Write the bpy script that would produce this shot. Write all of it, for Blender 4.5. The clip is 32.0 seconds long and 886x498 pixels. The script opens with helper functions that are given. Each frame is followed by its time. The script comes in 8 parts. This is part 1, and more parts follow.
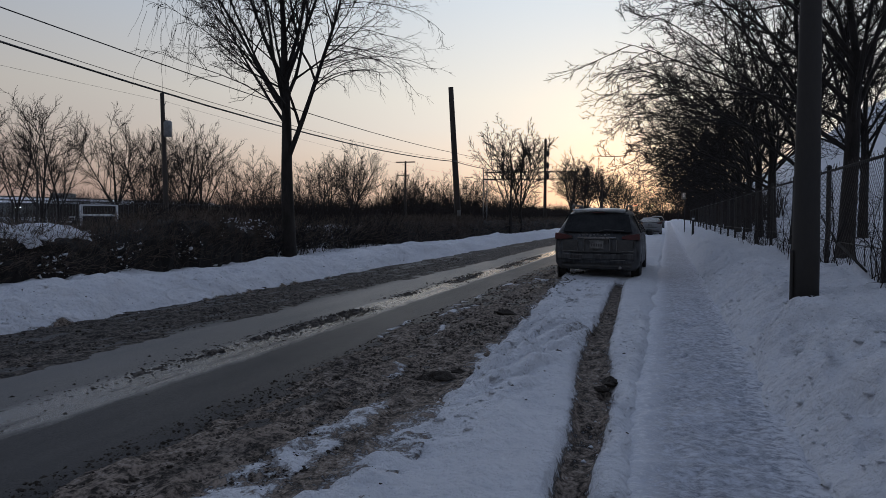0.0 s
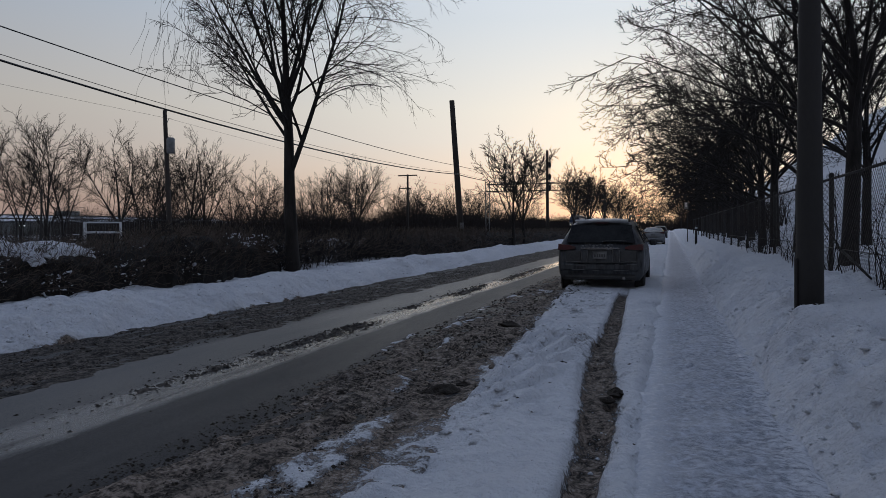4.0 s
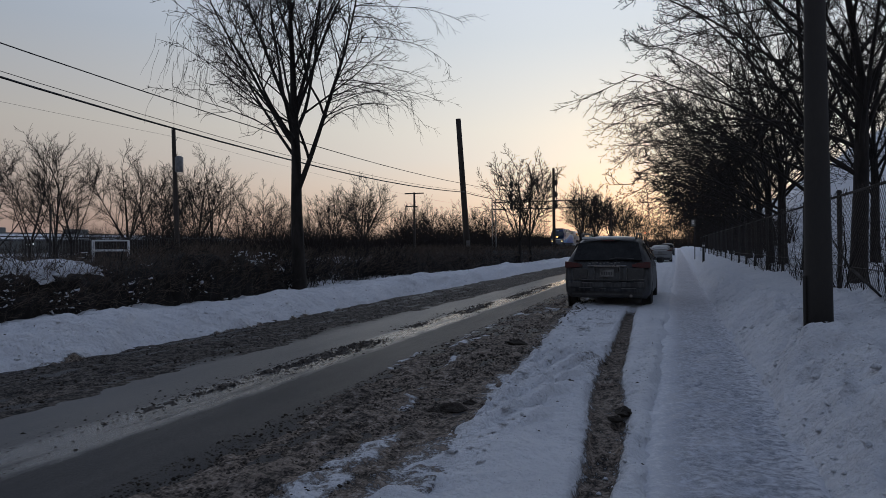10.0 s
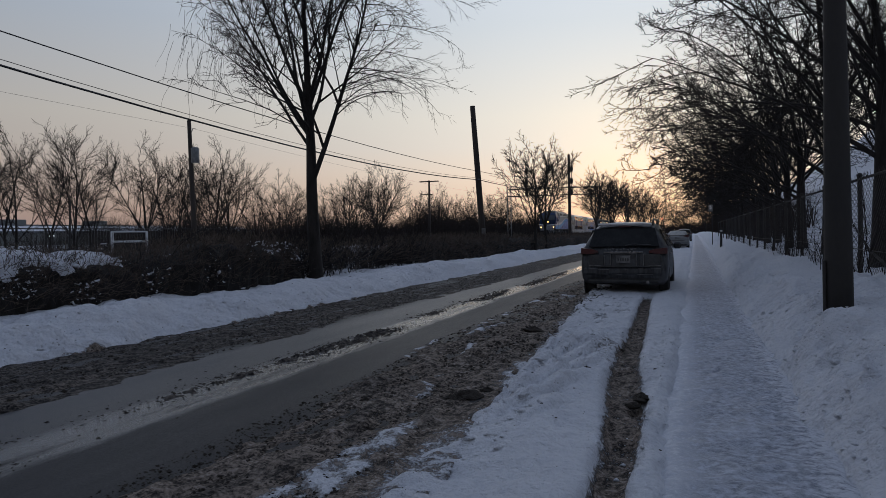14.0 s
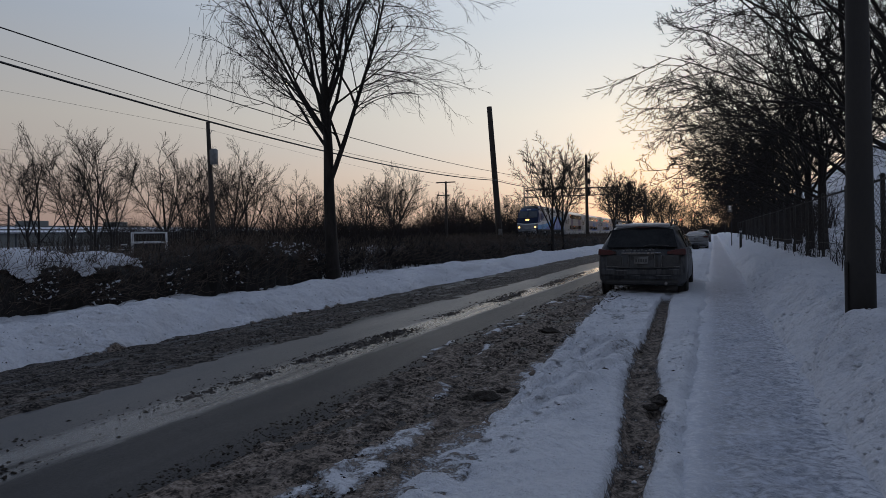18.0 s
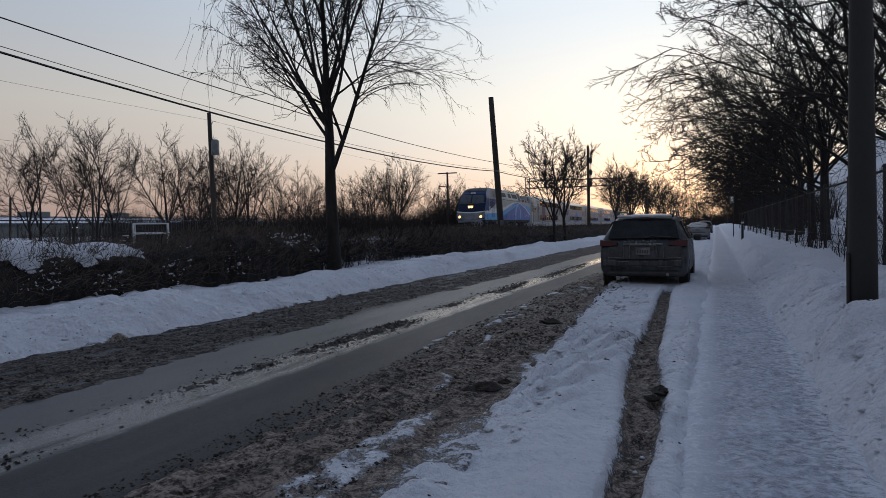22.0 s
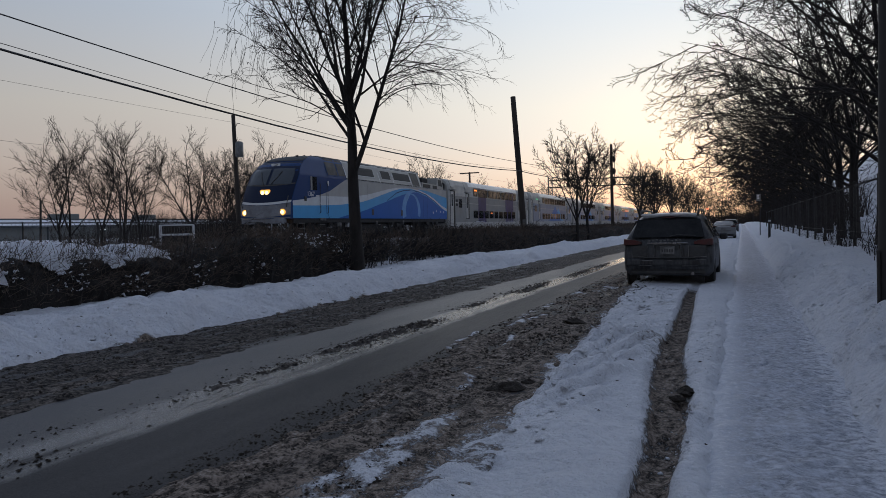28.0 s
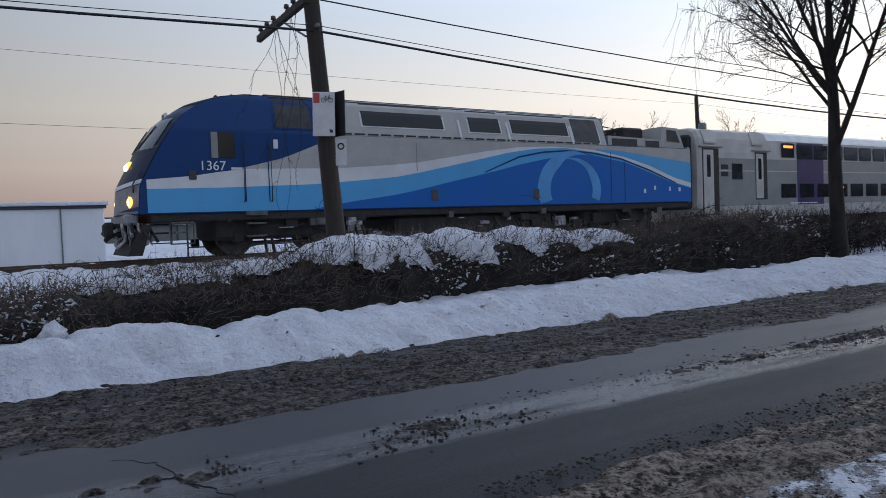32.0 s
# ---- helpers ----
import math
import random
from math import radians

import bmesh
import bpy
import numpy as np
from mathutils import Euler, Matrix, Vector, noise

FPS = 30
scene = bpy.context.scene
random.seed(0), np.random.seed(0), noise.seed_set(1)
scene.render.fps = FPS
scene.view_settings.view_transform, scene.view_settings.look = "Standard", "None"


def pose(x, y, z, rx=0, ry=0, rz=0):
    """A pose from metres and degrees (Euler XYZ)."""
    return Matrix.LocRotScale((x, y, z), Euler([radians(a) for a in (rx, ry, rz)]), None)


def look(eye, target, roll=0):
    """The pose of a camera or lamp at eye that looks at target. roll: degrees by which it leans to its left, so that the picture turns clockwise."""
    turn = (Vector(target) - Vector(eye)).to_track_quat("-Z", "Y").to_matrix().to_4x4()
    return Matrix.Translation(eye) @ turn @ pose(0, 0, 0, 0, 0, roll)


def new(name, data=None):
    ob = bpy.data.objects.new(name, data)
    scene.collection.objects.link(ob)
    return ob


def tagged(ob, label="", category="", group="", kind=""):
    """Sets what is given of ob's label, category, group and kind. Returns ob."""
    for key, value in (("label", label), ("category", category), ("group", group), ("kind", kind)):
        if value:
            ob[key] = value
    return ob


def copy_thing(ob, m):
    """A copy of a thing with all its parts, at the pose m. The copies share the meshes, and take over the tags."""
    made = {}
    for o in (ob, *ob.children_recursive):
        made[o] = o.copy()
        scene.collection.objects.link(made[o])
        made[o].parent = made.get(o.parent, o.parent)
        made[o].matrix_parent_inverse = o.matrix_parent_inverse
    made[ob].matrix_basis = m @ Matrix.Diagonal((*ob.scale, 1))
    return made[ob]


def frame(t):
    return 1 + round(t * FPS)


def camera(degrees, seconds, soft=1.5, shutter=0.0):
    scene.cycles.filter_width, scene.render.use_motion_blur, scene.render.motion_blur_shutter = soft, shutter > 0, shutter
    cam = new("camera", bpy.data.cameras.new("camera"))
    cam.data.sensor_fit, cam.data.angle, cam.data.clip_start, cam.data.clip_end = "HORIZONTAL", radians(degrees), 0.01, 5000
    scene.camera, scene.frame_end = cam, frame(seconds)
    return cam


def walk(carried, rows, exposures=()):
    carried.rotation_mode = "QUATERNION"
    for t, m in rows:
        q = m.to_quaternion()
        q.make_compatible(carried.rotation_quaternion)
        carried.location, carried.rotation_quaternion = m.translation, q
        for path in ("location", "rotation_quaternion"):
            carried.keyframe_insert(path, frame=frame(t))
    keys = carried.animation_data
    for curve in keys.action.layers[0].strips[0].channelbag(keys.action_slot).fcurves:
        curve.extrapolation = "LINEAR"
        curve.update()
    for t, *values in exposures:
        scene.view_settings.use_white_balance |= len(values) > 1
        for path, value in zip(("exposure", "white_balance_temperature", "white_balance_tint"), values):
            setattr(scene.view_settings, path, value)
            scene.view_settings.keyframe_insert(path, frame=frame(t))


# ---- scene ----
# The camera stands on the pavement, 1.55 m above the road, and only turns. Rows: seconds, turn to the left of the street, tilt, lean.
cam = camera(64.2, 32.0, soft=0.8, shutter=0.12)
EYE = Vector((0.0, 0.0, 1.55))


def aim(turn, tilt, lean):
    a, b = radians(turn), radians(tilt)
    return look(EYE, EYE + Vector((-math.sin(a) * math.cos(b), math.cos(a) * math.cos(b), math.sin(b))), lean)


PATH = [
    (0, 17.60, -2.75, 0.52),
    (0.5, 17.73, -2.76, 0.24),
    (1, 17.94, -2.71, 0.16),
    (1.5, 18.28, -2.58, -0.03),
    (2, 18.47, -2.47, -0.14),
    (2.5, 18.30, -2.41, -0.05),
    (3, 18.14, -2.06, -0.16),
    (3.5, 17.98, -1.82, -0.21),
    (5.5, 17.70, -1.42, -0.25),
    (6, 17.73, -1.11, -0.21),
    (6.5, 17.92, -0.86, -0.19),
    (7, 17.91, -0.48, -0.30),
    (7.5, 17.95, -1.09, -0.32),
    (8, 17.78, -1.16, -0.28),
    (8.5, 17.82, -0.98, -0.36),
    (9, 17.99, -0.72, -0.35),
    (9.5, 18.20, -0.38, -0.35),
    (10, 18.38, -0.28, -0.30),
    (10.5, 18.51, -0.50, -0.36),
    (11, 18.73, -0.82, -0.35),
    (11.5, 19.00, -0.85, -0.38),
    (12, 19.11, -1.03, -0.44),
    (12.5, 19.16, -1.15, -0.52),
    (13, 19.22, -1.23, -0.63),
    (13.5, 19.36, -1.24, -0.70),
    (14, 19.64, -1.25, -0.86),
    (14.5, 19.88, -1.08, -0.96),
    (15, 20.10, -0.93, -1.03),
    (15.5, 20.30, -0.66, -1.02),
    (17.5, 20.96, -0.88, -1.00),
    (18, 21.00, -1.16, -0.89),
    (18.5, 21.09, -1.31, -0.85),
    (19, 21.25, -1.25, -1.02),
    (19.5, 21.36, -1.00, -1.02),
    (20, 21.48, -0.76, -0.97),
    (20.5, 21.42, -0.99, -0.94),
    (21, 21.29, -1.67, -0.91),
    (21.5, 21.06, -1.88, -0.86),
    (22, 21.13, -1.89, -0.87),
    (22.5, 21.18, -1.77, -0.80),
    (23, 21.08, -1.91, -0.77),
    (23.5, 21.29, -2.02, -0.80),
    (24, 21.52, -2.12, -0.95),
    (24.5, 21.66, -2.06, -1.05),
    (26.5, 22.17, -2.35, -1.07),
    (27, 22.28, -2.23, -1.12),
    (27.5, 22.69, -1.83, -1.18),
    (28, 22.96, -1.86, -1.18),
    (28.5, 23.51, -2.05, -1.27),
    (29, 24.57, -2.02, -1.39),
    (29.5, 27.61, -2.18, -1.59),
    (30, 32.17, -2.42, -1.67),
    (30.5, 37.16, -2.43, -1.76),
    (31, 43.29, -2.36, -1.85),
    (31.5, 51.32, -2.29, -1.92),
    (32, 59.21, -2.05, -2.16),
]
walk(cam, [(t, aim(a, b, c)) for t, a, b, c in PATH], exposures=[(0.0, -0.38), (6.0, -0.48), (17.0, -0.50), (18.2, -0.52), (20.0, -0.26), (23.0, -0.20), (28.0, -0.30), (30.0, -0.34), (31.0, -0.04), (32.0, 0.56)])

# ---- dusk: the sun has just gone down at the end of the street
GLOW = 3.0  # degrees to the left of the street
world = bpy.data.worlds.new("dusk_sky")
scene.world = world
world.use_nodes = True
wn, wl = world.node_tree.nodes, world.node_tree.links
sky = wn.new("ShaderNodeTexSky")
sky.sky_type = "NISHITA"
sky.sun_disc = False
sky.sun_elevation, sky.sun_rotation = radians(1.0), radians(-GLOW)
sky.air_density, sky.dust_density, sky.ozone_density = 1.0, 1.0, 2.0
# dusk haze: cream to peach over the skyline, paling to blue overhead, warmest where the sun went down
facing = wn.new("ShaderNodeTexCoord")
apart = wn.new("ShaderNodeSeparateXYZ")
wl.new(facing.outputs["Generated"], apart.inputs[0])
tones = wn.new("ShaderNodeValToRGB")
wl.new(apart.outputs[2], tones.inputs[0])
bands = tones.color_ramp.elements
# bands from 0.5 up, out of view, are raised to brighten the ground
for at, c in ((0.0, (0.36, 0.275, 0.275)), (0.035, (0.43, 0.335, 0.315)), (0.085, (0.545, 0.465, 0.43)), (0.16, (0.57, 0.535, 0.50)), (0.28, (0.47, 0.525, 0.61)), (0.5, (0.57, 0.67, 0.89)), (0.75, (0.51, 0.615, 0.86)), (1.0, (0.45, 0.55, 0.80))):
    e = bands[0] if at == 0.0 else bands[-1] if at == 1.0 else bands.new(at)
    e.position, e.color = at, (*c, 1)
toward = wn.new("ShaderNodeVectorMath")
toward.operation = "DOT_PRODUCT"
wl.new(facing.outputs["Generated"], toward.inputs[0])
toward.inputs[1].default_value = (-math.sin(radians(GLOW)), math.cos(radians(GLOW)), 0.03)


def sky_math(op, a, b):
    m = wn.new("ShaderNodeMath")
    m.operation = op
    for sock, v in zip(m.inputs, (a, b)):
        if isinstance(v, bpy.types.NodeSocket):
            wl.new(v, sock)
        else:
            sock.default_value = v
    return m.outputs[0]


def sky_mix(kind, fac, a, b):
    m = wn.new("ShaderNodeMix")
    m.data_type, m.blend_type, m.clamp_factor = "RGBA", kind, False
    for sock, v in ((m.inputs[0], fac), (m.inputs[6], a), (m.inputs[7], b)):
        if isinstance(v, bpy.types.NodeSocket):
            wl.new(v, sock)
        elif isinstance(v, tuple):
            sock.default_value = (*v, 1)
        else:
            sock.default_value = v
    return m.outputs[2]


ahead = sky_math("MAXIMUM", toward.outputs["Value"], 0.0)
shade = sky_math("ADD", sky_math("MULTIPLY", ahead, 0.75), 0.54)
tone = sky_mix("MULTIPLY", 1.0, tones.outputs[0], (1.0, 1.0, 1.0))
low = sky_math("MAXIMUM", sky_math("SUBTRACT", 1.0, sky_math("DIVIDE", apart.outputs[2], 0.12)), 0.0)
tone = sky_mix("MULTIPLY", sky_math("MULTIPLY", sky_math("POWER", ahead, 4.0), low), tone, (1.26, 0.93, 0.58))
wide = sky_math("POWER", ahead, 8.0)
tight = sky_math("POWER", ahead, 90.0)
tone = sky_mix("ADD", wide, tone, (0.37, 0.375, 0.325))
tone = sky_mix("ADD", tight, tone, (0.26, 0.15, 0.02))
dim = wn.new("ShaderNodeVectorMath")
dim.operation = "SCALE"
wl.new(tone, dim.inputs[0])
wl.new(shade, dim.inputs["Scale"])
wl.new(sky_mix("ADD", 0.02, dim.outputs[0], sky.outputs[0]), wn["Background"].inputs[0])
wn["Background"].inputs[1].default_value = 1.0

sun_data = bpy.data.lights.new("sun", "SUN")
sun_data.energy, sun_data.angle, sun_data.color = 0.12, radians(12), (1.0, 0.72, 0.45)
sun = new("sun", sun_data)
sun.matrix_world = look((0, 0, 0), (math.sin(radians(GLOW)), -math.cos(radians(GLOW)), -math.sin(radians(3.0))))

# ---- building tools
def mix3(nt, fac, a, b):
    m = nt.nodes.new("ShaderNodeMix")
    m.data_type = "RGBA"
    for sock, v in ((m.inputs[0], fac), (m.inputs[6], a), (m.inputs[7], b)):
        if isinstance(v, bpy.types.NodeSocket):
            nt.links.new(v, sock)
        elif isinstance(v, (int, float)):
            sock.default_value = v
        else:
            sock.default_value = (*v, 1.0)
    return m.outputs[2]


def calc(nt, op, a, b=0.0, clamp=False):
    m = nt.nodes.new("ShaderNodeMath")
    m.operation, m.use_clamp = op, clamp
    for sock, v in zip(m.inputs, (a, b)):
        if isinstance(v, bpy.types.NodeSocket):
            nt.links.new(v, sock)
        else:
            sock.default_value = v
    return m.outputs[0]


def ramp(nt, v, lo, hi):
    m = nt.nodes.new("ShaderNodeMapRange")
    m.inputs[1].default_value, m.inputs[2].default_value = lo, hi
    nt.links.new(v, m.inputs[0])
    return m.outputs[0]


def grain(nt, scale, detail=4.0, stretch=(1, 1, 1), local=False, rough=0.55):
    """Noise over the object's own or the world's coordinates, in repeats a metre."""
    if local:
        src = nt.nodes.new("ShaderNodeTexCoord").outputs["Object"]
    else:
        src = nt.nodes.new("ShaderNodeNewGeometry").outputs["Position"]
    mp = nt.nodes.new("ShaderNodeMapping")
    mp.inputs["Scale"].default_value = stretch
    nt.links.new(src, mp.inputs[0])
    nz = nt.nodes.new("ShaderNodeTexNoise")
    nz.inputs["Scale"].default_value, nz.inputs["Detail"].default_value = scale, detail
    nz.inputs["Roughness"].default_value = rough
    nt.links.new(mp.outputs[0], nz.inputs["Vector"])
    return nz.outputs["Fac"]


def bump(nt, bsdf, height, strength=0.3, distance=0.02):
    b = nt.nodes.new("ShaderNodeBump")
    b.inputs["Strength"].default_value, b.inputs["Distance"].default_value = strength, distance
    nt.links.new(height, b.inputs["Height"])
    nt.links.new(b.outputs[0], bsdf.inputs["Normal"])


def material(name, colour, rough=0.6, metal=0.0, colour2=None, scale=3.0, fine=30.0, bumps=0.15, depth=0.01, local=True, stretch=(1, 1, 1), vary=0.0, lo=0.35, hi=0.65):
    """A surface of two tones that mix at one scale, with fine relief at another."""
    m = bpy.data.materials.new(name)
    m.use_nodes = True
    nt = m.node_tree
    b = nt.nodes["Principled BSDF"]
    b.inputs["Roughness"].default_value, b.inputs["Metallic"].default_value = rough, metal
    c2 = colour2 or tuple(0.75 * c for c in colour)
    big = grain(nt, scale, 4.0, stretch, local)
    small = grain(nt, fine, 3.0, stretch, local)
    f = ramp(nt, calc(nt, "ADD", calc(nt, "MULTIPLY", big, 0.7), calc(nt, "MULTIPLY", small, 0.3)), lo, hi)
    out = mix3(nt, f, colour, c2)
    if vary:
        info = nt.nodes.new("ShaderNodeObjectInfo")
        out = mix3(nt, calc(nt, "MULTIPLY", info.outputs["Random"], vary), out, tuple(0.4 * c for c in colour))
    nt.links.new(out, b.inputs["Base Color"])
    nt.links.new(calc(nt, "ADD", calc(nt, "MULTIPLY", big, 0.25), rough - 0.125, True), b.inputs["Roughness"])
    if bumps:
        bump(nt, b, small, bumps, depth)
    return m


def glowing(name, colour, strength):
    m = bpy.data.materials.new(name)
    m.use_nodes = True
    b = m.node_tree.nodes["Principled BSDF"]
    b.inputs["Base Color"].default_value = (*colour, 1)
    b.inputs["Emission Color"].default_value = (*colour, 1)
    b.inputs["Emission Strength"].default_value = strength
    return m


def lattice(ix, iy, seed):
    h = (ix.astype(np.int64) * 374761393 + iy.astype(np.int64) * 668265263 + seed * 2147483647) & 0xFFFFFFFF
    h = ((h ^ (h >> 13)) * 1274126177) & 0xFFFFFFFF
    return ((h ^ (h >> 16)) & 0xFFFF) / 65535.0


def rough2(x, y, size, seed=0, octaves=3):
    """Smooth noise of -1 to 1 over arrays of places, with lumps of that many metres."""
    out, amp, total = 0.0, 1.0, 0.0
    for k in range(octaves):
        u, v = x / size + 13.7 * k, y / size + 7.3 * k
        iu, iv = np.floor(u), np.floor(v)
        fu, fv = u - iu, v - iv
        fu, fv = fu * fu * (3 - 2 * fu), fv * fv * (3 - 2 * fv)
        a, b = lattice(iu, iv, seed + k), lattice(iu + 1, iv, seed + k)
        c, d = lattice(iu, iv + 1, seed + k), lattice(iu + 1, iv + 1, seed + k)
        out = out + amp * (a + (b - a) * fu + (c - a) * fv + (a - b - c + d) * fu * fv)
        total, amp, size = total + amp, amp * 0.5, size * 0.5
    return 2 * out / total - 1


class Shape:
    """Collects points and faces of one mesh."""

    def __init__(self):
        self.v, self.f, self.n = [], [], 0

    def add(self, points, faces):
        points = np.asarray(points, float)
        self.v.append(points)
        self.f.extend([tuple(i + self.n for i in face) for face in faces])
        self.n += len(points)
        return self

    def box(self, cx, cy, cz, sx, sy, sz, edge=0.0):
        """A box by its centre and sizes, with chamfered edges."""
        hx, hy, hz = sx / 2, sy / 2, sz / 2
        e = min(edge, hx * 0.9, hy * 0.9, hz * 0.9)
        if e <= 0:
            p = [(cx + a * hx, cy + b * hy, cz + c * hz) for a in (-1, 1) for b in (-1, 1) for c in (-1, 1)]
            return self.add(p, [(0, 1, 3, 2), (4, 6, 7, 5), (0, 4, 5, 1), (2, 3, 7, 6), (0, 2, 6, 4), (1, 5, 7, 3)])
        p, idx = [], {}
        for a in (-1, 1):
            for b in (-1, 1):
                for c in (-1, 1):
                    for k in range(3):
                        q = [a * (hx - e), b * (hy - e), c * (hz - e)]
                        q[k] += (a, b, c)[k] * e
                        idx[a, b, c, k] = len(p)
                        p.append((cx + q[0], cy + q[1], cz + q[2]))
        f = []
        for s in (-1, 1):
            f.append([idx[s, b, c, 0] for b, c in ((-1, -1), (s, -s), (1, 1), (-s, s))])
            f.append([idx[a, s, c, 1] for a, c in ((-1, -1), (-s, s), (1, 1), (s, -s))])
            f.append([idx[a, b, s, 2] for a, b in ((-1, -1), (s, -s), (1, 1), (-s, s))])
        for a in (-1, 1):
            for b in (-1, 1):
                f.append([idx[a, b, -1, 0], idx[a, b, 1, 0], idx[a, b, 1, 1], idx[a, b, -1, 1]])
                f.append([idx[a, -1, b, 0], idx[a, 1, b, 0], idx[a, 1, b, 2], idx[a, -1, b, 2]])
                f.append([idx[-1, a, b, 1], idx[1, a, b, 1], idx[1, a, b, 2], idx[-1, a, b, 2]])
                for c in (-1, 1):
                    f.append([idx[a, b, c, k] for k in range(3)])
        return self.add(p, f)

    def tube(self, points, radii, sides=6, cap=True):
        p = np.asarray(points, float)
        r = np.broadcast_to(np.asarray(radii, float), (len(p),))
        t = np.gradient(p, axis=0)
        t /= np.linalg.norm(t, axis=1, keepdims=True) + 1e-9
        ref = np.array([0.0, 0.0, 1.0]) if abs(t[0, 2]) < 0.9 else np.array([1.0, 0.0, 0.0])
        a = np.cross(t, ref)
        a /= np.linalg.norm(a, axis=1, keepdims=True) + 1e-9
        b = np.cross(t, a)
        w = np.arange(sides) * 2 * math.pi / sides
        ring = p[:, None] + r[:, None, None] * (np.cos(w)[None, :, None] * a[:, None] + np.sin(w)[None, :, None] * b[:, None])
        n = len(p)
        f = [(i * sides + j, i * sides + (j + 1) % sides, (i + 1) * sides + (j + 1) % sides, (i + 1) * sides + j) for i in range(n - 1) for j in range(sides)]
        if cap:
            f += [tuple(range(sides))[::-1], tuple((n - 1) * sides + j for j in range(sides))]
        return self.add(ring.reshape(-1, 3), f)

    def tubes(self, p, r, sides=3):
        """Many bent tubes at once: p is tubes x points x 3, r their radii."""
        n, k = p.shape[:2]
        t = np.gradient(p, axis=1)
        t /= np.linalg.norm(t, axis=2, keepdims=True) + 1e-9
        ref = np.where(np.abs(t[:, :1, 2:3]) < 0.85, [[[0.0, 0.0, 1.0]]], [[[1.0, 0.0, 0.0]]])
        a = np.cross(t, np.broadcast_to(ref, t.shape))
        a /= np.linalg.norm(a, axis=2, keepdims=True) + 1e-9
        b = np.cross(t, a)
        w = np.arange(sides) * 2 * math.pi / sides
        ring = p[:, :, None] + r[:, :, None, None] * (np.cos(w)[:, None] * a[:, :, None] + np.sin(w)[:, None] * b[:, :, None])
        i = (np.arange(n)[:, None, None] * k + np.arange(k - 1)[None, :, None]) * sides + self.n
        j = np.arange(sides)[None, None]
        j2 = (j + 1) % sides
        f = np.stack([i + j, i + j2, i + sides + j2, i + sides + j], -1).reshape(-1, 4)
        self.v.append(ring.reshape(-1, 3))
        self.f.extend(map(tuple, f.tolist()))
        self.n += n * k * sides
        return self

    def sticks(self, p, q, r0, r1):
        """Many straight three-sided rods at once, from points p to points q."""
        p, q = np.asarray(p, float), np.asarray(q, float)
        n = len(p)
        t = q - p
        t /= np.linalg.norm(t, axis=1, keepdims=True) + 1e-9
        ref = np.where(np.abs(t[:, 2:3]) < 0.8, [[0.0, 0.0, 1.0]], [[1.0, 0.0, 0.0]])
        a = np.cross(t, ref)
        a /= np.linalg.norm(a, axis=1, keepdims=True) + 1e-9
        b = np.cross(t, a)
        rings = []
        for c, r in ((p, r0), (q, r1)):
            r = np.broadcast_to(np.asarray(r, float), (n,))[:, None]
            for k in range(3):
                w = 2 * math.pi * k / 3
                rings.append(c + r * (math.cos(w) * a + math.sin(w) * b))
        pts = np.stack(rings, 1).reshape(-1, 3)
        base = (np.arange(n) * 6)[:, None] + self.n
        for k in range(3):
            self.f.extend(map(tuple, (base + np.array([k, (k + 1) % 3, 3 + (k + 1) % 3, 3 + k])).tolist()))
        self.v.append(pts)
        self.n += len(pts)
        return self

    def lumps(self, centres, sizes, rng):
        """Many small irregular eight-sided lumps."""
        n = len(centres)
        way = np.array([(1, 0, 0), (-1, 0, 0), (0, 1, 0), (0, -1, 0), (0, 0, 1), (0, 0, -1)], float)
        w = rng.uniform(0, math.pi, n)
        c, s = np.cos(w)[:, None], np.sin(w)[:, None]
        v = way[None] * rng.uniform(0.55, 1.3, (n, 6, 1)) + rng.normal(0, 0.16, (n, 6, 3))
        v = np.stack([v[..., 0] * c - v[..., 1] * s, v[..., 0] * s + v[..., 1] * c, v[..., 2] * 0.5], -1)
        p = centres[:, None] + v * sizes[:, None, None]
        f = np.array([(0, 2, 4), (2, 1, 4), (1, 3, 4), (3, 0, 4), (2, 0, 5), (1, 2, 5), (3, 1, 5), (0, 3, 5)])
        i = (np.arange(n)[:, None, None] * 6 + f[None] + self.n).reshape(-1, 3)
        self.v.append(p.reshape(-1, 3))
        self.f.extend(map(tuple, i.tolist()))
        self.n += n * 6
        return self

    def prism(self, outline, axis, lo, hi):
        """A flat outline drawn out along an axis from lo to hi. The outline is in the other two axes, in order."""
        n = len(outline)
        other = [k for k in range(3) if k != axis]
        p = np.zeros((2 * n, 3))
        for k, (a, b) in enumerate(outline):
            for s, w in ((0, lo), (n, hi)):
                p[k + s, other[0]], p[k + s, other[1]], p[k + s, axis] = a, b, w
        f = [tuple(range(n)), tuple(range(2 * n - 1, n - 1, -1))]
        f += [(k, k + n, (k + 1) % n + n, (k + 1) % n) for k in range(n)]
        return self.add(p, f)

    def lathe(self, profile, centre, axis=0, sides=20):
        """A ring-shaped solid: profile of (radius, place along the axis)."""
        w = np.arange(sides) * 2 * math.pi / sides
        o = [k for k in range(3) if k != axis]
        p = np.zeros((len(profile), sides, 3))
        for i, (r, s) in enumerate(profile):
            p[i, :, o[0]], p[i, :, o[1]], p[i, :, axis] = r * np.cos(w), r * np.sin(w), s
        p = p.reshape(-1, 3) + np.asarray(centre, float)
        m = len(profile)
        f = [(i * sides + j, i * sides + (j + 1) % sides, (i + 1) * sides + (j + 1) % sides, (i + 1) * sides + j) for i in range(m - 1) for j in range(sides)]
        return self.add(p, f)

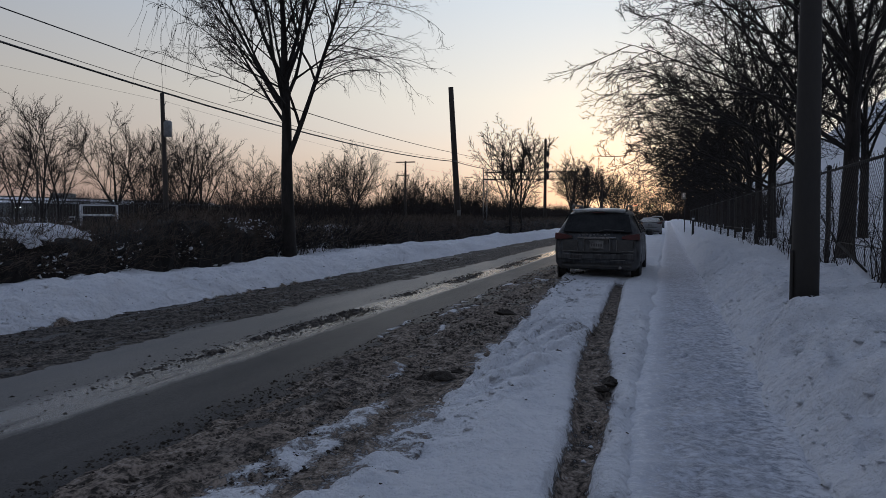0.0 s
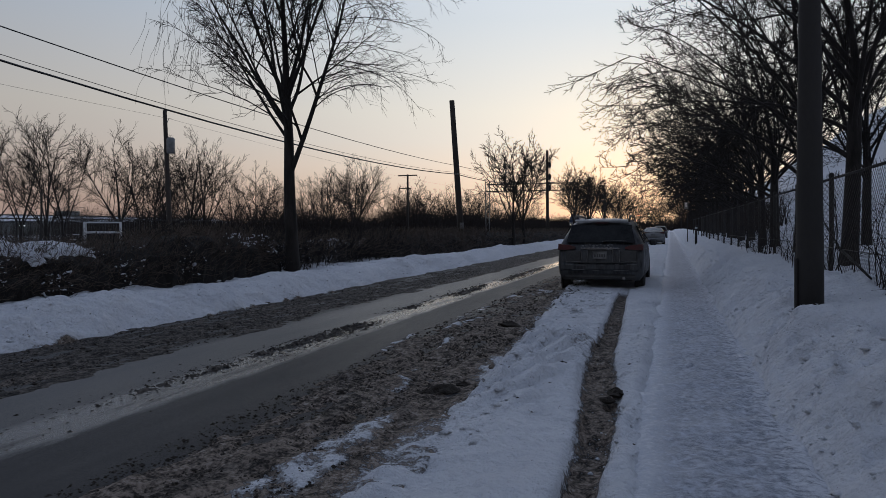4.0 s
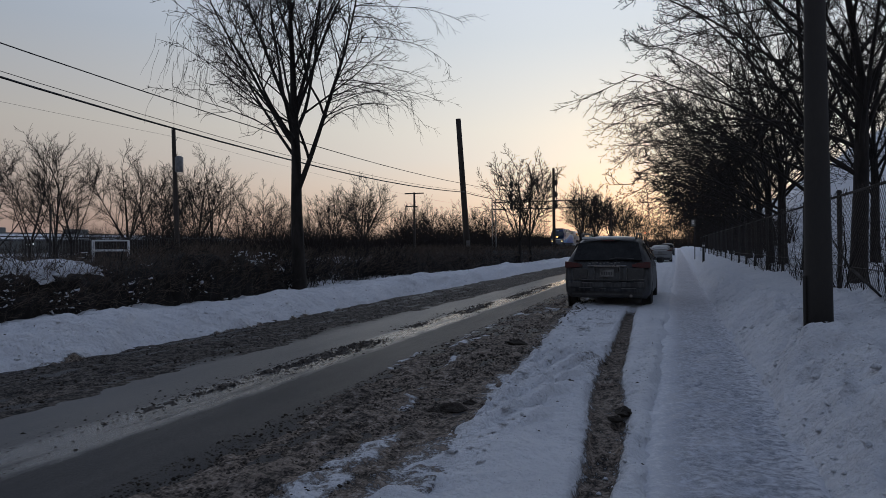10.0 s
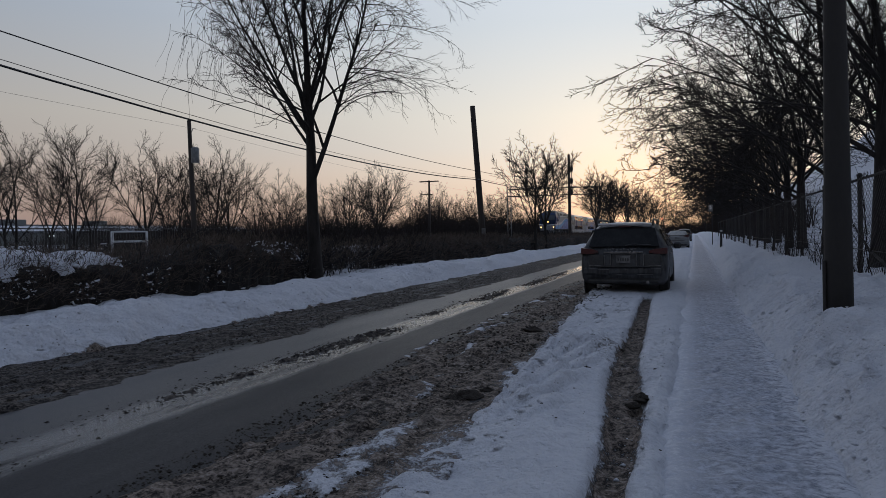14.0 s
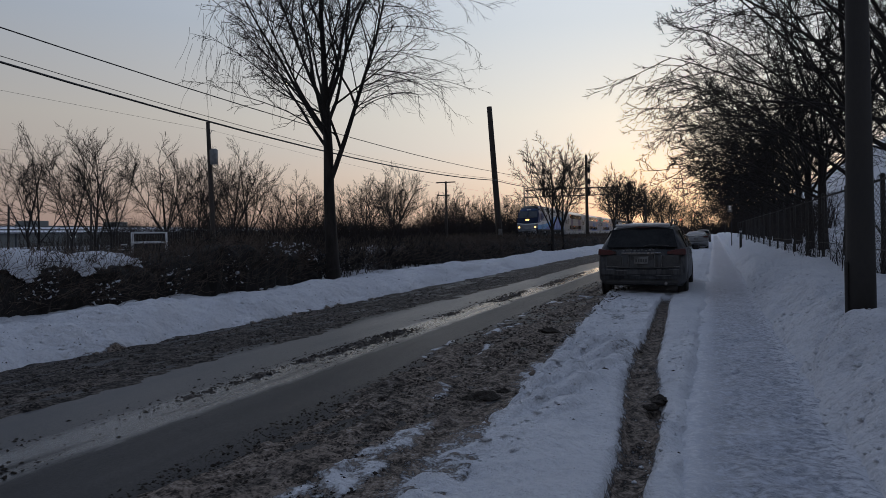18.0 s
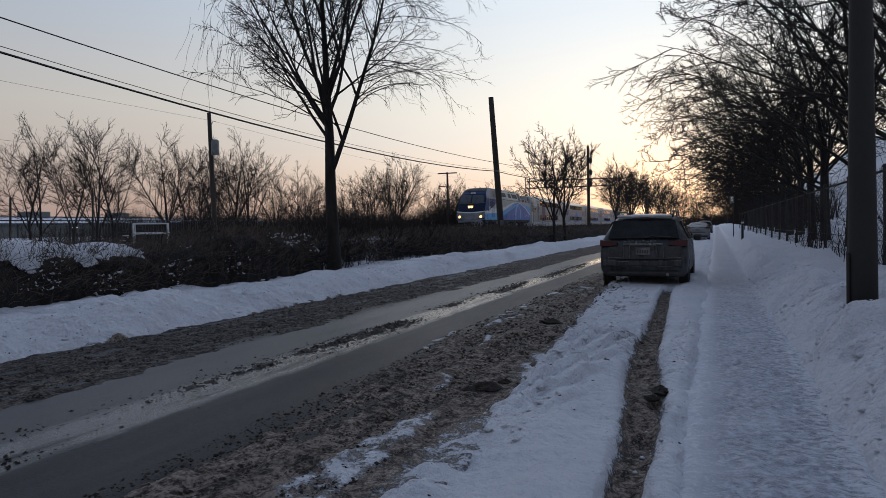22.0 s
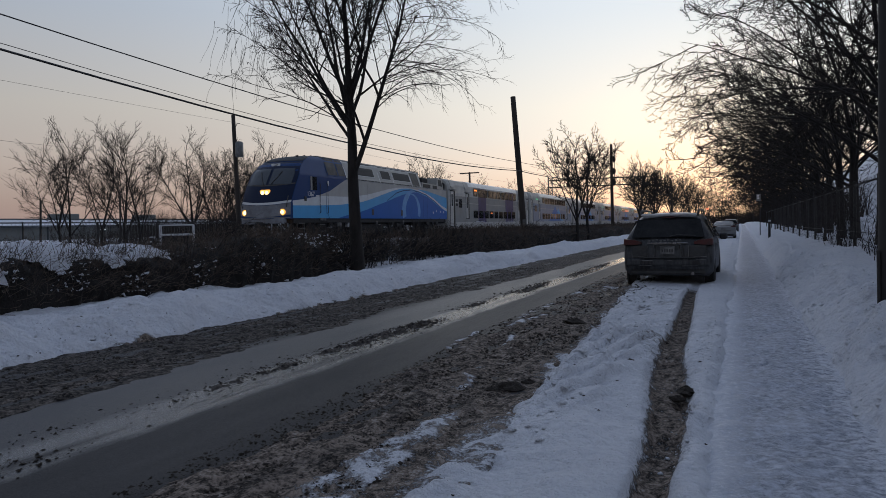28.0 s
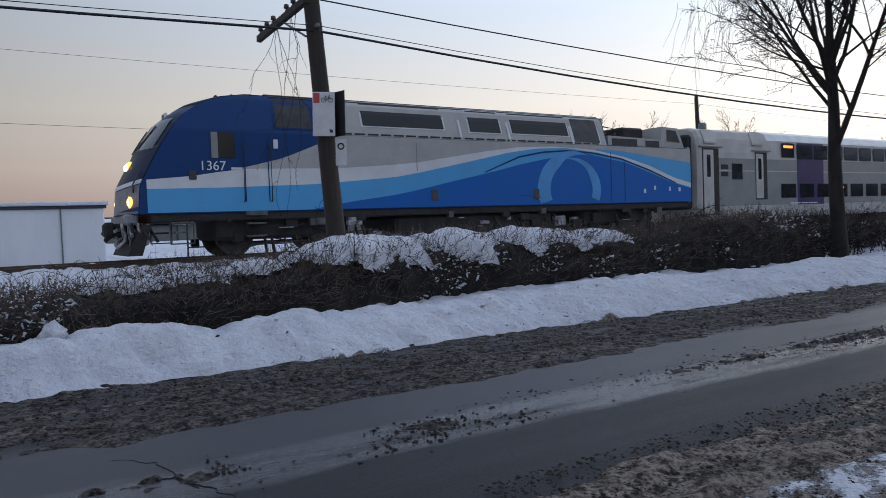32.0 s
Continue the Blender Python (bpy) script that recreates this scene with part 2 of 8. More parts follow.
    def loft(self, rings, close=True, caps=True):
        """Skins rings that have the same number of points."""
        rings = np.asarray(rings, float)
        m, k = rings.shape[:2]
        last = k if close else k - 1
        f = [(i * k + j, i * k + (j + 1) % k, (i + 1) * k + (j + 1) % k, (i + 1) * k + j) for i in range(m - 1) for j in range(last)]
        if caps:
            f += [tuple(range(k))[::-1], tuple((m - 1) * k + j for j in range(k))]
        return self.add(rings.reshape(-1, 3), f)

    def grid(self, x, y, z, keep=None):
        """A height field: x and y are one-dimensional, z is given for each y and x."""
        ny, nx = z.shape
        gx, gy = np.meshgrid(x, y)
        pts = np.stack([gx, gy, z], -1).reshape(-1, 3)
        i = (np.arange(ny - 1)[:, None] * nx + np.arange(nx - 1)[None]).ravel()
        f = np.stack([i, i + 1, i + nx + 1, i + nx], 1) + self.n
        if keep is not None:
            k = (keep[:-1, :-1] | keep[1:, :-1] | keep[:-1, 1:] | keep[1:, 1:]).ravel()
            f = f[k]
        self.v.append(pts)
        self.f.extend(map(tuple, f.tolist()))
        self.n += len(pts)
        return self

    def mesh(self, name, mat, smooth=False, fix=True):
        me = bpy.data.meshes.new(name)
        me.from_pydata(np.concatenate(self.v).tolist(), [], self.f)
        me.materials.append(mat)
        if fix:
            bm = bmesh.new()
            bm.from_mesh(me)
            bmesh.ops.recalc_face_normals(bm, faces=bm.faces)
            bm.to_mesh(me)
            bm.free()
        if smooth:
            me.shade_smooth()
        me.validate()
        return me


def part(name, shape, mat, parent=None, label="", smooth=False, fix=True):
    """Links a shape as one mesh object under a thing or a part."""
    ob = new(name, shape.mesh(name, mat, smooth, fix) if isinstance(shape, Shape) else shape)
    if parent is not None:
        ob.parent = parent
    if label:
        ob["label"] = label
    return ob


def thing(name, m, label, category, group="", kind=""):
    ob = new(name)
    ob.empty_display_size = 0.1
    ob.matrix_world = m
    return tagged(ob, label, category, group, kind)


def spread(lo, hi, near, step, growth):
    """Places from lo to hi: even steps up to near, then ever longer ones."""
    out = list(np.arange(lo, near, step))
    while out[-1] < hi:
        step *= growth
        out.append(out[-1] + step)
    return np.array(out)


def blend(x, lo, hi):
    t = np.clip((x - lo) / (hi - lo), 0, 1)
    return t * t * (3 - 2 * t)

# ---- materials of the ground
def snow_material():
    """Snow that turns to brown slush where the mesh says that the soil shows through."""
    m = bpy.data.materials.new("snow")
    m.use_nodes = True
    nt = m.node_tree
    b = nt.nodes["Principled BSDF"]
    soft = grain(nt, 0.9, 3.0)
    mid = grain(nt, 5.0, 5.0, rough=0.65)
    fine = grain(nt, 15.0, 6.0, rough=0.65)
    specks = grain(nt, 30.0, 2.0, (1, 0.6, 1))
    where = grain(nt, 1.3, 2.0)
    c = mix3(nt, ramp(nt, soft, 0.3, 0.7), (0.76, 0.775, 0.815), (0.68, 0.70, 0.75))
    c = mix3(nt, calc(nt, "MULTIPLY", ramp(nt, fine, 0.48, 0.70), 0.48), c, (0.52, 0.55, 0.62))
    dirt = calc(nt, "MULTIPLY", ramp(nt, specks, 0.70, 0.74), ramp(nt, where, 0.5, 0.6), True)
    c = mix3(nt, dirt, c, (0.10, 0.085, 0.07))
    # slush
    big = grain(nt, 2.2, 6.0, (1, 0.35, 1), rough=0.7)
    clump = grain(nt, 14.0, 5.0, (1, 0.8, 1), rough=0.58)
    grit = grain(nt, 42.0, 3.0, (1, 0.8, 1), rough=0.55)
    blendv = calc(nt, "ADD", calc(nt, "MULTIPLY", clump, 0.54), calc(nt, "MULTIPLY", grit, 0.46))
    # tone follows the relief noise: pits coloured dark, for wet and for shade
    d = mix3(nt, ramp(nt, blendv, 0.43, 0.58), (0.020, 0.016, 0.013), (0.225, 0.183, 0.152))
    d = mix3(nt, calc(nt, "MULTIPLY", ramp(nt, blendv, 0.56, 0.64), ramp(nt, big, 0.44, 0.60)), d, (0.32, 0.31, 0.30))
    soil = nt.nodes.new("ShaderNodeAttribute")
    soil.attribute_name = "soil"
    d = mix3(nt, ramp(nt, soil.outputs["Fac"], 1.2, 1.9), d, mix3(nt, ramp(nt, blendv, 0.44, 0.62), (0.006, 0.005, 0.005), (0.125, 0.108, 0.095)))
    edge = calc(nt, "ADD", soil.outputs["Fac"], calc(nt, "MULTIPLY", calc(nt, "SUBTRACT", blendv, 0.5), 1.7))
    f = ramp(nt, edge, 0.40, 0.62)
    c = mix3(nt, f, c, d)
    nt.links.new(c, b.inputs["Base Color"])
    b.inputs["Roughness"].default_value = 0.75
    b.inputs["Specular IOR Level"].default_value = 0.15
    snowy = calc(nt, "ADD", calc(nt, "MULTIPLY", fine, 0.8), calc(nt, "MULTIPLY", mid, 1.4))
    muddy = calc(nt, "MULTIPLY", calc(nt, "ADD", clump, calc(nt, "MULTIPLY", grit, 0.22)), 0.55)
    h = calc(nt, "ADD", calc(nt, "MULTIPLY", snowy, calc(nt, "SUBTRACT", 1.0, f)), calc(nt, "MULTIPLY", muddy, f))
    bump(nt, b, h, 1.0, 0.09)
    return m


def packed_material():
    m = bpy.data.materials.new("packed_snow")
    m.use_nodes = True
    nt = m.node_tree
    b = nt.nodes["Principled BSDF"]
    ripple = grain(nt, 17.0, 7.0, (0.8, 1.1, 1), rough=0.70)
    fine = grain(nt, 60.0, 4.0, (0.7, 1.2, 1), rough=0.7)
    wide = grain(nt, 1.4, 4.0)
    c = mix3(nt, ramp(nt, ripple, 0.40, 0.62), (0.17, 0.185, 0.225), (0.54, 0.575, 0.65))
    c = mix3(nt, calc(nt, "MULTIPLY", ramp(nt, fine, 0.40, 0.62), 0.40), c, (0.60, 0.63, 0.70))
    c = mix3(nt, calc(nt, "MULTIPLY", ramp(nt, wide, 0.5, 0.75), 0.45), c, (0.64, 0.67, 0.74))
    pos = nt.nodes.new("ShaderNodeNewGeometry").outputs["Position"]
    sep = nt.nodes.new("ShaderNodeSeparateXYZ")
    nt.links.new(pos, sep.inputs[0])
    off = calc(nt, "ABSOLUTE", calc(nt, "SUBTRACT", calc(nt, "ADD", sep.outputs[0], calc(nt, "MULTIPLY", calc(nt, "SUBTRACT", ripple, 0.5), 1.1)), 0.33))
    c = mix3(nt, ramp(nt, off, 0.32, 0.56), c, (0.68, 0.70, 0.75))
    nt.links.new(c, b.inputs["Base Color"])
    b.inputs["Roughness"].default_value = 0.6
    b.inputs["Specular IOR Level"].default_value = 0.3
    bump(nt, b, calc(nt, "ADD", ripple, calc(nt, "MULTIPLY", fine, 0.3)), 0.9, 0.04)
    return m


def asphalt_material():
    m = bpy.data.materials.new("wet_asphalt")
    m.use_nodes = True
    nt = m.node_tree
    b = nt.nodes["Principled BSDF"]
    pos = nt.nodes.new("ShaderNodeNewGeometry").outputs["Position"]
    sep = nt.nodes.new("ShaderNodeSeparateXYZ")
    nt.links.new(pos, sep.inputs[0])
    wobble = grain(nt, 0.9, 3.0, (0.4, 0.25, 1))
    ragged = grain(nt, 7.0, 5.0, (1, 0.25, 1), rough=0.7)
    x = calc(nt, "ADD", sep.outputs[0], calc(nt, "ADD", calc(nt, "MULTIPLY", calc(nt, "SUBTRACT", wobble, 0.5), 0.30), calc(nt, "MULTIPLY", calc(nt, "SUBTRACT", ragged, 0.5), 0.24)))
    stone = grain(nt, 60.0, 5.0, rough=0.75)
    patch = grain(nt, 1.2, 5.0, (1, 0.3, 1))
    # wet film beside the middle of the carriageway, salt-grey wheel track beyond it
    film = calc(nt, "MULTIPLY", ramp(nt, x, -4.95, -4.72), calc(nt, "SUBTRACT", 1.0, ramp(nt, x, -4.36, -4.22)), True)
    salt = calc(nt, "MULTIPLY", ramp(nt, x, -6.1, -5.8), calc(nt, "SUBTRACT", 1.0, ramp(nt, x, -4.8, -4.5)), True)
    streak = grain(nt, 2.6, 7.0, (1, 0.10, 1), rough=0.72)
    c = mix3(nt, ramp(nt, stone, 0.35, 0.65), (0.010, 0.010, 0.012), (0.048, 0.047, 0.049))
    c = mix3(nt, calc(nt, "MULTIPLY", salt, calc(nt, "ADD", calc(nt, "MULTIPLY", ramp(nt, streak, 0.35, 0.65), 0.6), 0.2)), c, (0.050, 0.053, 0.060))
    c = mix3(nt, calc(nt, "MULTIPLY", film, ramp(nt, streak, 0.36, 0.56)), c, (0.060, 0.062, 0.066))
    nt.links.new(c, b.inputs["Base Color"])
    wet = calc(nt, "MULTIPLY", film, ramp(nt, streak, 0.34, 0.50))
    r = calc(nt, "SUBTRACT", calc(nt, "ADD", 0.38, calc(nt, "MULTIPLY", streak, 0.26)), calc(nt, "ADD", calc(nt, "MULTIPLY", wet, 0.34), calc(nt, "MULTIPLY", salt, 0.08)))
    nt.links.new(calc(nt, "ADD", 0.12, calc(nt, "ADD", calc(nt, "MULTIPLY", wet, 0.54), calc(nt, "MULTIPLY", salt, 0.14))), b.inputs["Specular IOR Level"])
    nt.links.new(r, b.inputs["Roughness"])
    bump(nt, b, calc(nt, "ADD", stone, calc(nt, "MULTIPLY", patch, 2.0)), 0.5, 0.008)
    return m


SNOW, PACKED, ASPHALT = snow_material(), packed_material(), asphalt_material()
TURN = 1.95  # degrees by which the railway leaves the street's line


def track_x(y):
    return -20.91 - math.tan(radians(TURN)) * y


def rut_x(y):
    return np.interp(y, (3, 4.05, 4.9, 5.7, 7.1, 8.2, 11.5, 15.2, 18), (-0.45, -0.485, -0.51, -0.53, -0.665, -0.76, -0.84, -0.98, -1.0))


def rut_w(y):
    return np.interp(y, (3, 4.05, 4.9, 5.7, 7.1, 8.2, 11.5, 15.2, 18), (0.11, 0.115, 0.14, 0.17, 0.19, 0.17, 0.13, 0.12, 0.1))


def kerb_snow(y):
    """Where the snow of the parking strip ends towards the carriageway."""
    return np.interp(y, (0, 3.3, 4.7, 5.7, 6.5, 8.25, 10, 13, 18, 60), (-1.88, -1.84, -1.88, -1.72, -1.77, -1.92, -2.02, -2.24, -2.5, -2.6))


PRINTS = [(-0.13 + 0.05 * math.sin(3.1 * k), 3.4 + 0.36 * k + 0.1 * math.sin(5.7 * k), 0.05 + 0.015 * math.sin(2.3 * k)) for k in range(22)]
PRINTS += [(-0.32 + 0.16 * math.sin(7.9 * k), 3.1 + 0.29 * k, 0.045 + 0.02 * math.sin(4.1 * k)) for k in range(34)]
PRINTS += [(1.15 + 0.12 * math.sin(4.3 * k), 4.6 + 0.62 * k, 0.05) for k in range(7)] + [(-1.35 + 0.35 * math.sin(2.9 * k), 6.9 + 0.55 * k, 0.035) for k in range(11)]


def snow_height(x, y):
    """The snow over everything: verges, banks, the railway's bed and the mound behind the fence."""
    near = blend(-y, -22, -10)
    lump = rough2(x, y, 1.1, 3) * 0.06 + rough2(x, y, 0.40, 9, 3) * 0.05 + near * 0.026 * rough2(x, y, 0.15, 15, 2)
    lump = lump - 0.10 * np.maximum(rough2(x, y, 0.42, 17, 2) - 0.25, 0)
    near_edge = kerb_snow(y) + 0.10 * rough2(x * 0, y, 0.7, 21, 4) + 0.10 * rough2(x, y, 0.22, 22, 3)
    foot = -7.68 + 0.12 * rough2(x * 0, y, 1.3, 33, 4) + 0.09 * rough2(x, y, 0.3, 34, 3)
    z = np.full(np.broadcast(x, y).shape, -0.12)
    # left verge
    d = foot - x
    bank = 0.40 * blend(d, 0.0, 0.95) - 0.14 * blend(d, 1.2, 2.6) + 0.1 * blend(d, 2.0, 3.4)
    bank = bank * (1 + 0.25 * rough2(x, y, 2.3, 5)) + lump * 1.8 + 0.12 * (0.3 + rough2(x, y, 0.8, 60)) * blend(d, 0.5, 1.4) * blend(-d, -2.6, -1.5)
    bank = bank + 0.085 * rough2(x, y, 0.22, 63, 3) * blend(d, 0.0, 0.3) * blend(-d, -1.3, -0.8)
    bed = 0.40 * blend(-np.abs(x - track_x(y)), -4.6, -2.0)
    left = bank + bed * blend(d, 6, 9)
    z = np.where(d > 0, np.maximum(left - 0.10 * blend(-d, -0.25, 0.0), -0.12), z)
    # snow of the parking strip with the wheel rut, pavement side
    s = x - near_edge
    strip = -0.06 + 0.16 * blend(s, -0.05, 0.24) + lump * (0.7 + 0.7 * blend(-s, -0.7, -0.2))
    crumbs = blend(-s, -1.1, -0.1) * 0.10 * np.maximum(rough2(x, y, 0.25, 77, 3), -0.15)
    strip = strip + crumbs * blend(s, 0.05, 0.2)
    # slanting ledges left by wheels that drove out over the snow
    across = (x - 0.27 * y + 0.05 * rough2(x, y, 0.5, 79, 2)) / 0.29
    saw = across - np.floor(across)
    strip = strip + 0.085 * (blend(saw, 0.0, 0.75) - blend(saw, 0.82, 1.0)) * blend(x, -2.0, -1.7) * blend(-x, 0.95, 1.15) * blend(y, 4.9, 6.0) * blend(-y, -11.5, -9.0)
    rut = np.exp(-(((x - rut_x(y)) / (rut_w(y) * (1 + 0.25 * rough2(x, y, 0.5, 12) + 0.25 * rough2(x, y, 0.16, 13, 2)))) ** 6)) * blend(y, 2.2, 3.2) * blend(-y, -18, -16)
    strip = strip - (0.135 - 0.035 * rough2(x, y, 0.24, 18, 3)) * rut + 0.03 * np.exp(-(((x - rut_x(y) - 0.42) / 0.14) ** 2))
    xw = x + 0.10 * rough2(x * 0, y, 0.9, 46, 3) + 0.07 * rough2(x, y, 0.26, 47, 3)
    strip = strip - 0.115 * blend(xw, -0.30, -0.06) * blend(-xw, -0.95, -0.75)
    toe = 0.80 + 0.14 * rough2(x * 0, y, 1.6, 44, 4) + 0.25 * blend(y, 18, 60)
    r = x - toe
    right = 0.36 * blend(r, 0.0, 0.75) * (1 + 0.3 * rough2(x, y, 1.7, 6)) + 0.20 * blend(r, 0.7, 2.6) + lump * 1.5 * blend(r, 0, 0.3)
    right = right + 0.10 * np.maximum(rough2(x, y, 0.45, 66, 3), -0.2) * blend(r, 0.1, 0.4) * blend(-r, -1.6, -0.9)
    slab = np.floor(3 * (0.5 + 0.5 * rough2(x, y / 1.4, 0.55, 68, 2))) / 3 - 0.4
    right = right + 0.13 * slab * blend(r, 0.15, 0.4) * blend(-r, -1.3, -0.7) + 0.045 * rough2(x, y, 0.17, 69, 2) * blend(r, 0.05, 0.3) * blend(-r, -1.5, -0.9) * near
    strip = strip + np.where(r > 0, right + 0.09 * blend(r, -0.05, 0.3), 0)
    strip = strip - 0.03 * np.exp(-(((x - 0.86 - 0.02 * rough2(x * 0, y, 0.6, 67, 2)) / 0.03) ** 2)) * blend(-y, -10, -7)
    for px, py, deep in PRINTS:
        strip = strip - deep * np.exp(-(((x - px) / 0.07) ** 4) - (((y - py) / 0.12) ** 4))
    # piled snow far behind the fence
    hill = 15.0 * blend(x - 3.0 * rough2(x, y, 14.0, 8, 3), 5.0, 27.0) * blend(y, 14, 46) * blend(-y, -260, -150)
    strip = strip + hill + 0.4 * rough2(x, y, 2.2, 11) * blend(hill, 0.3, 2.0)
    return np.where(s > -0.05, strip, z)


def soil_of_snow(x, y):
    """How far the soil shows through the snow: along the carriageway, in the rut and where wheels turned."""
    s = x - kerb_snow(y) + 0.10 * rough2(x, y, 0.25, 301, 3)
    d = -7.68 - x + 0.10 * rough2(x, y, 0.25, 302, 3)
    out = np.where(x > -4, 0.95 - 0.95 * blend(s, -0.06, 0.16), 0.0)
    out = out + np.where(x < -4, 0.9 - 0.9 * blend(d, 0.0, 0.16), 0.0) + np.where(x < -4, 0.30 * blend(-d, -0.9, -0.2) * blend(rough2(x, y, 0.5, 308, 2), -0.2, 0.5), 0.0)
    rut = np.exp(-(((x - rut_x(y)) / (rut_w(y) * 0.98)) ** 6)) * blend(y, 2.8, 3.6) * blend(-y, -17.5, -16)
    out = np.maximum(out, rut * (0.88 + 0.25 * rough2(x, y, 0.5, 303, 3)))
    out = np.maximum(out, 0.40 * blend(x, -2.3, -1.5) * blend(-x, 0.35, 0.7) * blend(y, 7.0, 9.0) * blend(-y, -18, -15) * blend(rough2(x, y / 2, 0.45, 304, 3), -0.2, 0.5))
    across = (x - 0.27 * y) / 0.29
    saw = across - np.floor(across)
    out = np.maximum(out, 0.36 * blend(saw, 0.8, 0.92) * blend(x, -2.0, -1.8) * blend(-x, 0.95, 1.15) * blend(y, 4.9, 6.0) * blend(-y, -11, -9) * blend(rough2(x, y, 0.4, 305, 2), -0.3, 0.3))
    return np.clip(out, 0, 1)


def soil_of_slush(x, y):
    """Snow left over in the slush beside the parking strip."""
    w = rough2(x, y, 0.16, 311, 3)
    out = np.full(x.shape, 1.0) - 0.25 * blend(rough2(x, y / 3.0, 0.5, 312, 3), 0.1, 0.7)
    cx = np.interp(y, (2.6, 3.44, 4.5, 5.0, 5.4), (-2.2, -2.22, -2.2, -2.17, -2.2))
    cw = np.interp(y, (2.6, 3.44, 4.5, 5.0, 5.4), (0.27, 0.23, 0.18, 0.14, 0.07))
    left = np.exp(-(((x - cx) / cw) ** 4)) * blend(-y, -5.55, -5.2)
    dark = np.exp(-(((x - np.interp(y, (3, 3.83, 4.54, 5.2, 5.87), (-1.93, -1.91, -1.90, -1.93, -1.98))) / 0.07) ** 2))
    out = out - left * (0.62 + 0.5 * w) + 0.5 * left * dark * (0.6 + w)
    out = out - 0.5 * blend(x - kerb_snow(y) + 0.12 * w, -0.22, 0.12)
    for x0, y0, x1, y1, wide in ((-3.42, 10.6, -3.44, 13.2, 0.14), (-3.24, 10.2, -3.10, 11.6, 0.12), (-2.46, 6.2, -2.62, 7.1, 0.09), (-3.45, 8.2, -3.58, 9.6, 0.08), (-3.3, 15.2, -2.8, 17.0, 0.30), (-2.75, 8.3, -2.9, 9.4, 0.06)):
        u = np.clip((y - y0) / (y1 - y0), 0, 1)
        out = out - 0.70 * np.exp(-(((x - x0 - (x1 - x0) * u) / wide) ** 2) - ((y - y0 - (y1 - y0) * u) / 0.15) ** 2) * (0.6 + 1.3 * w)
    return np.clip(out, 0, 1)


def soiled(ob, values):
    at = ob.data.attributes.new("soil", "FLOAT", "POINT")
    at.data.foreach_set("value", np.asarray(values, np.float32).ravel())


def build_ground():
    xs = np.concatenate([[-2500, -1200, -600, -300, -160, -100, -70, -52, -42], np.arange(-36, -13, 0.8), np.arange(-13, -9.6, 0.2), np.arange(-9.6, -7.3, 0.06), [-7.0, -5.0, -3.2],
                         np.arange(-2.85, 1.9, 0.036), np.arange(1.9, 3.4, 0.06), np.arange(3.4, 4.6, 0.12), np.arange(4.7, 12, 0.7), np.arange(12, 46, 2.0), [55, 80, 140, 300, 700, 2500]])
    ys = np.concatenate([[-2000, -700, -250, -110, -60, -35], np.arange(-24, -3, 0.6), np.arange(-3, 2.5, 0.07), spread(2.5, 130.0, 11.0, 0.042, 1.022), [150, 175, 210, 260, 330, 430, 600, 900, 1600, 3000]])
    gx, gy = np.meshgrid(xs, ys)
    g = part("ground", Shape().grid(xs, ys, snow_height(gx, gy)), SNOW, smooth=True, fix=False)
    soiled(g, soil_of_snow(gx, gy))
    tagged(g, "deep bluish snow covering the verges and banks", "snow ground", kind="structure")
    # carriageway
    xs = np.arange(-8.4, -1.3, 0.1)
    ys = np.concatenate([[-300, -120, -60, -30, -14], np.arange(-8, 30, 0.25), [40, 60, 90, 140, 220, 320, 420]])
    gx, gy = np.meshgrid(xs, ys)
    z = 0.012 * rough2(gx, gy, 1.6, 50) * blend(-np.abs(gx + 4.6), -3.4, -2.6) + 0.0
    tagged(part("road", Shape().grid(xs, ys, z), ASPHALT, smooth=True, fix=False), "wet dark asphalt street with icy film and slush", "road", kind="structure")
    # trodden pavement
    xs = np.arange(-0.30, 1.12, 0.03)
    ys = np.concatenate([[-60, -30, -14, -6], np.arange(-2, 3, 0.1), spread(3.0, 220.0, 11.0, 0.034, 1.03)])
    gx, gy = np.meshgrid(xs, ys)
    steps = rough2(gx, gy, 0.26, 90, 3)
    z = 0.062 + 0.020 * steps + 0.022 * rough2(gx, gy, 0.10, 91, 2) - 0.03 * np.maximum(rough2(gx, gy, 0.33, 95, 1) - 0.55, 0) * 2
    z = z - 0.07 * blend(np.abs(gx - 0.33 - 0.08 * rough2(gx * 0, gy, 1.5, 96) - 0.09 * rough2(gx, gy, 0.3, 97, 3)), 0.46, 0.70)
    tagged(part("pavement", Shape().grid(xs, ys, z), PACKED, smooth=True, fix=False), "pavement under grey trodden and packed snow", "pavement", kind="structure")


def ridge_clumps(x, y):
    return blend(rough2(x, y / 2.5, 0.75, 171, 2), -0.35, 0.25)


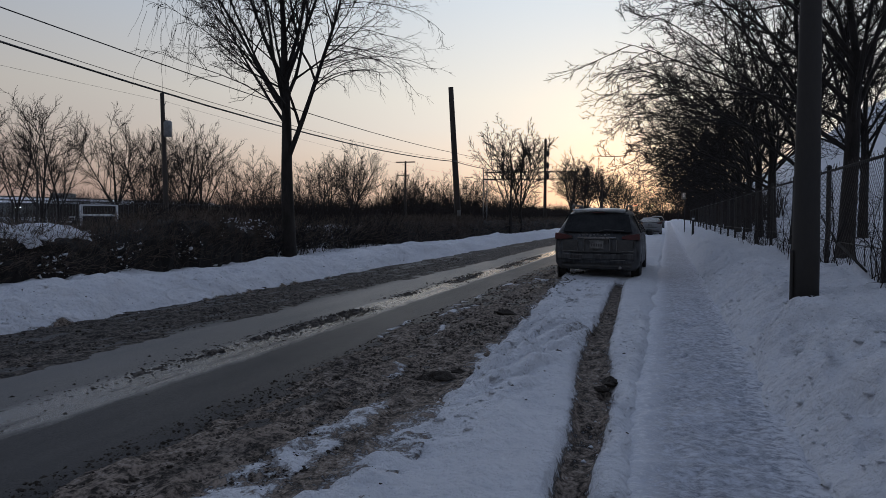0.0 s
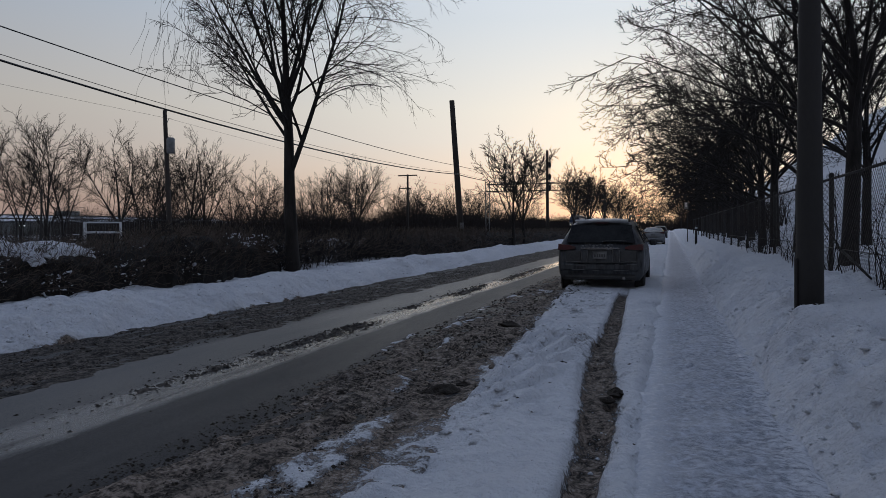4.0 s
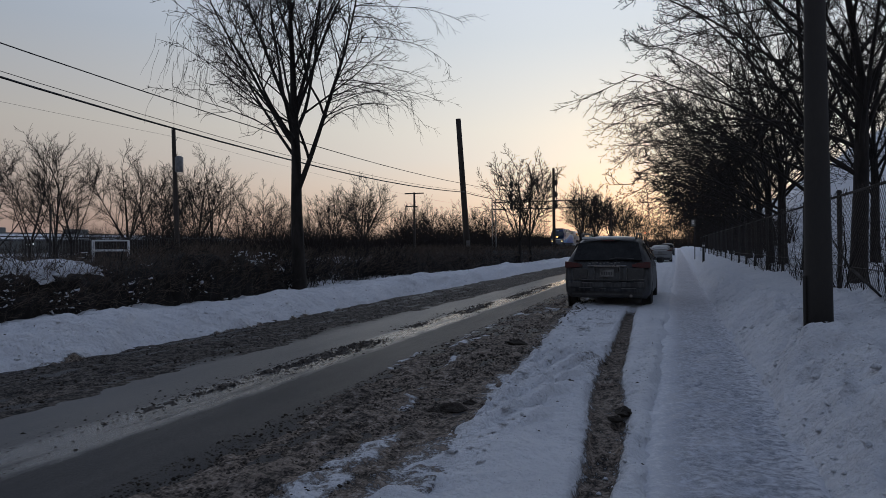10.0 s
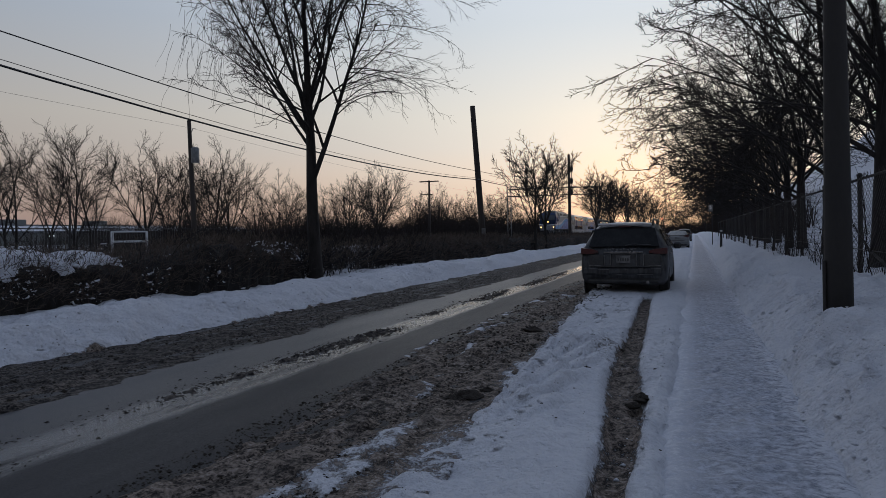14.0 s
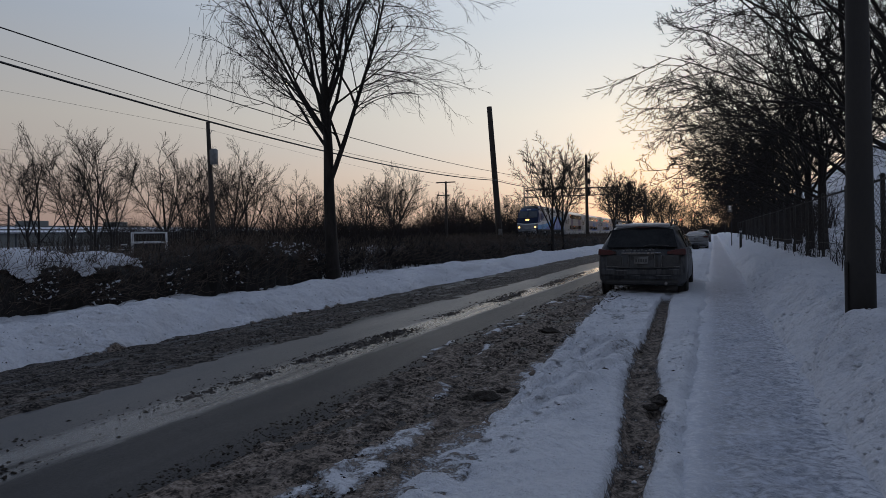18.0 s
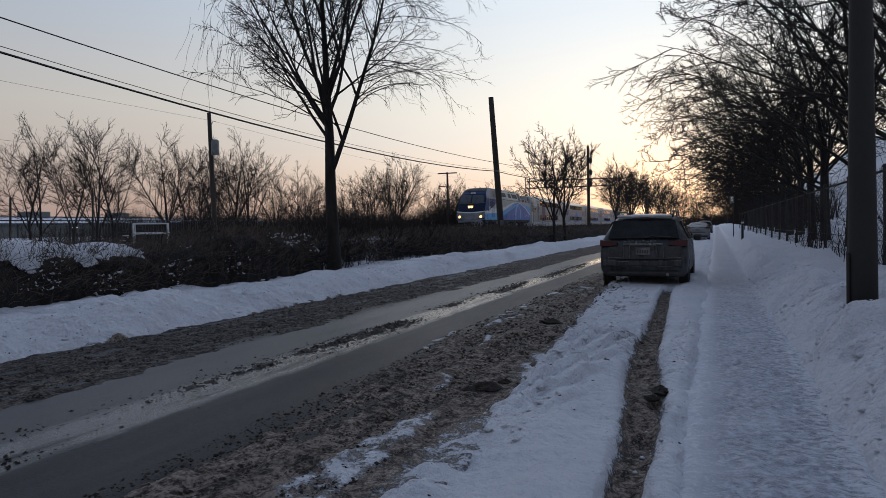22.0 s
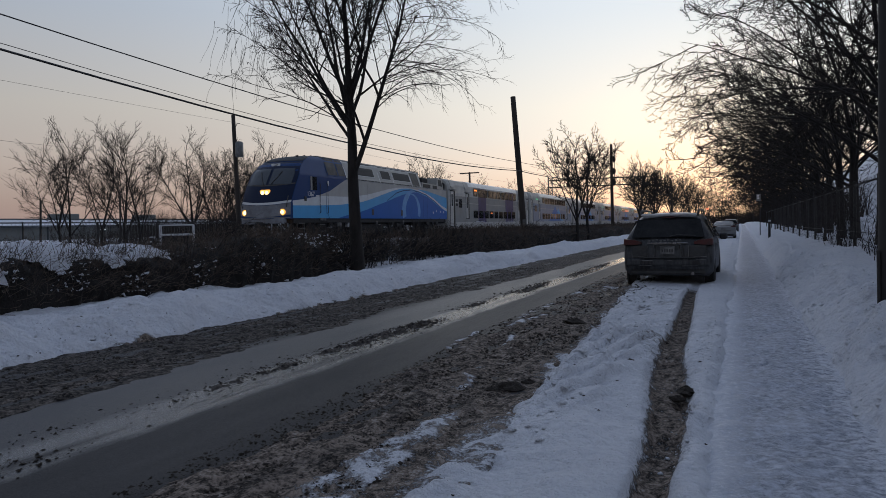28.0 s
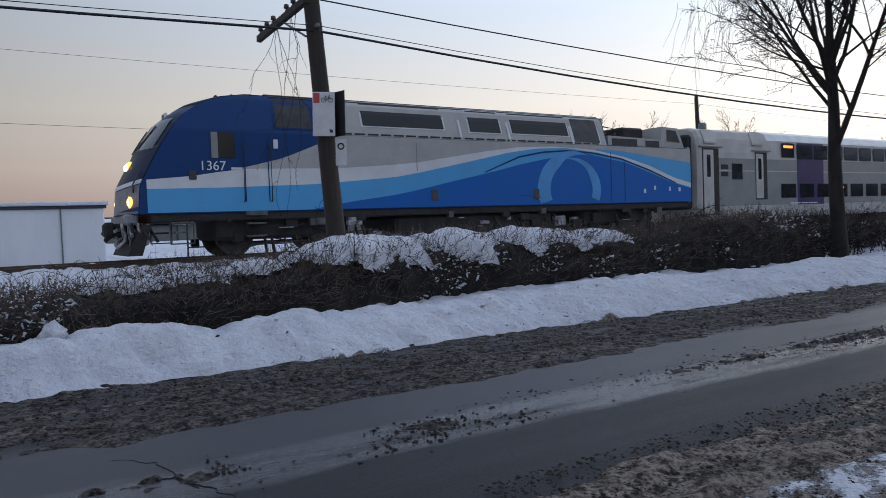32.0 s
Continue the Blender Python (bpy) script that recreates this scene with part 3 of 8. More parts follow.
def build_slush():
    """Churned brown slush along both edges of the carriageway, and the ridge in its middle."""
    sh, soils = Shape(), []
    for lo, hi, step, seed in ((-8.0, -5.4, 0.050, 1), (-5.2, -4.25, 0.022, 2), (-3.95, -1.3, 0.030, 3)):
        xs = np.arange(lo, hi, step)
        ys = spread(-3.0, 150.0, 12.0, step * 1.15, 1.022)
        gx, gy = np.meshgrid(xs, ys)
        chunk = rough2(gx, gy / 1.8, 0.36, 100 + seed, 4)
        fine = rough2(gx, gy / 1.4, 0.10, 130 + seed, 3)
        wave = rough2(gx, gy / 5.0, 0.8, 160 + seed, 3)
        soil = np.full(gx.shape, 2.0)
        lumpy = np.maximum(rough2(gx, gy / 1.6, 0.21, 190 + seed, 2), -0.1) ** 2
        if seed == 1:
            cover = blend(-gx + 0.16 * wave + 0.14 * chunk, 5.70, 6.05) * (1 - 0.4 * blend(-gx + 0.2 * wave, 7.0, 7.4)) * (0.62 + 0.38 * blend(rough2(gx, gy / 8.0, 0.34, 198, 3), -0.40, 0.05))
            z = cover * (0.032 + 0.032 * chunk + 0.028 * fine + 0.015 * wave + 0.010 * np.cos((gx + 0.1 * wave) * 16) + 0.07 * lumpy) - 0.012
            soil = 1.98 + 0.45 * rough2(gx, gy / 6.0, 0.32, 195, 3)
        elif seed == 2:
            clumps = ridge_clumps(gx, gy)
            cover = np.exp(-(((gx + 4.71 + 0.06 * wave) / 0.15) ** 2)) * clumps * 0.75
            z = cover * (0.022 + 0.075 * rough2(gx, gy / 1.3, 0.17, 181, 3) + 0.075 * rough2(gx, gy, 0.065, 182, 2)) - 0.014
        else:
            side = gx - kerb_snow(gy)
            cover = blend(gx + 0.16 * wave + 0.22 * chunk, -3.62, -2.95) * (0.75 + 0.25 * blend(-side, 0.2, 0.7))
            cover = cover * (0.72 + 0.28 * blend(rough2(gx, gy / 6.0, 0.30, 199, 3) + 0.9 * blend(gx, -3.1, -2.6), -0.35, 0.05))
            tracks = np.cos((gx + 0.14 * wave + 0.03 * gy) * 13.0)
            z = cover * (0.036 + 0.036 * chunk + 0.030 * fine + 0.016 * tracks + 0.09 * lumpy) - 0.015
            soil = soil_of_slush(gx, gy)
            z = z + (1 - soil) * 0.025
            soil = np.where(soil > 0.9, soil + 0.65 * blend(rough2(gx, gy / 3.5, 0.3, 197, 4), 0.0, 0.45), soil)
            z = np.where(side > 0.40, np.minimum(z, -0.03), z)
        sh.grid(xs, ys, z, keep=z > 0.001)
        soils.append(soil.ravel())
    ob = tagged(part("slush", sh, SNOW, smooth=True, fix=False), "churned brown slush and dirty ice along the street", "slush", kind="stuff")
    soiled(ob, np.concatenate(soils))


build_ground()
build_slush()

# ---- bare winter trees
BARK = material("bark", (0.030, 0.025, 0.022), 0.95, colour2=(0.012, 0.010, 0.009), scale=6.0, fine=40.0, bumps=0.6, depth=0.02, local=False, stretch=(1, 1, 0.25))
TWIG = material("twigs", (0.022, 0.017, 0.014), 0.95, colour2=(0.010, 0.008, 0.007), scale=2.0, fine=20.0, bumps=0.0, local=False)


def unit(v):
    return v / (np.linalg.norm(v) + 1e-9)


def bough(rng, start, way, length, r0, r1, segs, wander, lift):
    """The line of a branch: it wanders, and turns up (lift over 0) or droops along its length."""
    pts, w = [np.array(start, float)], unit(np.array(way, float))
    for k in range(segs):
        w = unit(w + rng.normal(0, wander, 3) + np.array([0, 0, lift]))
        pts.append(pts[-1] + w * length / segs)
    return np.array(pts), np.linspace(r0, r1, segs + 1)


def side_shoots(rng, pts, count, lo, hi, angle):
    """Starts and ways of shoots along a branch."""
    n = len(pts) - 1
    out = []
    for k in range(count):
        s = lo + (hi - lo) * (k + rng.random()) / count
        i = min(int(s * n), n - 1)
        p = pts[i] + (pts[i + 1] - pts[i]) * (s * n - i)
        t = unit(pts[i + 1] - pts[i])
        a = unit(np.cross(t, rng.normal(0, 1, 3)))
        g = radians(angle * rng.uniform(0.7, 1.3))
        out.append((s, p, t * math.cos(g) + a * math.sin(g)))
    return out


def lines(rng, start, way, length, segs, wander, lift, lift_end=None):
    """Lines of many branches at once: they wander a little, and turn up or droop along their length."""
    n = len(start)
    w = way / (np.linalg.norm(way, axis=1, keepdims=True) + 1e-9)
    pts = [start]
    for k in range(segs):
        up = lift if lift_end is None else lift + (lift_end - lift) * k / max(segs - 1, 1)
        w = w + rng.normal(0, wander, (n, 3)) + np.array([0, 0, up])
        w /= np.linalg.norm(w, axis=1, keepdims=True)
        pts.append(pts[-1] + w * (length / segs)[:, None])
    return np.stack(pts, 1)


def offshoots(rng, p, r, count, lo, hi, angle, ratio, taper, thin, segs, wander, lift, lift_end=None, least=0.004, tip=0.35, flat=0.0):
    """Branches that spring from the branches p with radii r: count on each, shorter towards the parent's end."""
    n, k = p.shape[:2]
    full = np.linalg.norm(np.diff(p, axis=1), axis=2).sum(1)
    s = lo + (hi - lo) * (np.arange(count)[None] + rng.random((n, count))) / count
    i = np.minimum((s * (k - 1)).astype(int), k - 2)
    u = (s * (k - 1) - i)[..., None]
    row = np.arange(n)[:, None]
    q = p[row, i] * (1 - u) + p[row, i + 1] * u
    t = p[row, i + 1] - p[row, i]
    t = t / (np.linalg.norm(t, axis=2, keepdims=True) + 1e-9)
    side = rng.normal(0, 1, t.shape) * np.array([1, 1, 1 - flat])
    side = side - (side * t).sum(2, keepdims=True) * t
    side /= np.linalg.norm(side, axis=2, keepdims=True) + 1e-9
    g = np.radians(angle * rng.uniform(0.65, 1.3, s.shape))[..., None]
    way = t * np.cos(g) + side * np.sin(g)
    length = full[:, None] * ratio * (1 - taper * s) * rng.uniform(0.6, 1.25, s.shape)
    base = np.maximum((r[row, i] * (1 - u[..., 0]) + r[row, i + 1] * u[..., 0]) * thin * rng.uniform(0.75, 1.1, s.shape), least)
    m = n * count
    out = lines(rng, q.reshape(m, 3), way.reshape(m, 3), length.reshape(m), segs, wander, lift, lift_end)
    return out, base.reshape(m, 1) * np.linspace(1, tip, segs + 1)[None]


def grow(seed, girth, trunk, leaders, limbs, branches, twigs, spurs=None, fine=0.006, lean=(0.0, 0.0), stems=1, gather=0.4, sweep=(0.02, 0.02), slim=0.84, fork=3):
    """Trunk and crown of a bare tree, as two shapes.
    leaders: rows of turn, steepness, length, share of the girth, and where on the trunk they start.
    limbs, branches, twigs, spurs: count, lo, hi, angle, ratio, taper, wander, lift, lift at the end."""
    rng = np.random.default_rng(seed)
    wood, crown, kept = Shape(), Shape(), []
    for stem in range(stems):
        off = np.array([*(rng.normal(0, gather, 2) if stems > 1 else (0, 0)), -0.35])
        turn = rng.uniform(0, 360) if stem else 0.0
        tilt = np.array([[lean[0], lean[1], 1.0]]) + (np.array([[*rng.normal(0, 0.14, 2), 0]]) if stems > 1 else 0)
        tp = lines(rng, off[None], tilt, np.array([trunk + 0.35]), 8, 0.018, 0.01)
        tr = girth * np.concatenate([[1.45, 1.12], np.linspace(1.02, slim, 7)])[None]
        wood.tubes(tp, tr, 12)
        for a, e, length, share, at in leaders:
            a, e = radians(a + turn), radians(e)
            i = at * 8
            p = np.array([[np.interp(i, np.arange(9), tp[0, :, c]) for c in range(3)]])
            way = np.array([[math.cos(a) * math.cos(e), math.sin(a) * math.cos(e), math.sin(e)]])
            lp = lines(rng, p, way, np.array([length * rng.uniform(0.92, 1.08)]), 12, 0.05, *sweep)
            lr = girth * share * np.linspace(1, 0.07, 13)[None]
            wood.tubes(lp, lr, 8)
            kept.append((lp, lr))
            n, lo, hi, angle, ratio, taper, wander, lift, end = limbs
            bp, br = offshoots(rng, lp, lr, n, lo, hi, angle, ratio, taper, 0.60, 9, wander, lift, end, fine * 2.2, 0.22)
            crown.tubes(bp, br, 5)
            n, lo, hi, angle, ratio, taper, wander, lift, end = branches
            cp, cr = offshoots(rng, bp, br, n, lo, hi, angle, ratio, taper, 0.60, 6, wander, lift, end, fine * 1.4, 0.45)
            crown.tubes(cp, cr, 3)
            n, lo, hi, angle, ratio, taper, wander, lift, end = twigs
            dp, dr = offshoots(rng, cp, cr, n, lo, hi, angle, ratio, taper, 0.7, fork, wander, lift, end, fine, 0.6)
            crown.tubes(dp, dr, 3)
            if spurs:
                n, lo, hi, angle, ratio, taper, wander, lift, end = spurs
                sp, sr = offshoots(rng, dp, dr, n, lo, hi, angle, ratio, taper, 0.8, 1, wander, lift, end, fine * 0.8, 0.7)
                crown.tubes(sp, sr, 3)
    return wood, crown, kept


def plant(name, label, shapes, m, group="", bark=None):
    t = thing(name, m, label, "tree", group)
    part("trunk", shapes[0], bark or BARK, t, smooth=True, fix=False)
    part("crown", shapes[1], TWIG, t, "bare branches and fine twigs", fix=False)
    return t


def ground_at(x, y):
    return float(snow_height(np.array([x]), np.array([y]))[0])


def stand(x, y, turn=0.0, size=1.0, sink=0.05):
    return pose(x, y, ground_at(x, y) - sink, 0, 0, turn) @ Matrix.Diagonal((size, size, size, 1))


def build_trees():
    # the maple on the verge: a forked trunk, upright limbs, hanging shoots on one side
    leaders = [(160, 86, 5.6, 0.60, 1.0), (2, 60, 7.4, 0.46, 0.56), (185, 52, 6.6, 0.36, 0.80), (215, 64, 5.6, 0.36, 0.92), (90, 58, 5.6, 0.34, 0.86), (280, 58, 5.6, 0.34, 0.78), (330, 60, 5.6, 0.34, 0.94), (20, 66, 5.6, 0.36, 0.98), (172, 46, 6.0, 0.28, 0.74), (140, 60, 5.2, 0.30, 0.88), (240, 48, 4.6, 0.28, 0.83)]
    verge = grow(14, 0.175, 5.3, leaders, (9, 0.14, 0.97, 38, 0.56, 0.55, 0.06, 0.03, -0.02), (8, 0.12, 0.98, 38, 0.42, 0.45, 0.08, 0.01, -0.03), (6, 0.12, 1.0, 38, 0.46, 0.35, 0.09, -0.01, -0.06), (2, 0.3, 1.0, 40, 0.4, 0.3, 0, 0, 0), 0.0070, sweep=(0.07, 0.0), slim=0.62)
    hang = np.random.default_rng(8)
    for k in range(120):
        p = np.array([hang.uniform(-4.2, -0.9), hang.uniform(-1.5, 1.2), 0.0])
        p[2] = 5.5 + 0.60 * (-p[0] - 0.8) * hang.random() + hang.random() * 2.2
        pts, rad = bough(hang, p, (-0.25, 0.0, -0.6), hang.uniform(0.4, 1.5), 0.006, 0.003, 6, 0.16, -0.24)
        verge[1].tube(pts, rad, 3, cap=False)
    lp, lr = verge[2][1]
    ap, ar = offshoots(hang, lp, lr, 46, 0.26, 0.85, 60, 0.46, 0.3, 0.32, 9, 0.05, -0.03, -0.14, 0.012, 0.35)
    out = ap[:, -1, 0] > lp[0, 5, 0] + 0.2
    ap, ar = ap[out], ar[out]
    verge[1].tubes(ap, ar, 4)
    bp, br = offshoots(hang, ap, ar, 11, 0.2, 1.0, 42, 0.34, 0.4, 0.6, 5, 0.07, -0.04, -0.10, 0.0055)
    verge[1].tubes(bp, br, 3)
    cp, cr = offshoots(hang, bp, br, 4, 0.2, 1.0, 38, 0.45, 0.3, 0.7, 2, 0.06, -0.04, -0.04, 0.0048)
    verge[1].tubes(cp, cr, 3)
    plant("verge_tree", "bare maple with forked trunk and hanging shoots on the verge", verge, stand(-10.19, 17.75, 0), "verge trees")
    # broad trees behind the fence: long sweeping limbs with budded, upturned tips that reach over the pavement
    limb = (9, 0.14, 0.97, 40, 0.50, 0.45, 0.06, -0.03, 0.06)
    branch = (8, 0.10, 0.98, 42, 0.40, 0.40, 0.07, -0.02, 0.08)
    twig = (6, 0.10, 1.0, 42, 0.42, 0.3, 0.07, 0.03, 0.14)
    spur = (3, 0.15, 1.0, 52, 0.30, 0.2, 0, 0, 0)
    near_leaders = [(180, 34, 6.8, 0.34, 0.80), (200, 44, 7.2, 0.36, 0.90), (165, 54, 7.4, 0.36, 0.97), (150, 32, 7.0, 0.30, 0.86), (225, 34, 7.2, 0.32, 0.88), (100, 62, 7.0, 0.34, 1.0), (280, 60, 7.0, 0.34, 1.0), (190, 78, 8.4, 0.50, 1.0), (30, 66, 6.8, 0.36, 1.0), (340, 54, 6.0, 0.32, 0.95), (250, 72, 7.6, 0.36, 1.0), (120, 76, 7.6, 0.36, 1.0)]
    a = grow(21, 0.165, 4.4, [(q, w, 0.86 * l, g, 0.55 + 0.45 * (k * 5 % 12) / 11) for k, (q, w, l, g, h) in enumerate(near_leaders)], limb, branch, twig, spur, 0.0062, sweep=(-0.03, -0.06), slim=0.72)
    b = grow(22, 0.17, 3.8, [(q, w, 0.92 * l, g, 0.55 + 0.45 * (k * 7 % 10) / 9) for k, (q, w, l, g, h) in enumerate(near_leaders[:10])], (8, 0.14, 0.97, 42, 0.52, 0.45, 0.07, -0.02, 0.05), (7, 0.10, 0.98, 42, 0.42, 0.4, 0.08, -0.01, 0.06), (6, 0.10, 1.0, 42, 0.44, 0.3, 0.08, 0.02, 0.10), None, 0.0115, sweep=(-0.03, -0.05), slim=0.72, fork=2)
    label = "broad bare street tree behind the chain-link fence"
    first = plant("street_tree", label, a, stand(3.62, 16.9, 0), "trees behind the fence")
    for x, y, turn, size in ((3.7, 23.4, 12, 1.04), (6.6, 14.2, 150, 0.92), (7.4, 20.5, 255, 0.95), (7.0, 30.0, 60, 1.0)):
        copy_thing(first, stand(x, y, turn, size))
    second = plant("street_tree", label, b, stand(3.7, 28.6, 0, 0.95), "trees behind the fence")
    spots = ((3.7, 32.4, 30, 1.0), (3.75, 37.0, 340, 1.0), (3.8, 42.5, 15, 0.95), (3.9, 48.0, 325, 1.0), (4.0, 54.0, 40, 1.05), (4.1, 61.0, 350, 1.0), (4.1, 69.0, 20, 1.05), (4.2, 78.0, 330, 1.05), (4.4, 90.0, 10, 1.0), (4.5, 105.0, 20, 1.1), (4.8, 124.0, 350, 1.05),
             (5.2, 150.0, 30, 1.1), (5.6, 180.0, 330, 1.1), (6.2, 220.0, 60, 1.2), (-1.5, 262.0, 20, 1.35), (-6.5, 268.0, 110, 1.4), (-11.0, 275.0, 200, 1.3), (3.5, 255.0, 310, 1.3))
    for x, y, turn, size in spots:
        copy_thing(second, stand(x, y, turn, size))
    # verge row further on: upright, fan-shaped crowns
    fan = [(0, 86, 6.6, 0.7, 1.0), (40, 68, 6.0, 0.5, 1.0), (110, 66, 6.0, 0.5, 0.95), (185, 60, 6.2, 0.5, 0.9), (250, 68, 6.0, 0.46, 1.0), (315, 62, 6.0, 0.46, 0.95)]
    c = grow(31, 0.145, 2.1, fan, (8, 0.2, 0.97, 38, 0.56, 0.5, 0.06, 0.03, 0.0), (7, 0.12, 0.98, 40, 0.44, 0.4, 0.08, 0.01, -0.02), (6, 0.12, 1.0, 40, 0.46, 0.3, 0.08, 0.0, -0.04), None, 0.0155, lean=(0.04, 0), sweep=(0.0, -0.02), fork=2)
    far = plant("verge_tree", "slim bare tree on the snowy verge", c, stand(-10.2, 47.2, 0, 0.80), "verge trees")
    for x, y, turn, size in ((-10.4, 52.0, 120, 1.02), (-10.6, 83.0, 60, 1.12), (-10.8, 99.0, 210, 1.2), (-13.2, 104.0, 300, 1.25), (-13.6, 128.0, 30, 1.4), (-12.8, 150.0, 160, 1.5), (-12.2, 184.0, 250, 1.6), (-12.0, 215.0, 15, 1.6), (-12.0, 246.0, 75, 1.6), (-15.5, 140.0, 190, 1.4), (-15.0, 168.0, 280, 1.5), (-14.5, 200.0, 340, 1.5)):
        copy_thing(far, stand(x, y, turn, size))
    # self-sown trees beyond the railway: several straight stems spreading like a vase
    vase = [(0, 76, 5.6, 0.80, 1.0), (100, 56, 5.0, 0.55, 0.70), (220, 52, 5.0, 0.55, 0.80), (310, 60, 5.0, 0.5, 0.9)]
    d = grow(41, 0.085, 1.6, vase, (8, 0.15, 0.98, 42, 0.56, 0.5, 0.06, 0.03, 0.01), (7, 0.12, 0.98, 34, 0.50, 0.4, 0.05, 0.02, 0.02), (4, 0.12, 1.0, 36, 0.50, 0.3, 0.05, 0.0, 0.0), None, 0.0088, stems=3, gather=0.55, sweep=(0.03, 0.0), fork=2)
    wide = [(0, 82, 6.0, 0.7, 1.0), (50, 56, 6.0, 0.5, 0.9), (125, 52, 5.8, 0.5, 0.8), (195, 50, 6.0, 0.5, 0.85), (265, 56, 5.8, 0.46, 0.95), (330, 52, 5.8, 0.46, 0.9)]
    e = grow(42, 0.14, 1.9, wide, (9, 0.15, 0.98, 42, 0.58, 0.5, 0.06, 0.03, 0.0), (8, 0.12, 0.98, 36, 0.48, 0.4, 0.05, 0.02, 0.02), (5, 0.12, 1.0, 38, 0.50, 0.3, 0.06, 0.0, 0.0), None, 0.0098, stems=1, sweep=(0.03, 0.0), fork=2)
    wild = "bare self-sown tree beyond the railway"
    d0 = plant("wild_tree", wild, d, stand(-36.0, 33.8, 0, 1.02), "wild trees")
    e0 = plant("wild_tree", wild, e, stand(-36.5, 47.6, 30, 0.96), "wild trees")
    spots = [(-37, 30.5, 80, 0.96, 0), (-38, 41.5, 140, 0.98, 1), (-37, 44.2, 220, 1.0, 0), (-35, 54.5, 100, 0.78, 1), (-38, 51.5, 250, 0.94, 1), (-37, 61.0, 10, 0.70, 1), (-36, 77.5, 300, 1.1, 1), (-38, 83.0, 45, 1.1, 1), (-34, 66.0, 75, 0.8, 1), (-36, 71.5, 190, 0.9, 1), (-35, 97.0, 130, 0.95, 1), (-34, 111.0, 280, 0.95, 1), (-33, 123.0, 350, 1.0, 1),
             (-36, 90.0, 200, 0.85, 0), (-37, 104.0, 150, 0.85, 1), (-38, 117.0, 20, 0.85, 1), (-36, 130.0, 260, 0.9, 0), (-40, 150.0, 70, 1.0, 1), (-42, 175.0, 160, 1.0, 1), (-44, 205.0, 30, 1.1, 1), (-50, 60.0, 30, 0.85, 1),
             (-55, 80.0, 130, 0.95, 1), (-58, 105.0, 230, 1.0, 1), (-60, 130.0, 330, 1.1, 1), (-62, 165.0, 80, 1.2, 1), (-45, 240.0, 0, 1.3, 1), (-30, 250.0, 190, 1.3, 1), (-22, 290.0, 20, 1.3, 1), (-14, 330.0, 100, 1.3, 1),
             (-5, 380.0, 200, 1.3, 1), (6, 400.0, 300, 1.3, 1), (-26, 400.0, 40, 1.5, 1), (-36, 320.0, 140, 1.4, 1)]
    for x, y, turn, size, kind in spots:
        copy_thing((d0, e0)[kind], stand(x, y, turn, size))
    # a small shrub tree close beside the railway, and one in the ditch
    thin = [(0, 84, 2.9, 0.8, 1.0), (140, 62, 2.4, 0.55, 0.8), (260, 58, 2.2, 0.5, 0.7)]
    f = grow(43, 0.042, 1.2, thin, (6, 0.2, 0.98, 40, 0.45, 0.5, 0.06, 0.03, 0.01), (5, 0.2, 0.98, 42, 0.45, 0.4, 0.07, 0.01, 0.0), (2, 0.2, 1.0, 40, 0.5, 0.3, 0.06, 0.0, 0.0), None, 0.006, stems=2, gather=0.3)
    s0 = plant("shrub_tree", "thin bare shrub tree beside the railway", f, stand(-25.5, 7.8, 0, 1.35), "shrubs")
    for x, y, turn, size in ((-26.5, 9.8, 150, 0.9), (-27.0, 16.0, 240, 0.6)):
        copy_thing(s0, stand(x, y, turn, size))


def brush(name, label, seed, x0, x1, y0, y1, high, count, mat, thick=0.012, clump=2.5, sway=0.6, base=None):
    """A strip of bare brush: many forked stems, higher and lower in clumps."""
    rng = np.random.default_rng(seed)
    x, y = rng.uniform(x0, x1, count), y0 + (y1 - y0) * rng.random(count)
    h = high * (0.62 + 0.45 * rough2(x, y, clump, seed, 2)) * rng.uniform(0.55, 1.1, count)
    z = snow_height(x, y) - 0.05
    p = np.stack([x, y, z], 1)
    tip = p + np.stack([rng.normal(0, sway, count) * h * 0.45, rng.normal(0, sway, count) * h * 0.45, h], 1)
    mid = p + (tip - p) * 0.5 + rng.normal(0, 0.05, (count, 3)) * h[:, None]
    sh = Shape()
    sh.sticks(p, mid, thick, thick * 0.8)
    sh.sticks(mid, tip, thick * 0.8, thick * 0.35)
    for k in range(4):
        s = rng.uniform(0.15, 0.95, count)[:, None]
        q = np.where(s < 0.5, p + (mid - p) * s * 2, mid + (tip - mid) * (s - 0.5) * 2)
        w = rng.normal(0, 1, (count, 3)) + [0, 0, 0.5]
        w = w / np.linalg.norm(w, axis=1, keepdims=True) * (h * rng.uniform(0.18, 0.42, count))[:, None]
        sh.sticks(q, q + w, thick * 0.55, thick * 0.3)
    ob = part(name, sh, mat, fix=False)
    return tagged(ob, label, "brush", kind="stuff")


build_trees()
BRUSH = material("brush_twigs", (0.038, 0.027, 0.021), 0.95, colour2=(0.016, 0.012, 0.010), scale=1.5, fine=12.0, bumps=0.0, local=False)
brush("brush", "tangled brown brush beyond the railway", 51, -34.5, -28.0, 37, 175, 4.3, 15000, BRUSH, 0.014, 7.0, 0.7)
brush("brush", "tangled bare thicket among the wild trees", 58, -52.0, -38.5, 40, 120, 3.6, 7000, BRUSH, 0.012, 6.0, 0.8)
brush("brush", "low bare brush beside the railway", 52, -30.0, -26.5, 14, 40, 1.7, 900, BRUSH, 0.012, 4.0)
brush("brush", "dry stalks on the railway side of the hedge", 53, -18.2, -13.2, 2, 60, 0.85, 3200, BRUSH, 0.007, 3.0)
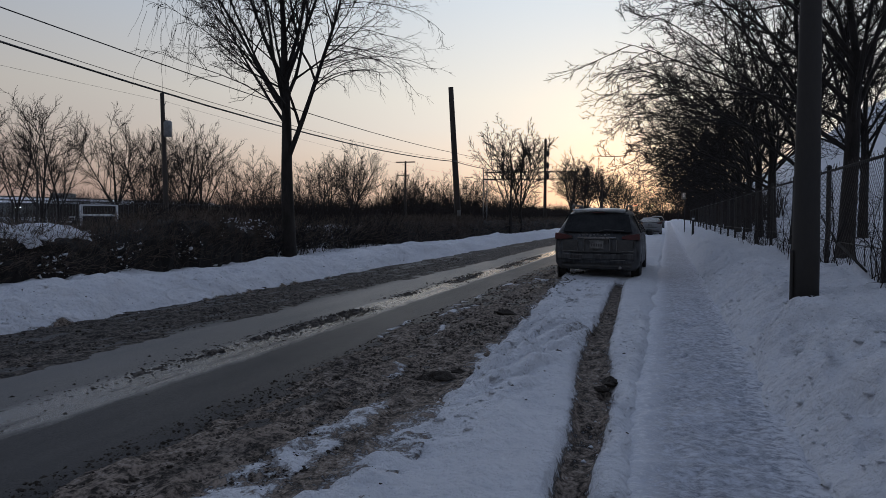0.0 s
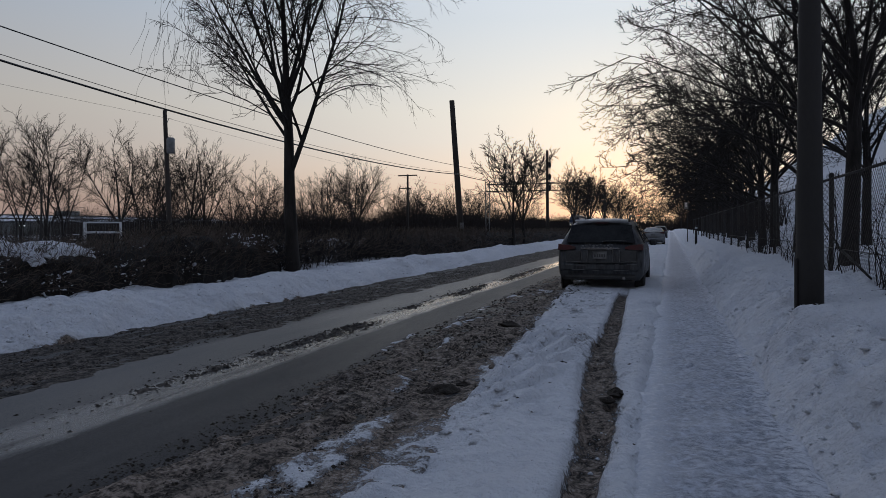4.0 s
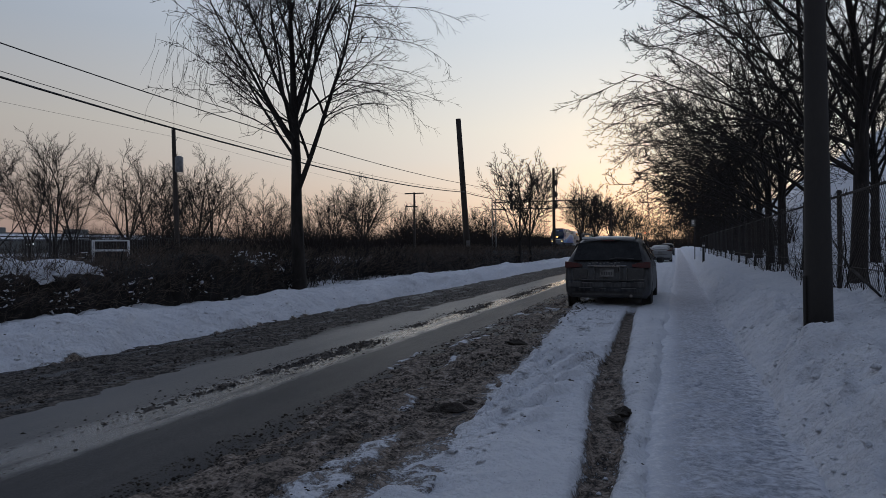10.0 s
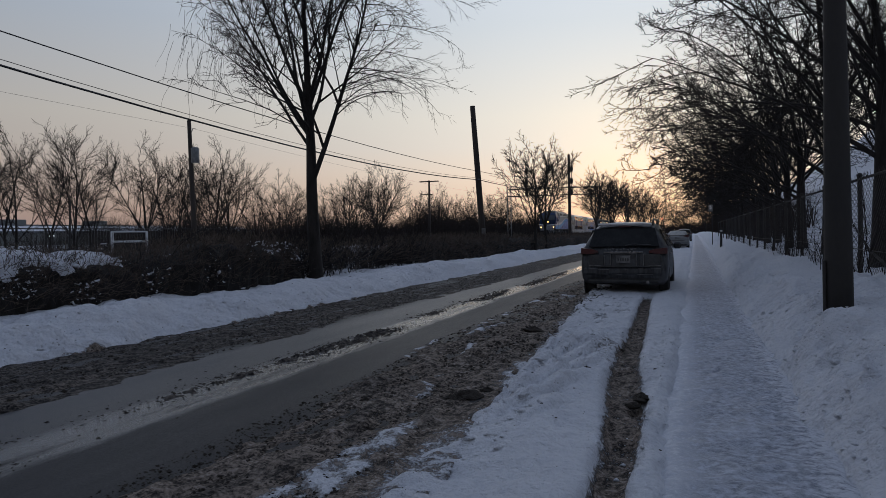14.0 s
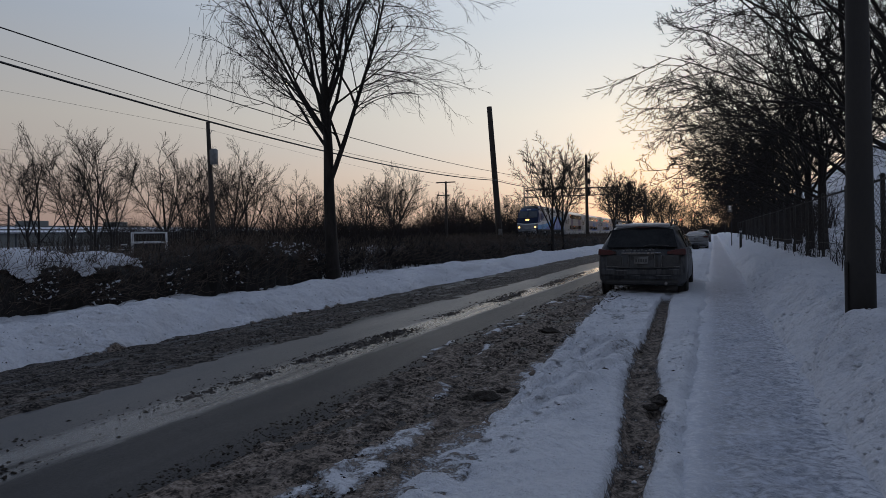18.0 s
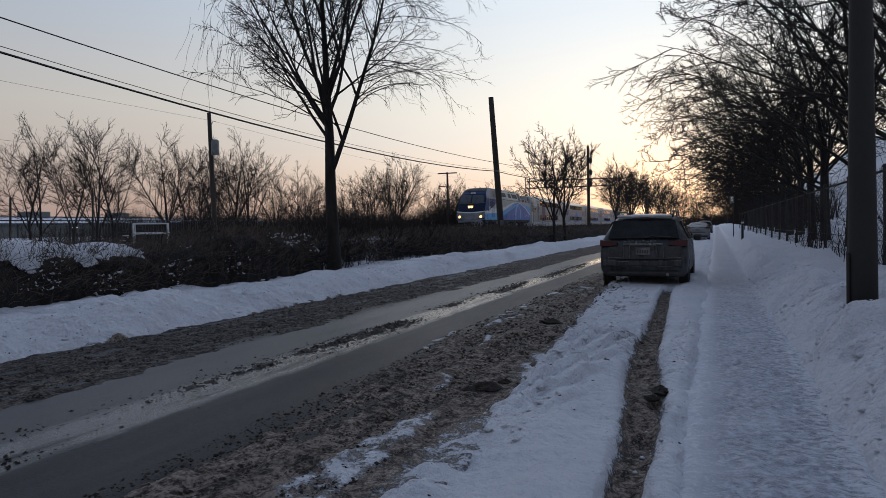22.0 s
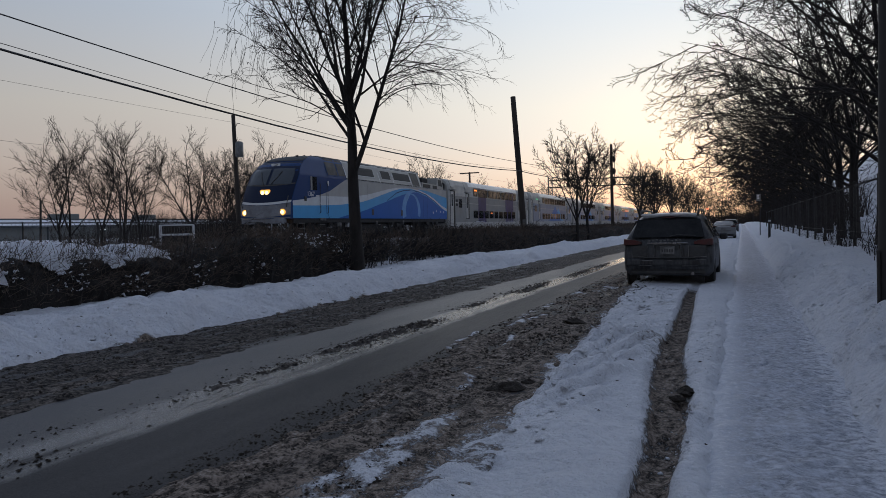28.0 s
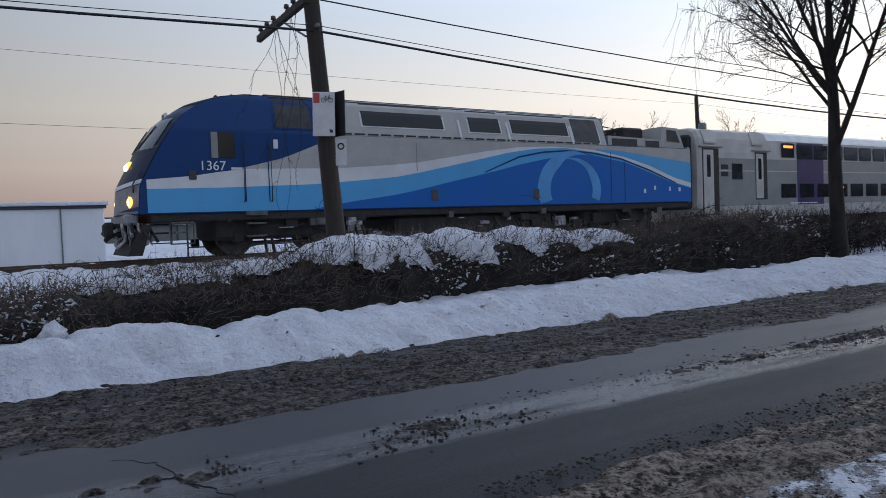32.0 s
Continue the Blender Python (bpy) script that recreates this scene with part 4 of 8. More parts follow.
brush("brush", "dense dark woodland edge far along the street", 54, -60.0, 14.0, 300, 345, 7.5, 4200, BRUSH, 0.06, 16.0, 0.4)
brush("brush", "brown brush between the verge and the railway far on", 55, -46.0, -34.5, 120, 290, 6.5, 4200, BRUSH, 0.04, 10.0, 0.5)
brush("brush", "brown brush beside the verge far along the street", 56, -24.0, -13.0, 118, 285, 1.5, 3000, BRUSH, 0.035, 10.0, 0.5)
brush("brush", "dark undergrowth between the trees behind the fence", 57, 5.0, 9.0, 62, 250, 6.5, 3600, BRUSH, 0.035, 9.0, 0.5)

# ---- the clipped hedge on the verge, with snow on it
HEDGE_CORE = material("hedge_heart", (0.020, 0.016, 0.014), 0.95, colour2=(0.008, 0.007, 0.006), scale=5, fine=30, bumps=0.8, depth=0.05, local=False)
HEDGE_TWIG = material("hedge_twigs", (0.16, 0.118, 0.092), 0.9, colour2=(0.036, 0.027, 0.022), scale=2.5, fine=18, bumps=0.0, local=False)
HEDGE_LEAF = material("withered_leaves", (0.14, 0.115, 0.085), 0.8, colour2=(0.030, 0.024, 0.019), scale=5, fine=30, bumps=0.0, local=False)


def hedge_top(y):
    return np.interp(y, (-20, -2, 1.5, 4.5, 7, 11, 15, 22, 33, 60, 120), (0.75, 0.8, 0.95, 1.32, 1.36, 1.26, 1.55, 1.35, 1.45, 1.3, 1.4)) + 0.10 * rough2(np.asarray(y, float) * 0, np.asarray(y, float), 2.2, 300, 3)


def hedge_mid(y):
    return -11.3 + 0.75 * blend(-np.asarray(y, float), -6.5, -3.0) + 0.18 * rough2(np.asarray(y, float) * 0, np.asarray(y, float), 3.0, 310, 2)


def build_hedge():
    rng = np.random.default_rng(60)
    hedge = thing("hedge", pose(0, 0, 0), "dense brown leafless hedge with snow lying on top", "hedge")
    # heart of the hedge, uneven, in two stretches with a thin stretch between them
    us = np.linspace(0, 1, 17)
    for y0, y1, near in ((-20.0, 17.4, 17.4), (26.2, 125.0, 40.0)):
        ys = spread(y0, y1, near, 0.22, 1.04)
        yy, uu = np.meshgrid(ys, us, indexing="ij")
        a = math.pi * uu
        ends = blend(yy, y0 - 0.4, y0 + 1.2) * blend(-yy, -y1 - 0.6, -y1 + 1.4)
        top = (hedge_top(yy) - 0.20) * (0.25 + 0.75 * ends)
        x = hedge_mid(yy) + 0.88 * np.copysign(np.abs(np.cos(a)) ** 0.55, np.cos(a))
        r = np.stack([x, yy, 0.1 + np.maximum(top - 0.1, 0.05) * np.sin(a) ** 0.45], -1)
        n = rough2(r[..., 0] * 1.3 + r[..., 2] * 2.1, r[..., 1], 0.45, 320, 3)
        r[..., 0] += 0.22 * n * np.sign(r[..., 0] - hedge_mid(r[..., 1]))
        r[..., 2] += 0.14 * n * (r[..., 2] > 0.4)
        # no twigs here: a shell coloured near-black for the shade inside the hedge
        part("heart", Shape().loft(r, close=False, caps=False), HEDGE_CORE, hedge, "solid dark shell for the shade among the inner twigs", smooth=False, fix=False)
    # open stretch: upright stems that let the snow behind show through
    canes = Shape()
    n = 560
    y = rng.uniform(16.5, 27.0, n)
    p = np.stack([hedge_mid(y) + rng.normal(0, 0.38, n), y, np.full(n, 0.1)], 1)
    high = hedge_top(y) * rng.uniform(0.6, 1.08, n)
    sp = lines(rng, p, np.stack([rng.normal(0, 0.25, n), rng.normal(0, 0.35, n), np.ones(n)], 1), high, 6, 0.12, 0.01)
    sr = rng.uniform(0.006, 0.017, n)[:, None] * np.linspace(1, 0.5, 7)[None]
    canes.tubes(sp, sr, 4)
    bp, br = offshoots(rng, sp, sr, 6, 0.15, 1.0, 46, 0.42, 0.3, 0.6, 4, 0.12, 0.0, 0.0, 0.005)
    canes.tubes(bp, br, 3)
    cp, cr = offshoots(rng, bp, br, 3, 0.2, 1.0, 44, 0.45, 0.3, 0.7, 2, 0.12, 0.0, 0.0, 0.0042)
    canes.tubes(cp, cr, 3)
    # arching canes over the top and down the street side
    n = 520
    y = np.concatenate([rng.uniform(-13, 14, n * 2 // 3), rng.uniform(26, 60, n - n * 2 // 3)])
    p = np.stack([hedge_mid(y) + rng.uniform(-0.5, 0.75, n), y, hedge_top(y) * rng.uniform(0.55, 0.98, n)], 1)
    way = np.stack([rng.normal(0.55, 0.5, n), rng.normal(0, 0.8, n), rng.uniform(0.2, 1.1, n)], 1)
    ap = lines(rng, p, way, rng.uniform(0.45, 1.25, n), 7, 0.09, -0.05, -0.32)
    ar = rng.uniform(0.0045, 0.0085, n)[:, None] * np.linspace(1, 0.5, 8)[None]
    canes.tubes(ap, ar, 3)
    bp, br = offshoots(rng, ap, ar, 3, 0.2, 0.9, 40, 0.4, 0.3, 0.7, 3, 0.1, -0.05, -0.2, 0.004)
    canes.tubes(bp, br, 3)
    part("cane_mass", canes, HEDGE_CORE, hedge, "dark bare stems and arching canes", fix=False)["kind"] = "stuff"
    # twigs
    sh, leaf = Shape(), Shape()
    for y0, y1, count, thick in ((-14, 17, 17000, 0.0048), (17, 27, 2200, 0.005), (27, 40, 6000, 0.0065), (40, 122, 7000, 0.011)):
        y = rng.uniform(y0, y1, count)
        u = rng.random(count)
        top = hedge_top(y)
        a = math.pi * u
        w = rng.uniform(0.70, 1.12, count)
        x = hedge_mid(y) + w * np.sign(np.cos(a)) * np.abs(np.cos(a)) ** 0.6
        z = 0.15 + (top - 0.15) * np.sin(a) ** 0.5 * rng.uniform(0.75, 1.03, count)
        p = np.stack([x, y, z], 1)
        d = np.stack([np.sign(np.cos(a)) * np.abs(np.cos(a)) * 0.9, rng.normal(0, 0.55, count), 0.25 + 0.9 * np.sin(a)], 1) + rng.normal(0, 0.45, (count, 3))
        d = d / np.linalg.norm(d, axis=1, keepdims=True) * rng.uniform(0.10, 0.34, count)[:, None]
        m = p + d * 0.55 + rng.normal(0, 0.02, (count, 3))
        sh.sticks(p - d * 0.4, m, thick, thick * 0.8)
        sh.sticks(m, p + d, thick * 0.8, thick * 0.4)
        k = rng.random(count) < 0.5
        q, e = m[k] + rng.normal(0, 0.03, (k.sum(), 3)), rng.normal(0, 1, (k.sum(), 3))
        e = e / np.linalg.norm(e, axis=1, keepdims=True) * (thick * 5)
        g = np.cross(e, rng.normal(0, 1, (k.sum(), 3)))
        g = g / np.linalg.norm(g, axis=1, keepdims=True) * (thick * 3)
        pts = np.stack([q - e, q + g, q + e, q - g], 1).reshape(-1, 3)
        i = np.arange(len(q))[:, None] * 4 + leaf.n
        leaf.v.append(pts)
        leaf.f.extend(map(tuple, (i + np.arange(4)).tolist()))
        leaf.n += len(pts)
    part("twig_mass", sh, HEDGE_TWIG, hedge, "bare brown twigs", fix=False)["kind"] = "stuff"
    part("leaf_mass", leaf, HEDGE_LEAF, hedge, "withered brown leaves", fix=False)["kind"] = "stuff"
    # snow that lies on the hedge, broken by twigs
    xs, ys = np.arange(-12.75, -9.2, 0.055), np.arange(-12, 15.0, 0.055)
    gx, gy = np.meshgrid(xs, ys)
    dx = (gx - hedge_mid(gy)) / 1.12
    dome = hedge_top(gy) * np.clip(1 - np.abs(dx) ** 2.6, 0.0, 1) ** 0.5
    lump = rough2(gx, gy, 0.7, 340, 4)
    z = dome + 0.03 + 0.15 * lump + 0.06 * rough2(gx, gy, 0.22, 356, 3)
    cover = lump + 0.55 * rough2(gx, gy, 2.6, 350, 2) + 0.9 * np.interp(gy, (-12, 0, 1.5, 3, 8.5, 10.9, 12.0), (-0.5, -0.35, 0.25, 0.5, 0.38, 0.2, -1.6)) - 2.2 * np.clip(dx - 0.30, 0, 1) ** 1.2 + 0.55 * rough2(gx, gy, 0.3, 355, 3)
    keep = (cover > 0.08) & (np.abs(dx) < 0.78) & (dome > 0.35)
    edge = np.clip((cover - 0.02) * 3, 0, 1)
    z = np.where(keep, z - 0.06 * (1 - edge), z - 0.12)
    part("snow_cap", Shape().grid(xs, ys, z, keep=keep), SNOW, hedge, "lumpy snow lying on the twigs", smooth=True, fix=False)
    # snow caught in the twigs of the side, in drifts
    flake = Shape()
    count = 3200
    y = rng.uniform(-9, 17, count)
    top = hedge_top(y)
    z = 0.3 + (top - 0.4) * rng.random(count) ** 0.8
    near = rough2(z * 1.2, y, 0.9, 371, 3) + 0.35 * (z / top) - 0.03 * np.maximum(y - 6, 0)
    x = hedge_mid(y) + 1.02 - 0.25 * (z / top) ** 3 + rng.normal(0, 0.07, count)
    for k in np.nonzero(near > 0.22)[0]:
        s = min(0.008 + rng.exponential(0.016), 0.11)
        w = unit(rng.normal(0, 1, 3) * np.array([0.6, 1.0, 0.35])) * s
        c = np.array([x[k], y[k], z[k]])
        flake.tube([c - w, c - 0.3 * w + rng.normal(0, 0.25 * s, 3), c + 0.4 * w + rng.normal(0, 0.25 * s, 3), c + w], [s * 0.12, s * rng.uniform(0.25, 0.5), s * rng.uniform(0.2, 0.4), s * 0.1], 5)
    part("snow_dusting", flake, SNOW, hedge, "snow caught in the twigs", smooth=True, fix=False)["kind"] = "stuff"


build_hedge()

# ---- poles, wires, fence and signs
POLE_WOOD = material("weathered_pole_wood", (0.050, 0.040, 0.033), 0.9, colour2=(0.024, 0.020, 0.017), scale=3, fine=30, bumps=0.6, depth=0.01, stretch=(1, 1, 0.08))
STEEL_DARK = material("dark_painted_steel", (0.020, 0.018, 0.017), 0.8, colour2=(0.032, 0.028, 0.025), scale=2, fine=25, bumps=0.2, depth=0.004, stretch=(1, 1, 0.4))
GALV = material("galvanised_steel", (0.20, 0.205, 0.21), 0.5, 0.6, colour2=(0.12, 0.12, 0.12), scale=5, fine=40, bumps=0.1)
RUST = material("rusty_wire", (0.060, 0.048, 0.042), 0.7, 0.3, colour2=(0.030, 0.026, 0.024), scale=8, fine=50, bumps=0.0)
RUBBER_BLACK = material("black_cable", (0.012, 0.012, 0.013), 0.6, scale=4, fine=30, bumps=0.0)
SIGN_WHITE = material("white_sign_face", (0.62, 0.62, 0.63), 0.45, colour2=(0.50, 0.50, 0.52), scale=4, fine=25, bumps=0.0)
SIGN_BACK = material("bare_sign_back", (0.030, 0.030, 0.034), 0.5, 0.3, scale=4, fine=25, bumps=0.0)
SIGN_RED = material("red_sign_print", (0.50, 0.055, 0.06), 0.45, scale=4, fine=25, bumps=0.0)
SIGN_BLACK = material("black_sign_print", (0.015, 0.015, 0.016), 0.5, scale=4, fine=25, bumps=0.0)
PORCELAIN = material("brown_porcelain", (0.05, 0.03, 0.022), 0.25, scale=4, fine=25, bumps=0.0)


def wire(name, label, points, sag, radius, mat=None, group="overhead wires"):
    """Spans that sag between points of support."""
    line = []
    for k, (a, b) in enumerate(zip(points, points[1:])):
        a, b = np.array(a, float), np.array(b, float)
        s = sag[k] if isinstance(sag, (list, tuple)) else sag
        for i in range(13 if k == len(points) - 2 else 12):
            u = i / 12
            line.append(a + (b - a) * u - np.array([0, 0, 4 * s * u * (1 - u)]))
    return tagged(part(name, Shape().tube(line, radius, 5), mat or RUBBER_BLACK, fix=False), label, "wire", group)


def build_poles():
    # squared-off dark pole at the pavement's edge
    g = ground_at(1.66, 9.75)
    p = thing("lamp_pole", pose(1.66, 9.75, g - 0.25, 0, -0.6, 0), "dark tapered pole standing in the snow beside the pavement", "pole")
    rings = []
    for z, r in ((0, 0.165), (0.9, 0.160), (4.0, 0.125), (9.0, 0.095)):
        rings.append([(r * math.cos(a), r * math.sin(a), z) for a in np.arange(16) * math.pi / 8])
    part("shaft", Shape().loft(rings), STEEL_DARK, p, smooth=True)
    part("ground_guard", Shape().box(-0.165, -0.06, 0.45, 0.035, 0.06, 0.9, 0.01), STEEL_DARK, p, "half-round cable guard up one side")
    # leaning pole with arm and signs by the hedge
    base = np.array([-11.2, 4.66, 0.25])
    top = np.array([-11.2, 4.27, 6.0])
    up = unit(top - base)
    p = thing("utility_pole", pose(0, 0, 0), "old leaning wooden utility pole with cross-arm behind the hedge", "utility pole", "utility poles")
    part("shaft", Shape().tube([base + up * s for s in np.linspace(0, 6.0, 9)], np.linspace(0.17, 0.125, 9), 12), POLE_WOOD, p, smooth=True)
    arm = part("cross_arm", Shape().box(-12.45, 4.20, 5.30, 2.7, 0.10, 0.13, 0.012), POLE_WOOD, p)
    for x in (-13.65, -13.25, -12.85, -12.1, -11.75):
        part("insulator", Shape().lathe([(0.0, 0.0), (0.035, 0.0), (0.02, 0.05), (0.05, 0.07), (0.045, 0.13), (0.0, 0.15)], (x, 4.20, 5.36), 2, 9), PORCELAIN, arm, smooth=True)
    part("brace", Shape().tube([(-12.3, 4.20, 5.24), (-11.3, 4.24, 4.75)], 0.02, 5), GALV, p)
    part("cable_bracket", Shape().box(-11.08, 4.33, 4.87, 0.22, 0.06, 0.06, 0.01), GALV, p)
    # signs face along the street and across it
    s = thing("street_sign", pose(-10.97, 4.36, 3.42, 0, 1.5, 64), "white rectangular regulation sign with a red corner on the pole", "street sign", "signs")
    part("plate", Shape().box(0, 0, 0, 0.36, 0.012, 0.72, 0.004), SIGN_WHITE, s)
    s2 = part("print", Shape().box(-0.115, -0.009, 0.26, 0.10, 0.006, 0.16, 0.0), SIGN_RED, s, "red printed square")
    cycle = Shape()
    for x in (0.00, 0.115):
        cycle.lathe([(0.030, -0.011), (0.040, -0.011), (0.040, -0.006), (0.030, -0.006), (0.030, -0.011)], (x, 0, 0.225), 1, 16)
    for a, b in (((0.0, 0.225), (0.035, 0.275)), ((0.035, 0.275), (0.09, 0.28)), ((0.09, 0.28), (0.055, 0.225)), ((0.055, 0.225), (0.0, 0.225)), ((0.055, 0.225), (0.03, 0.29)), ((0.115, 0.225), (0.085, 0.30)), ((0.085, 0.30), (0.11, 0.305)), ((0.015, 0.292), (0.045, 0.292))):
        cycle.tube([(a[0], -0.008, a[1]), (b[0], -0.008, b[1])], 0.0045, 4)
    part("print", cycle, SIGN_BLACK, s, "dark printed bicycle outline")
    part("print", Shape().box(0.12, -0.009, -0.28, 0.05, 0.006, 0.05, 0.0).box(0.10, -0.009, -0.26, 0.02, 0.006, 0.02, 0.0), SIGN_BLACK, s, "dark printed mark")
    t = thing("street_sign", pose(-11.0, 4.64, 3.44, 0, 1.5, 12), "dark bare back of a sign on the pole", "street sign", "signs")
    part("plate", Shape().box(0, 0, 0, 0.34, 0.014, 0.74, 0.004), SIGN_BACK, t)
    part("rail", Shape().box(0, 0.02, 0.15, 0.30, 0.02, 0.03, 0.004), GALV, t)
    u = thing("street_sign", pose(-10.98, 4.64, 2.80, 0, 1.5, 58), "small white plate with a round mark on the pole", "street sign", "signs")
    part("plate", Shape().box(0, 0, 0, 0.18, 0.01, 0.44, 0.004), SIGN_WHITE, u)
    part("print", Shape().lathe([(0.035, 0), (0.06, 0.0), (0.06, 0.004), (0.035, 0.004)], (0, -0.010, 0.10), 1, 16), SIGN_BLACK, u, "dark printed ring")
    # dead creeper hanging from the arm
    rng = np.random.default_rng(77)
    vine = Shape()
    for k in range(7):
        q = (rng.choice([-12.75, -12.65, -11.9, -11.6]) + rng.normal(0, 0.06), 4.2, 5.25)
        pts, r = bough(rng, q, (rng.normal(0, 0.12), rng.normal(0, 0.12), -1), rng.uniform(0.7, 3.9), 0.006, 0.003, 14, 0.16, -0.16)
        vine.tube(pts, r, 3)
        for s3, q3, w3 in side_shoots(rng, pts, 5, 0.2, 1.0, 35):
            vine.tube(*bough(rng, q3, w3, rng.uniform(0.1, 0.45), 0.004, 0.002, 4, 0.3, -0.15), 3)
    tagged(part("creeper", vine, TWIG, fix=False), "dead creeper strands hanging from the pole's arm", "creeper", kind="stuff")
    # leaning bare pole further along, and others of the line
    def plain_pole(foot, head, r0, r1, label, mat=POLE_WOOD):
        o = thing("utility_pole", pose(*foot), label, "utility pole", "utility poles")
        d = np.array(head) - np.array(foot)
        part("shaft", Shape().tube([d * s for s in np.linspace(-0.03, 1, 7)], np.linspace(r0, r1, 7), 11), mat, o, smooth=True)
        return o
    p = plain_pole((-10.95, 37.5, 0.1), (-11.5, 37.4, 8.55), 0.185, 0.14, "leaning bare wooden pole on the verge")
    part("bracket", Shape().box(-0.25, -0.15, 4.4, 0.2, 0.12, 0.08, 0.01), GALV, p)
    part("plate", Shape().box(0.02, -0.20, 1.55, 0.22, 0.02, 0.34, 0.004), GALV, p, "pale metal plate")
    plain_pole((-11.2, 67.5, 0.1), (-11.25, 67.5, 8.9), 0.17, 0.12, "straight dark wooden pole on the verge")
    plain_pole((-11.3, 131.0, 0.1), (-11.5, 131.0, 8.8), 0.2, 0.15, "distant dark wooden pole on the verge")
    # railway-side poles
    p = plain_pole((-27.0, 33.4, 0.2), (-27.25, 33.4, 8.25), 0.16, 0.11, "wooden pole with a grey transformer beyond the railway")
    part("transformer", Shape().lathe([(0.0, 0), (0.22, 0.0), (0.23, 0.05), (0.23, 0.80), (0.15, 0.88), (0, 0.90)], (0.22, -0.12, 5.6), 2, 16), GALV, p, "grey drum transformer", smooth=True)
    part("lamp_arm", Shape().tube([(-0.2, 0, 7.2), (0.1, -0.1, 7.55), (0.35, -0.2, 7.5)], 0.02, 6), GALV, p)
    p = plain_pole((-27.0, 71.5, 0.2), (-27.0, 71.5, 7.3), 0.14, 0.10, "wooden pole with two cross-arms beyond the railway")
    part("cross_arm", Shape().box(0, 0, 7.0, 2.2, 0.10, 0.12, 0.01), POLE_WOOD, p)
    part("cross_arm", Shape().box(-0.3, 0, 5.6, 1.4, 0.10, 0.10, 0.01), POLE_WOOD, p)
    # wires
    street = [(-11.1, -38.0, 4.9), (-11.1, 4.36, 4.80), (-11.25, 37.4, 4.50), (-11.2, 67.5, 6.2), (-11.4, 131, 6.4)]
    wire("telephone_cable", "thick black telephone cable strung between poles", street, [0.45, 0.50, 0.5, 0.8], 0.022)
    wire("messenger_wire", "thin wire lashed above the telephone cable", [(x, y, z + 0.09) for x, y, z in street], [0.45, 0.47, 0.5, 0.8], 0.007)
    wire("power_wire", "black overhead wire strung between poles", [(-11.2, -38, 6.0), (-11.2, 4.30, 5.36), (-11.3, 37.4, 4.98), (-11.2, 67.5, 7.4), (-11.4, 131, 7.4)], [0.6, 0.34, 0.5, 0.8], 0.013)
    for z, r in ((7.9, 0.006), (5.5, 0.006)):
        wire("railway_wire", "fine wire strung beside the railway", [(-27, -60, z), (-27, -16, z), (-27.1, 33.4, z - 0.1), (-27, 71.5, z - 1.0), (-27, 130, z - 0.6)], 0.15, r)


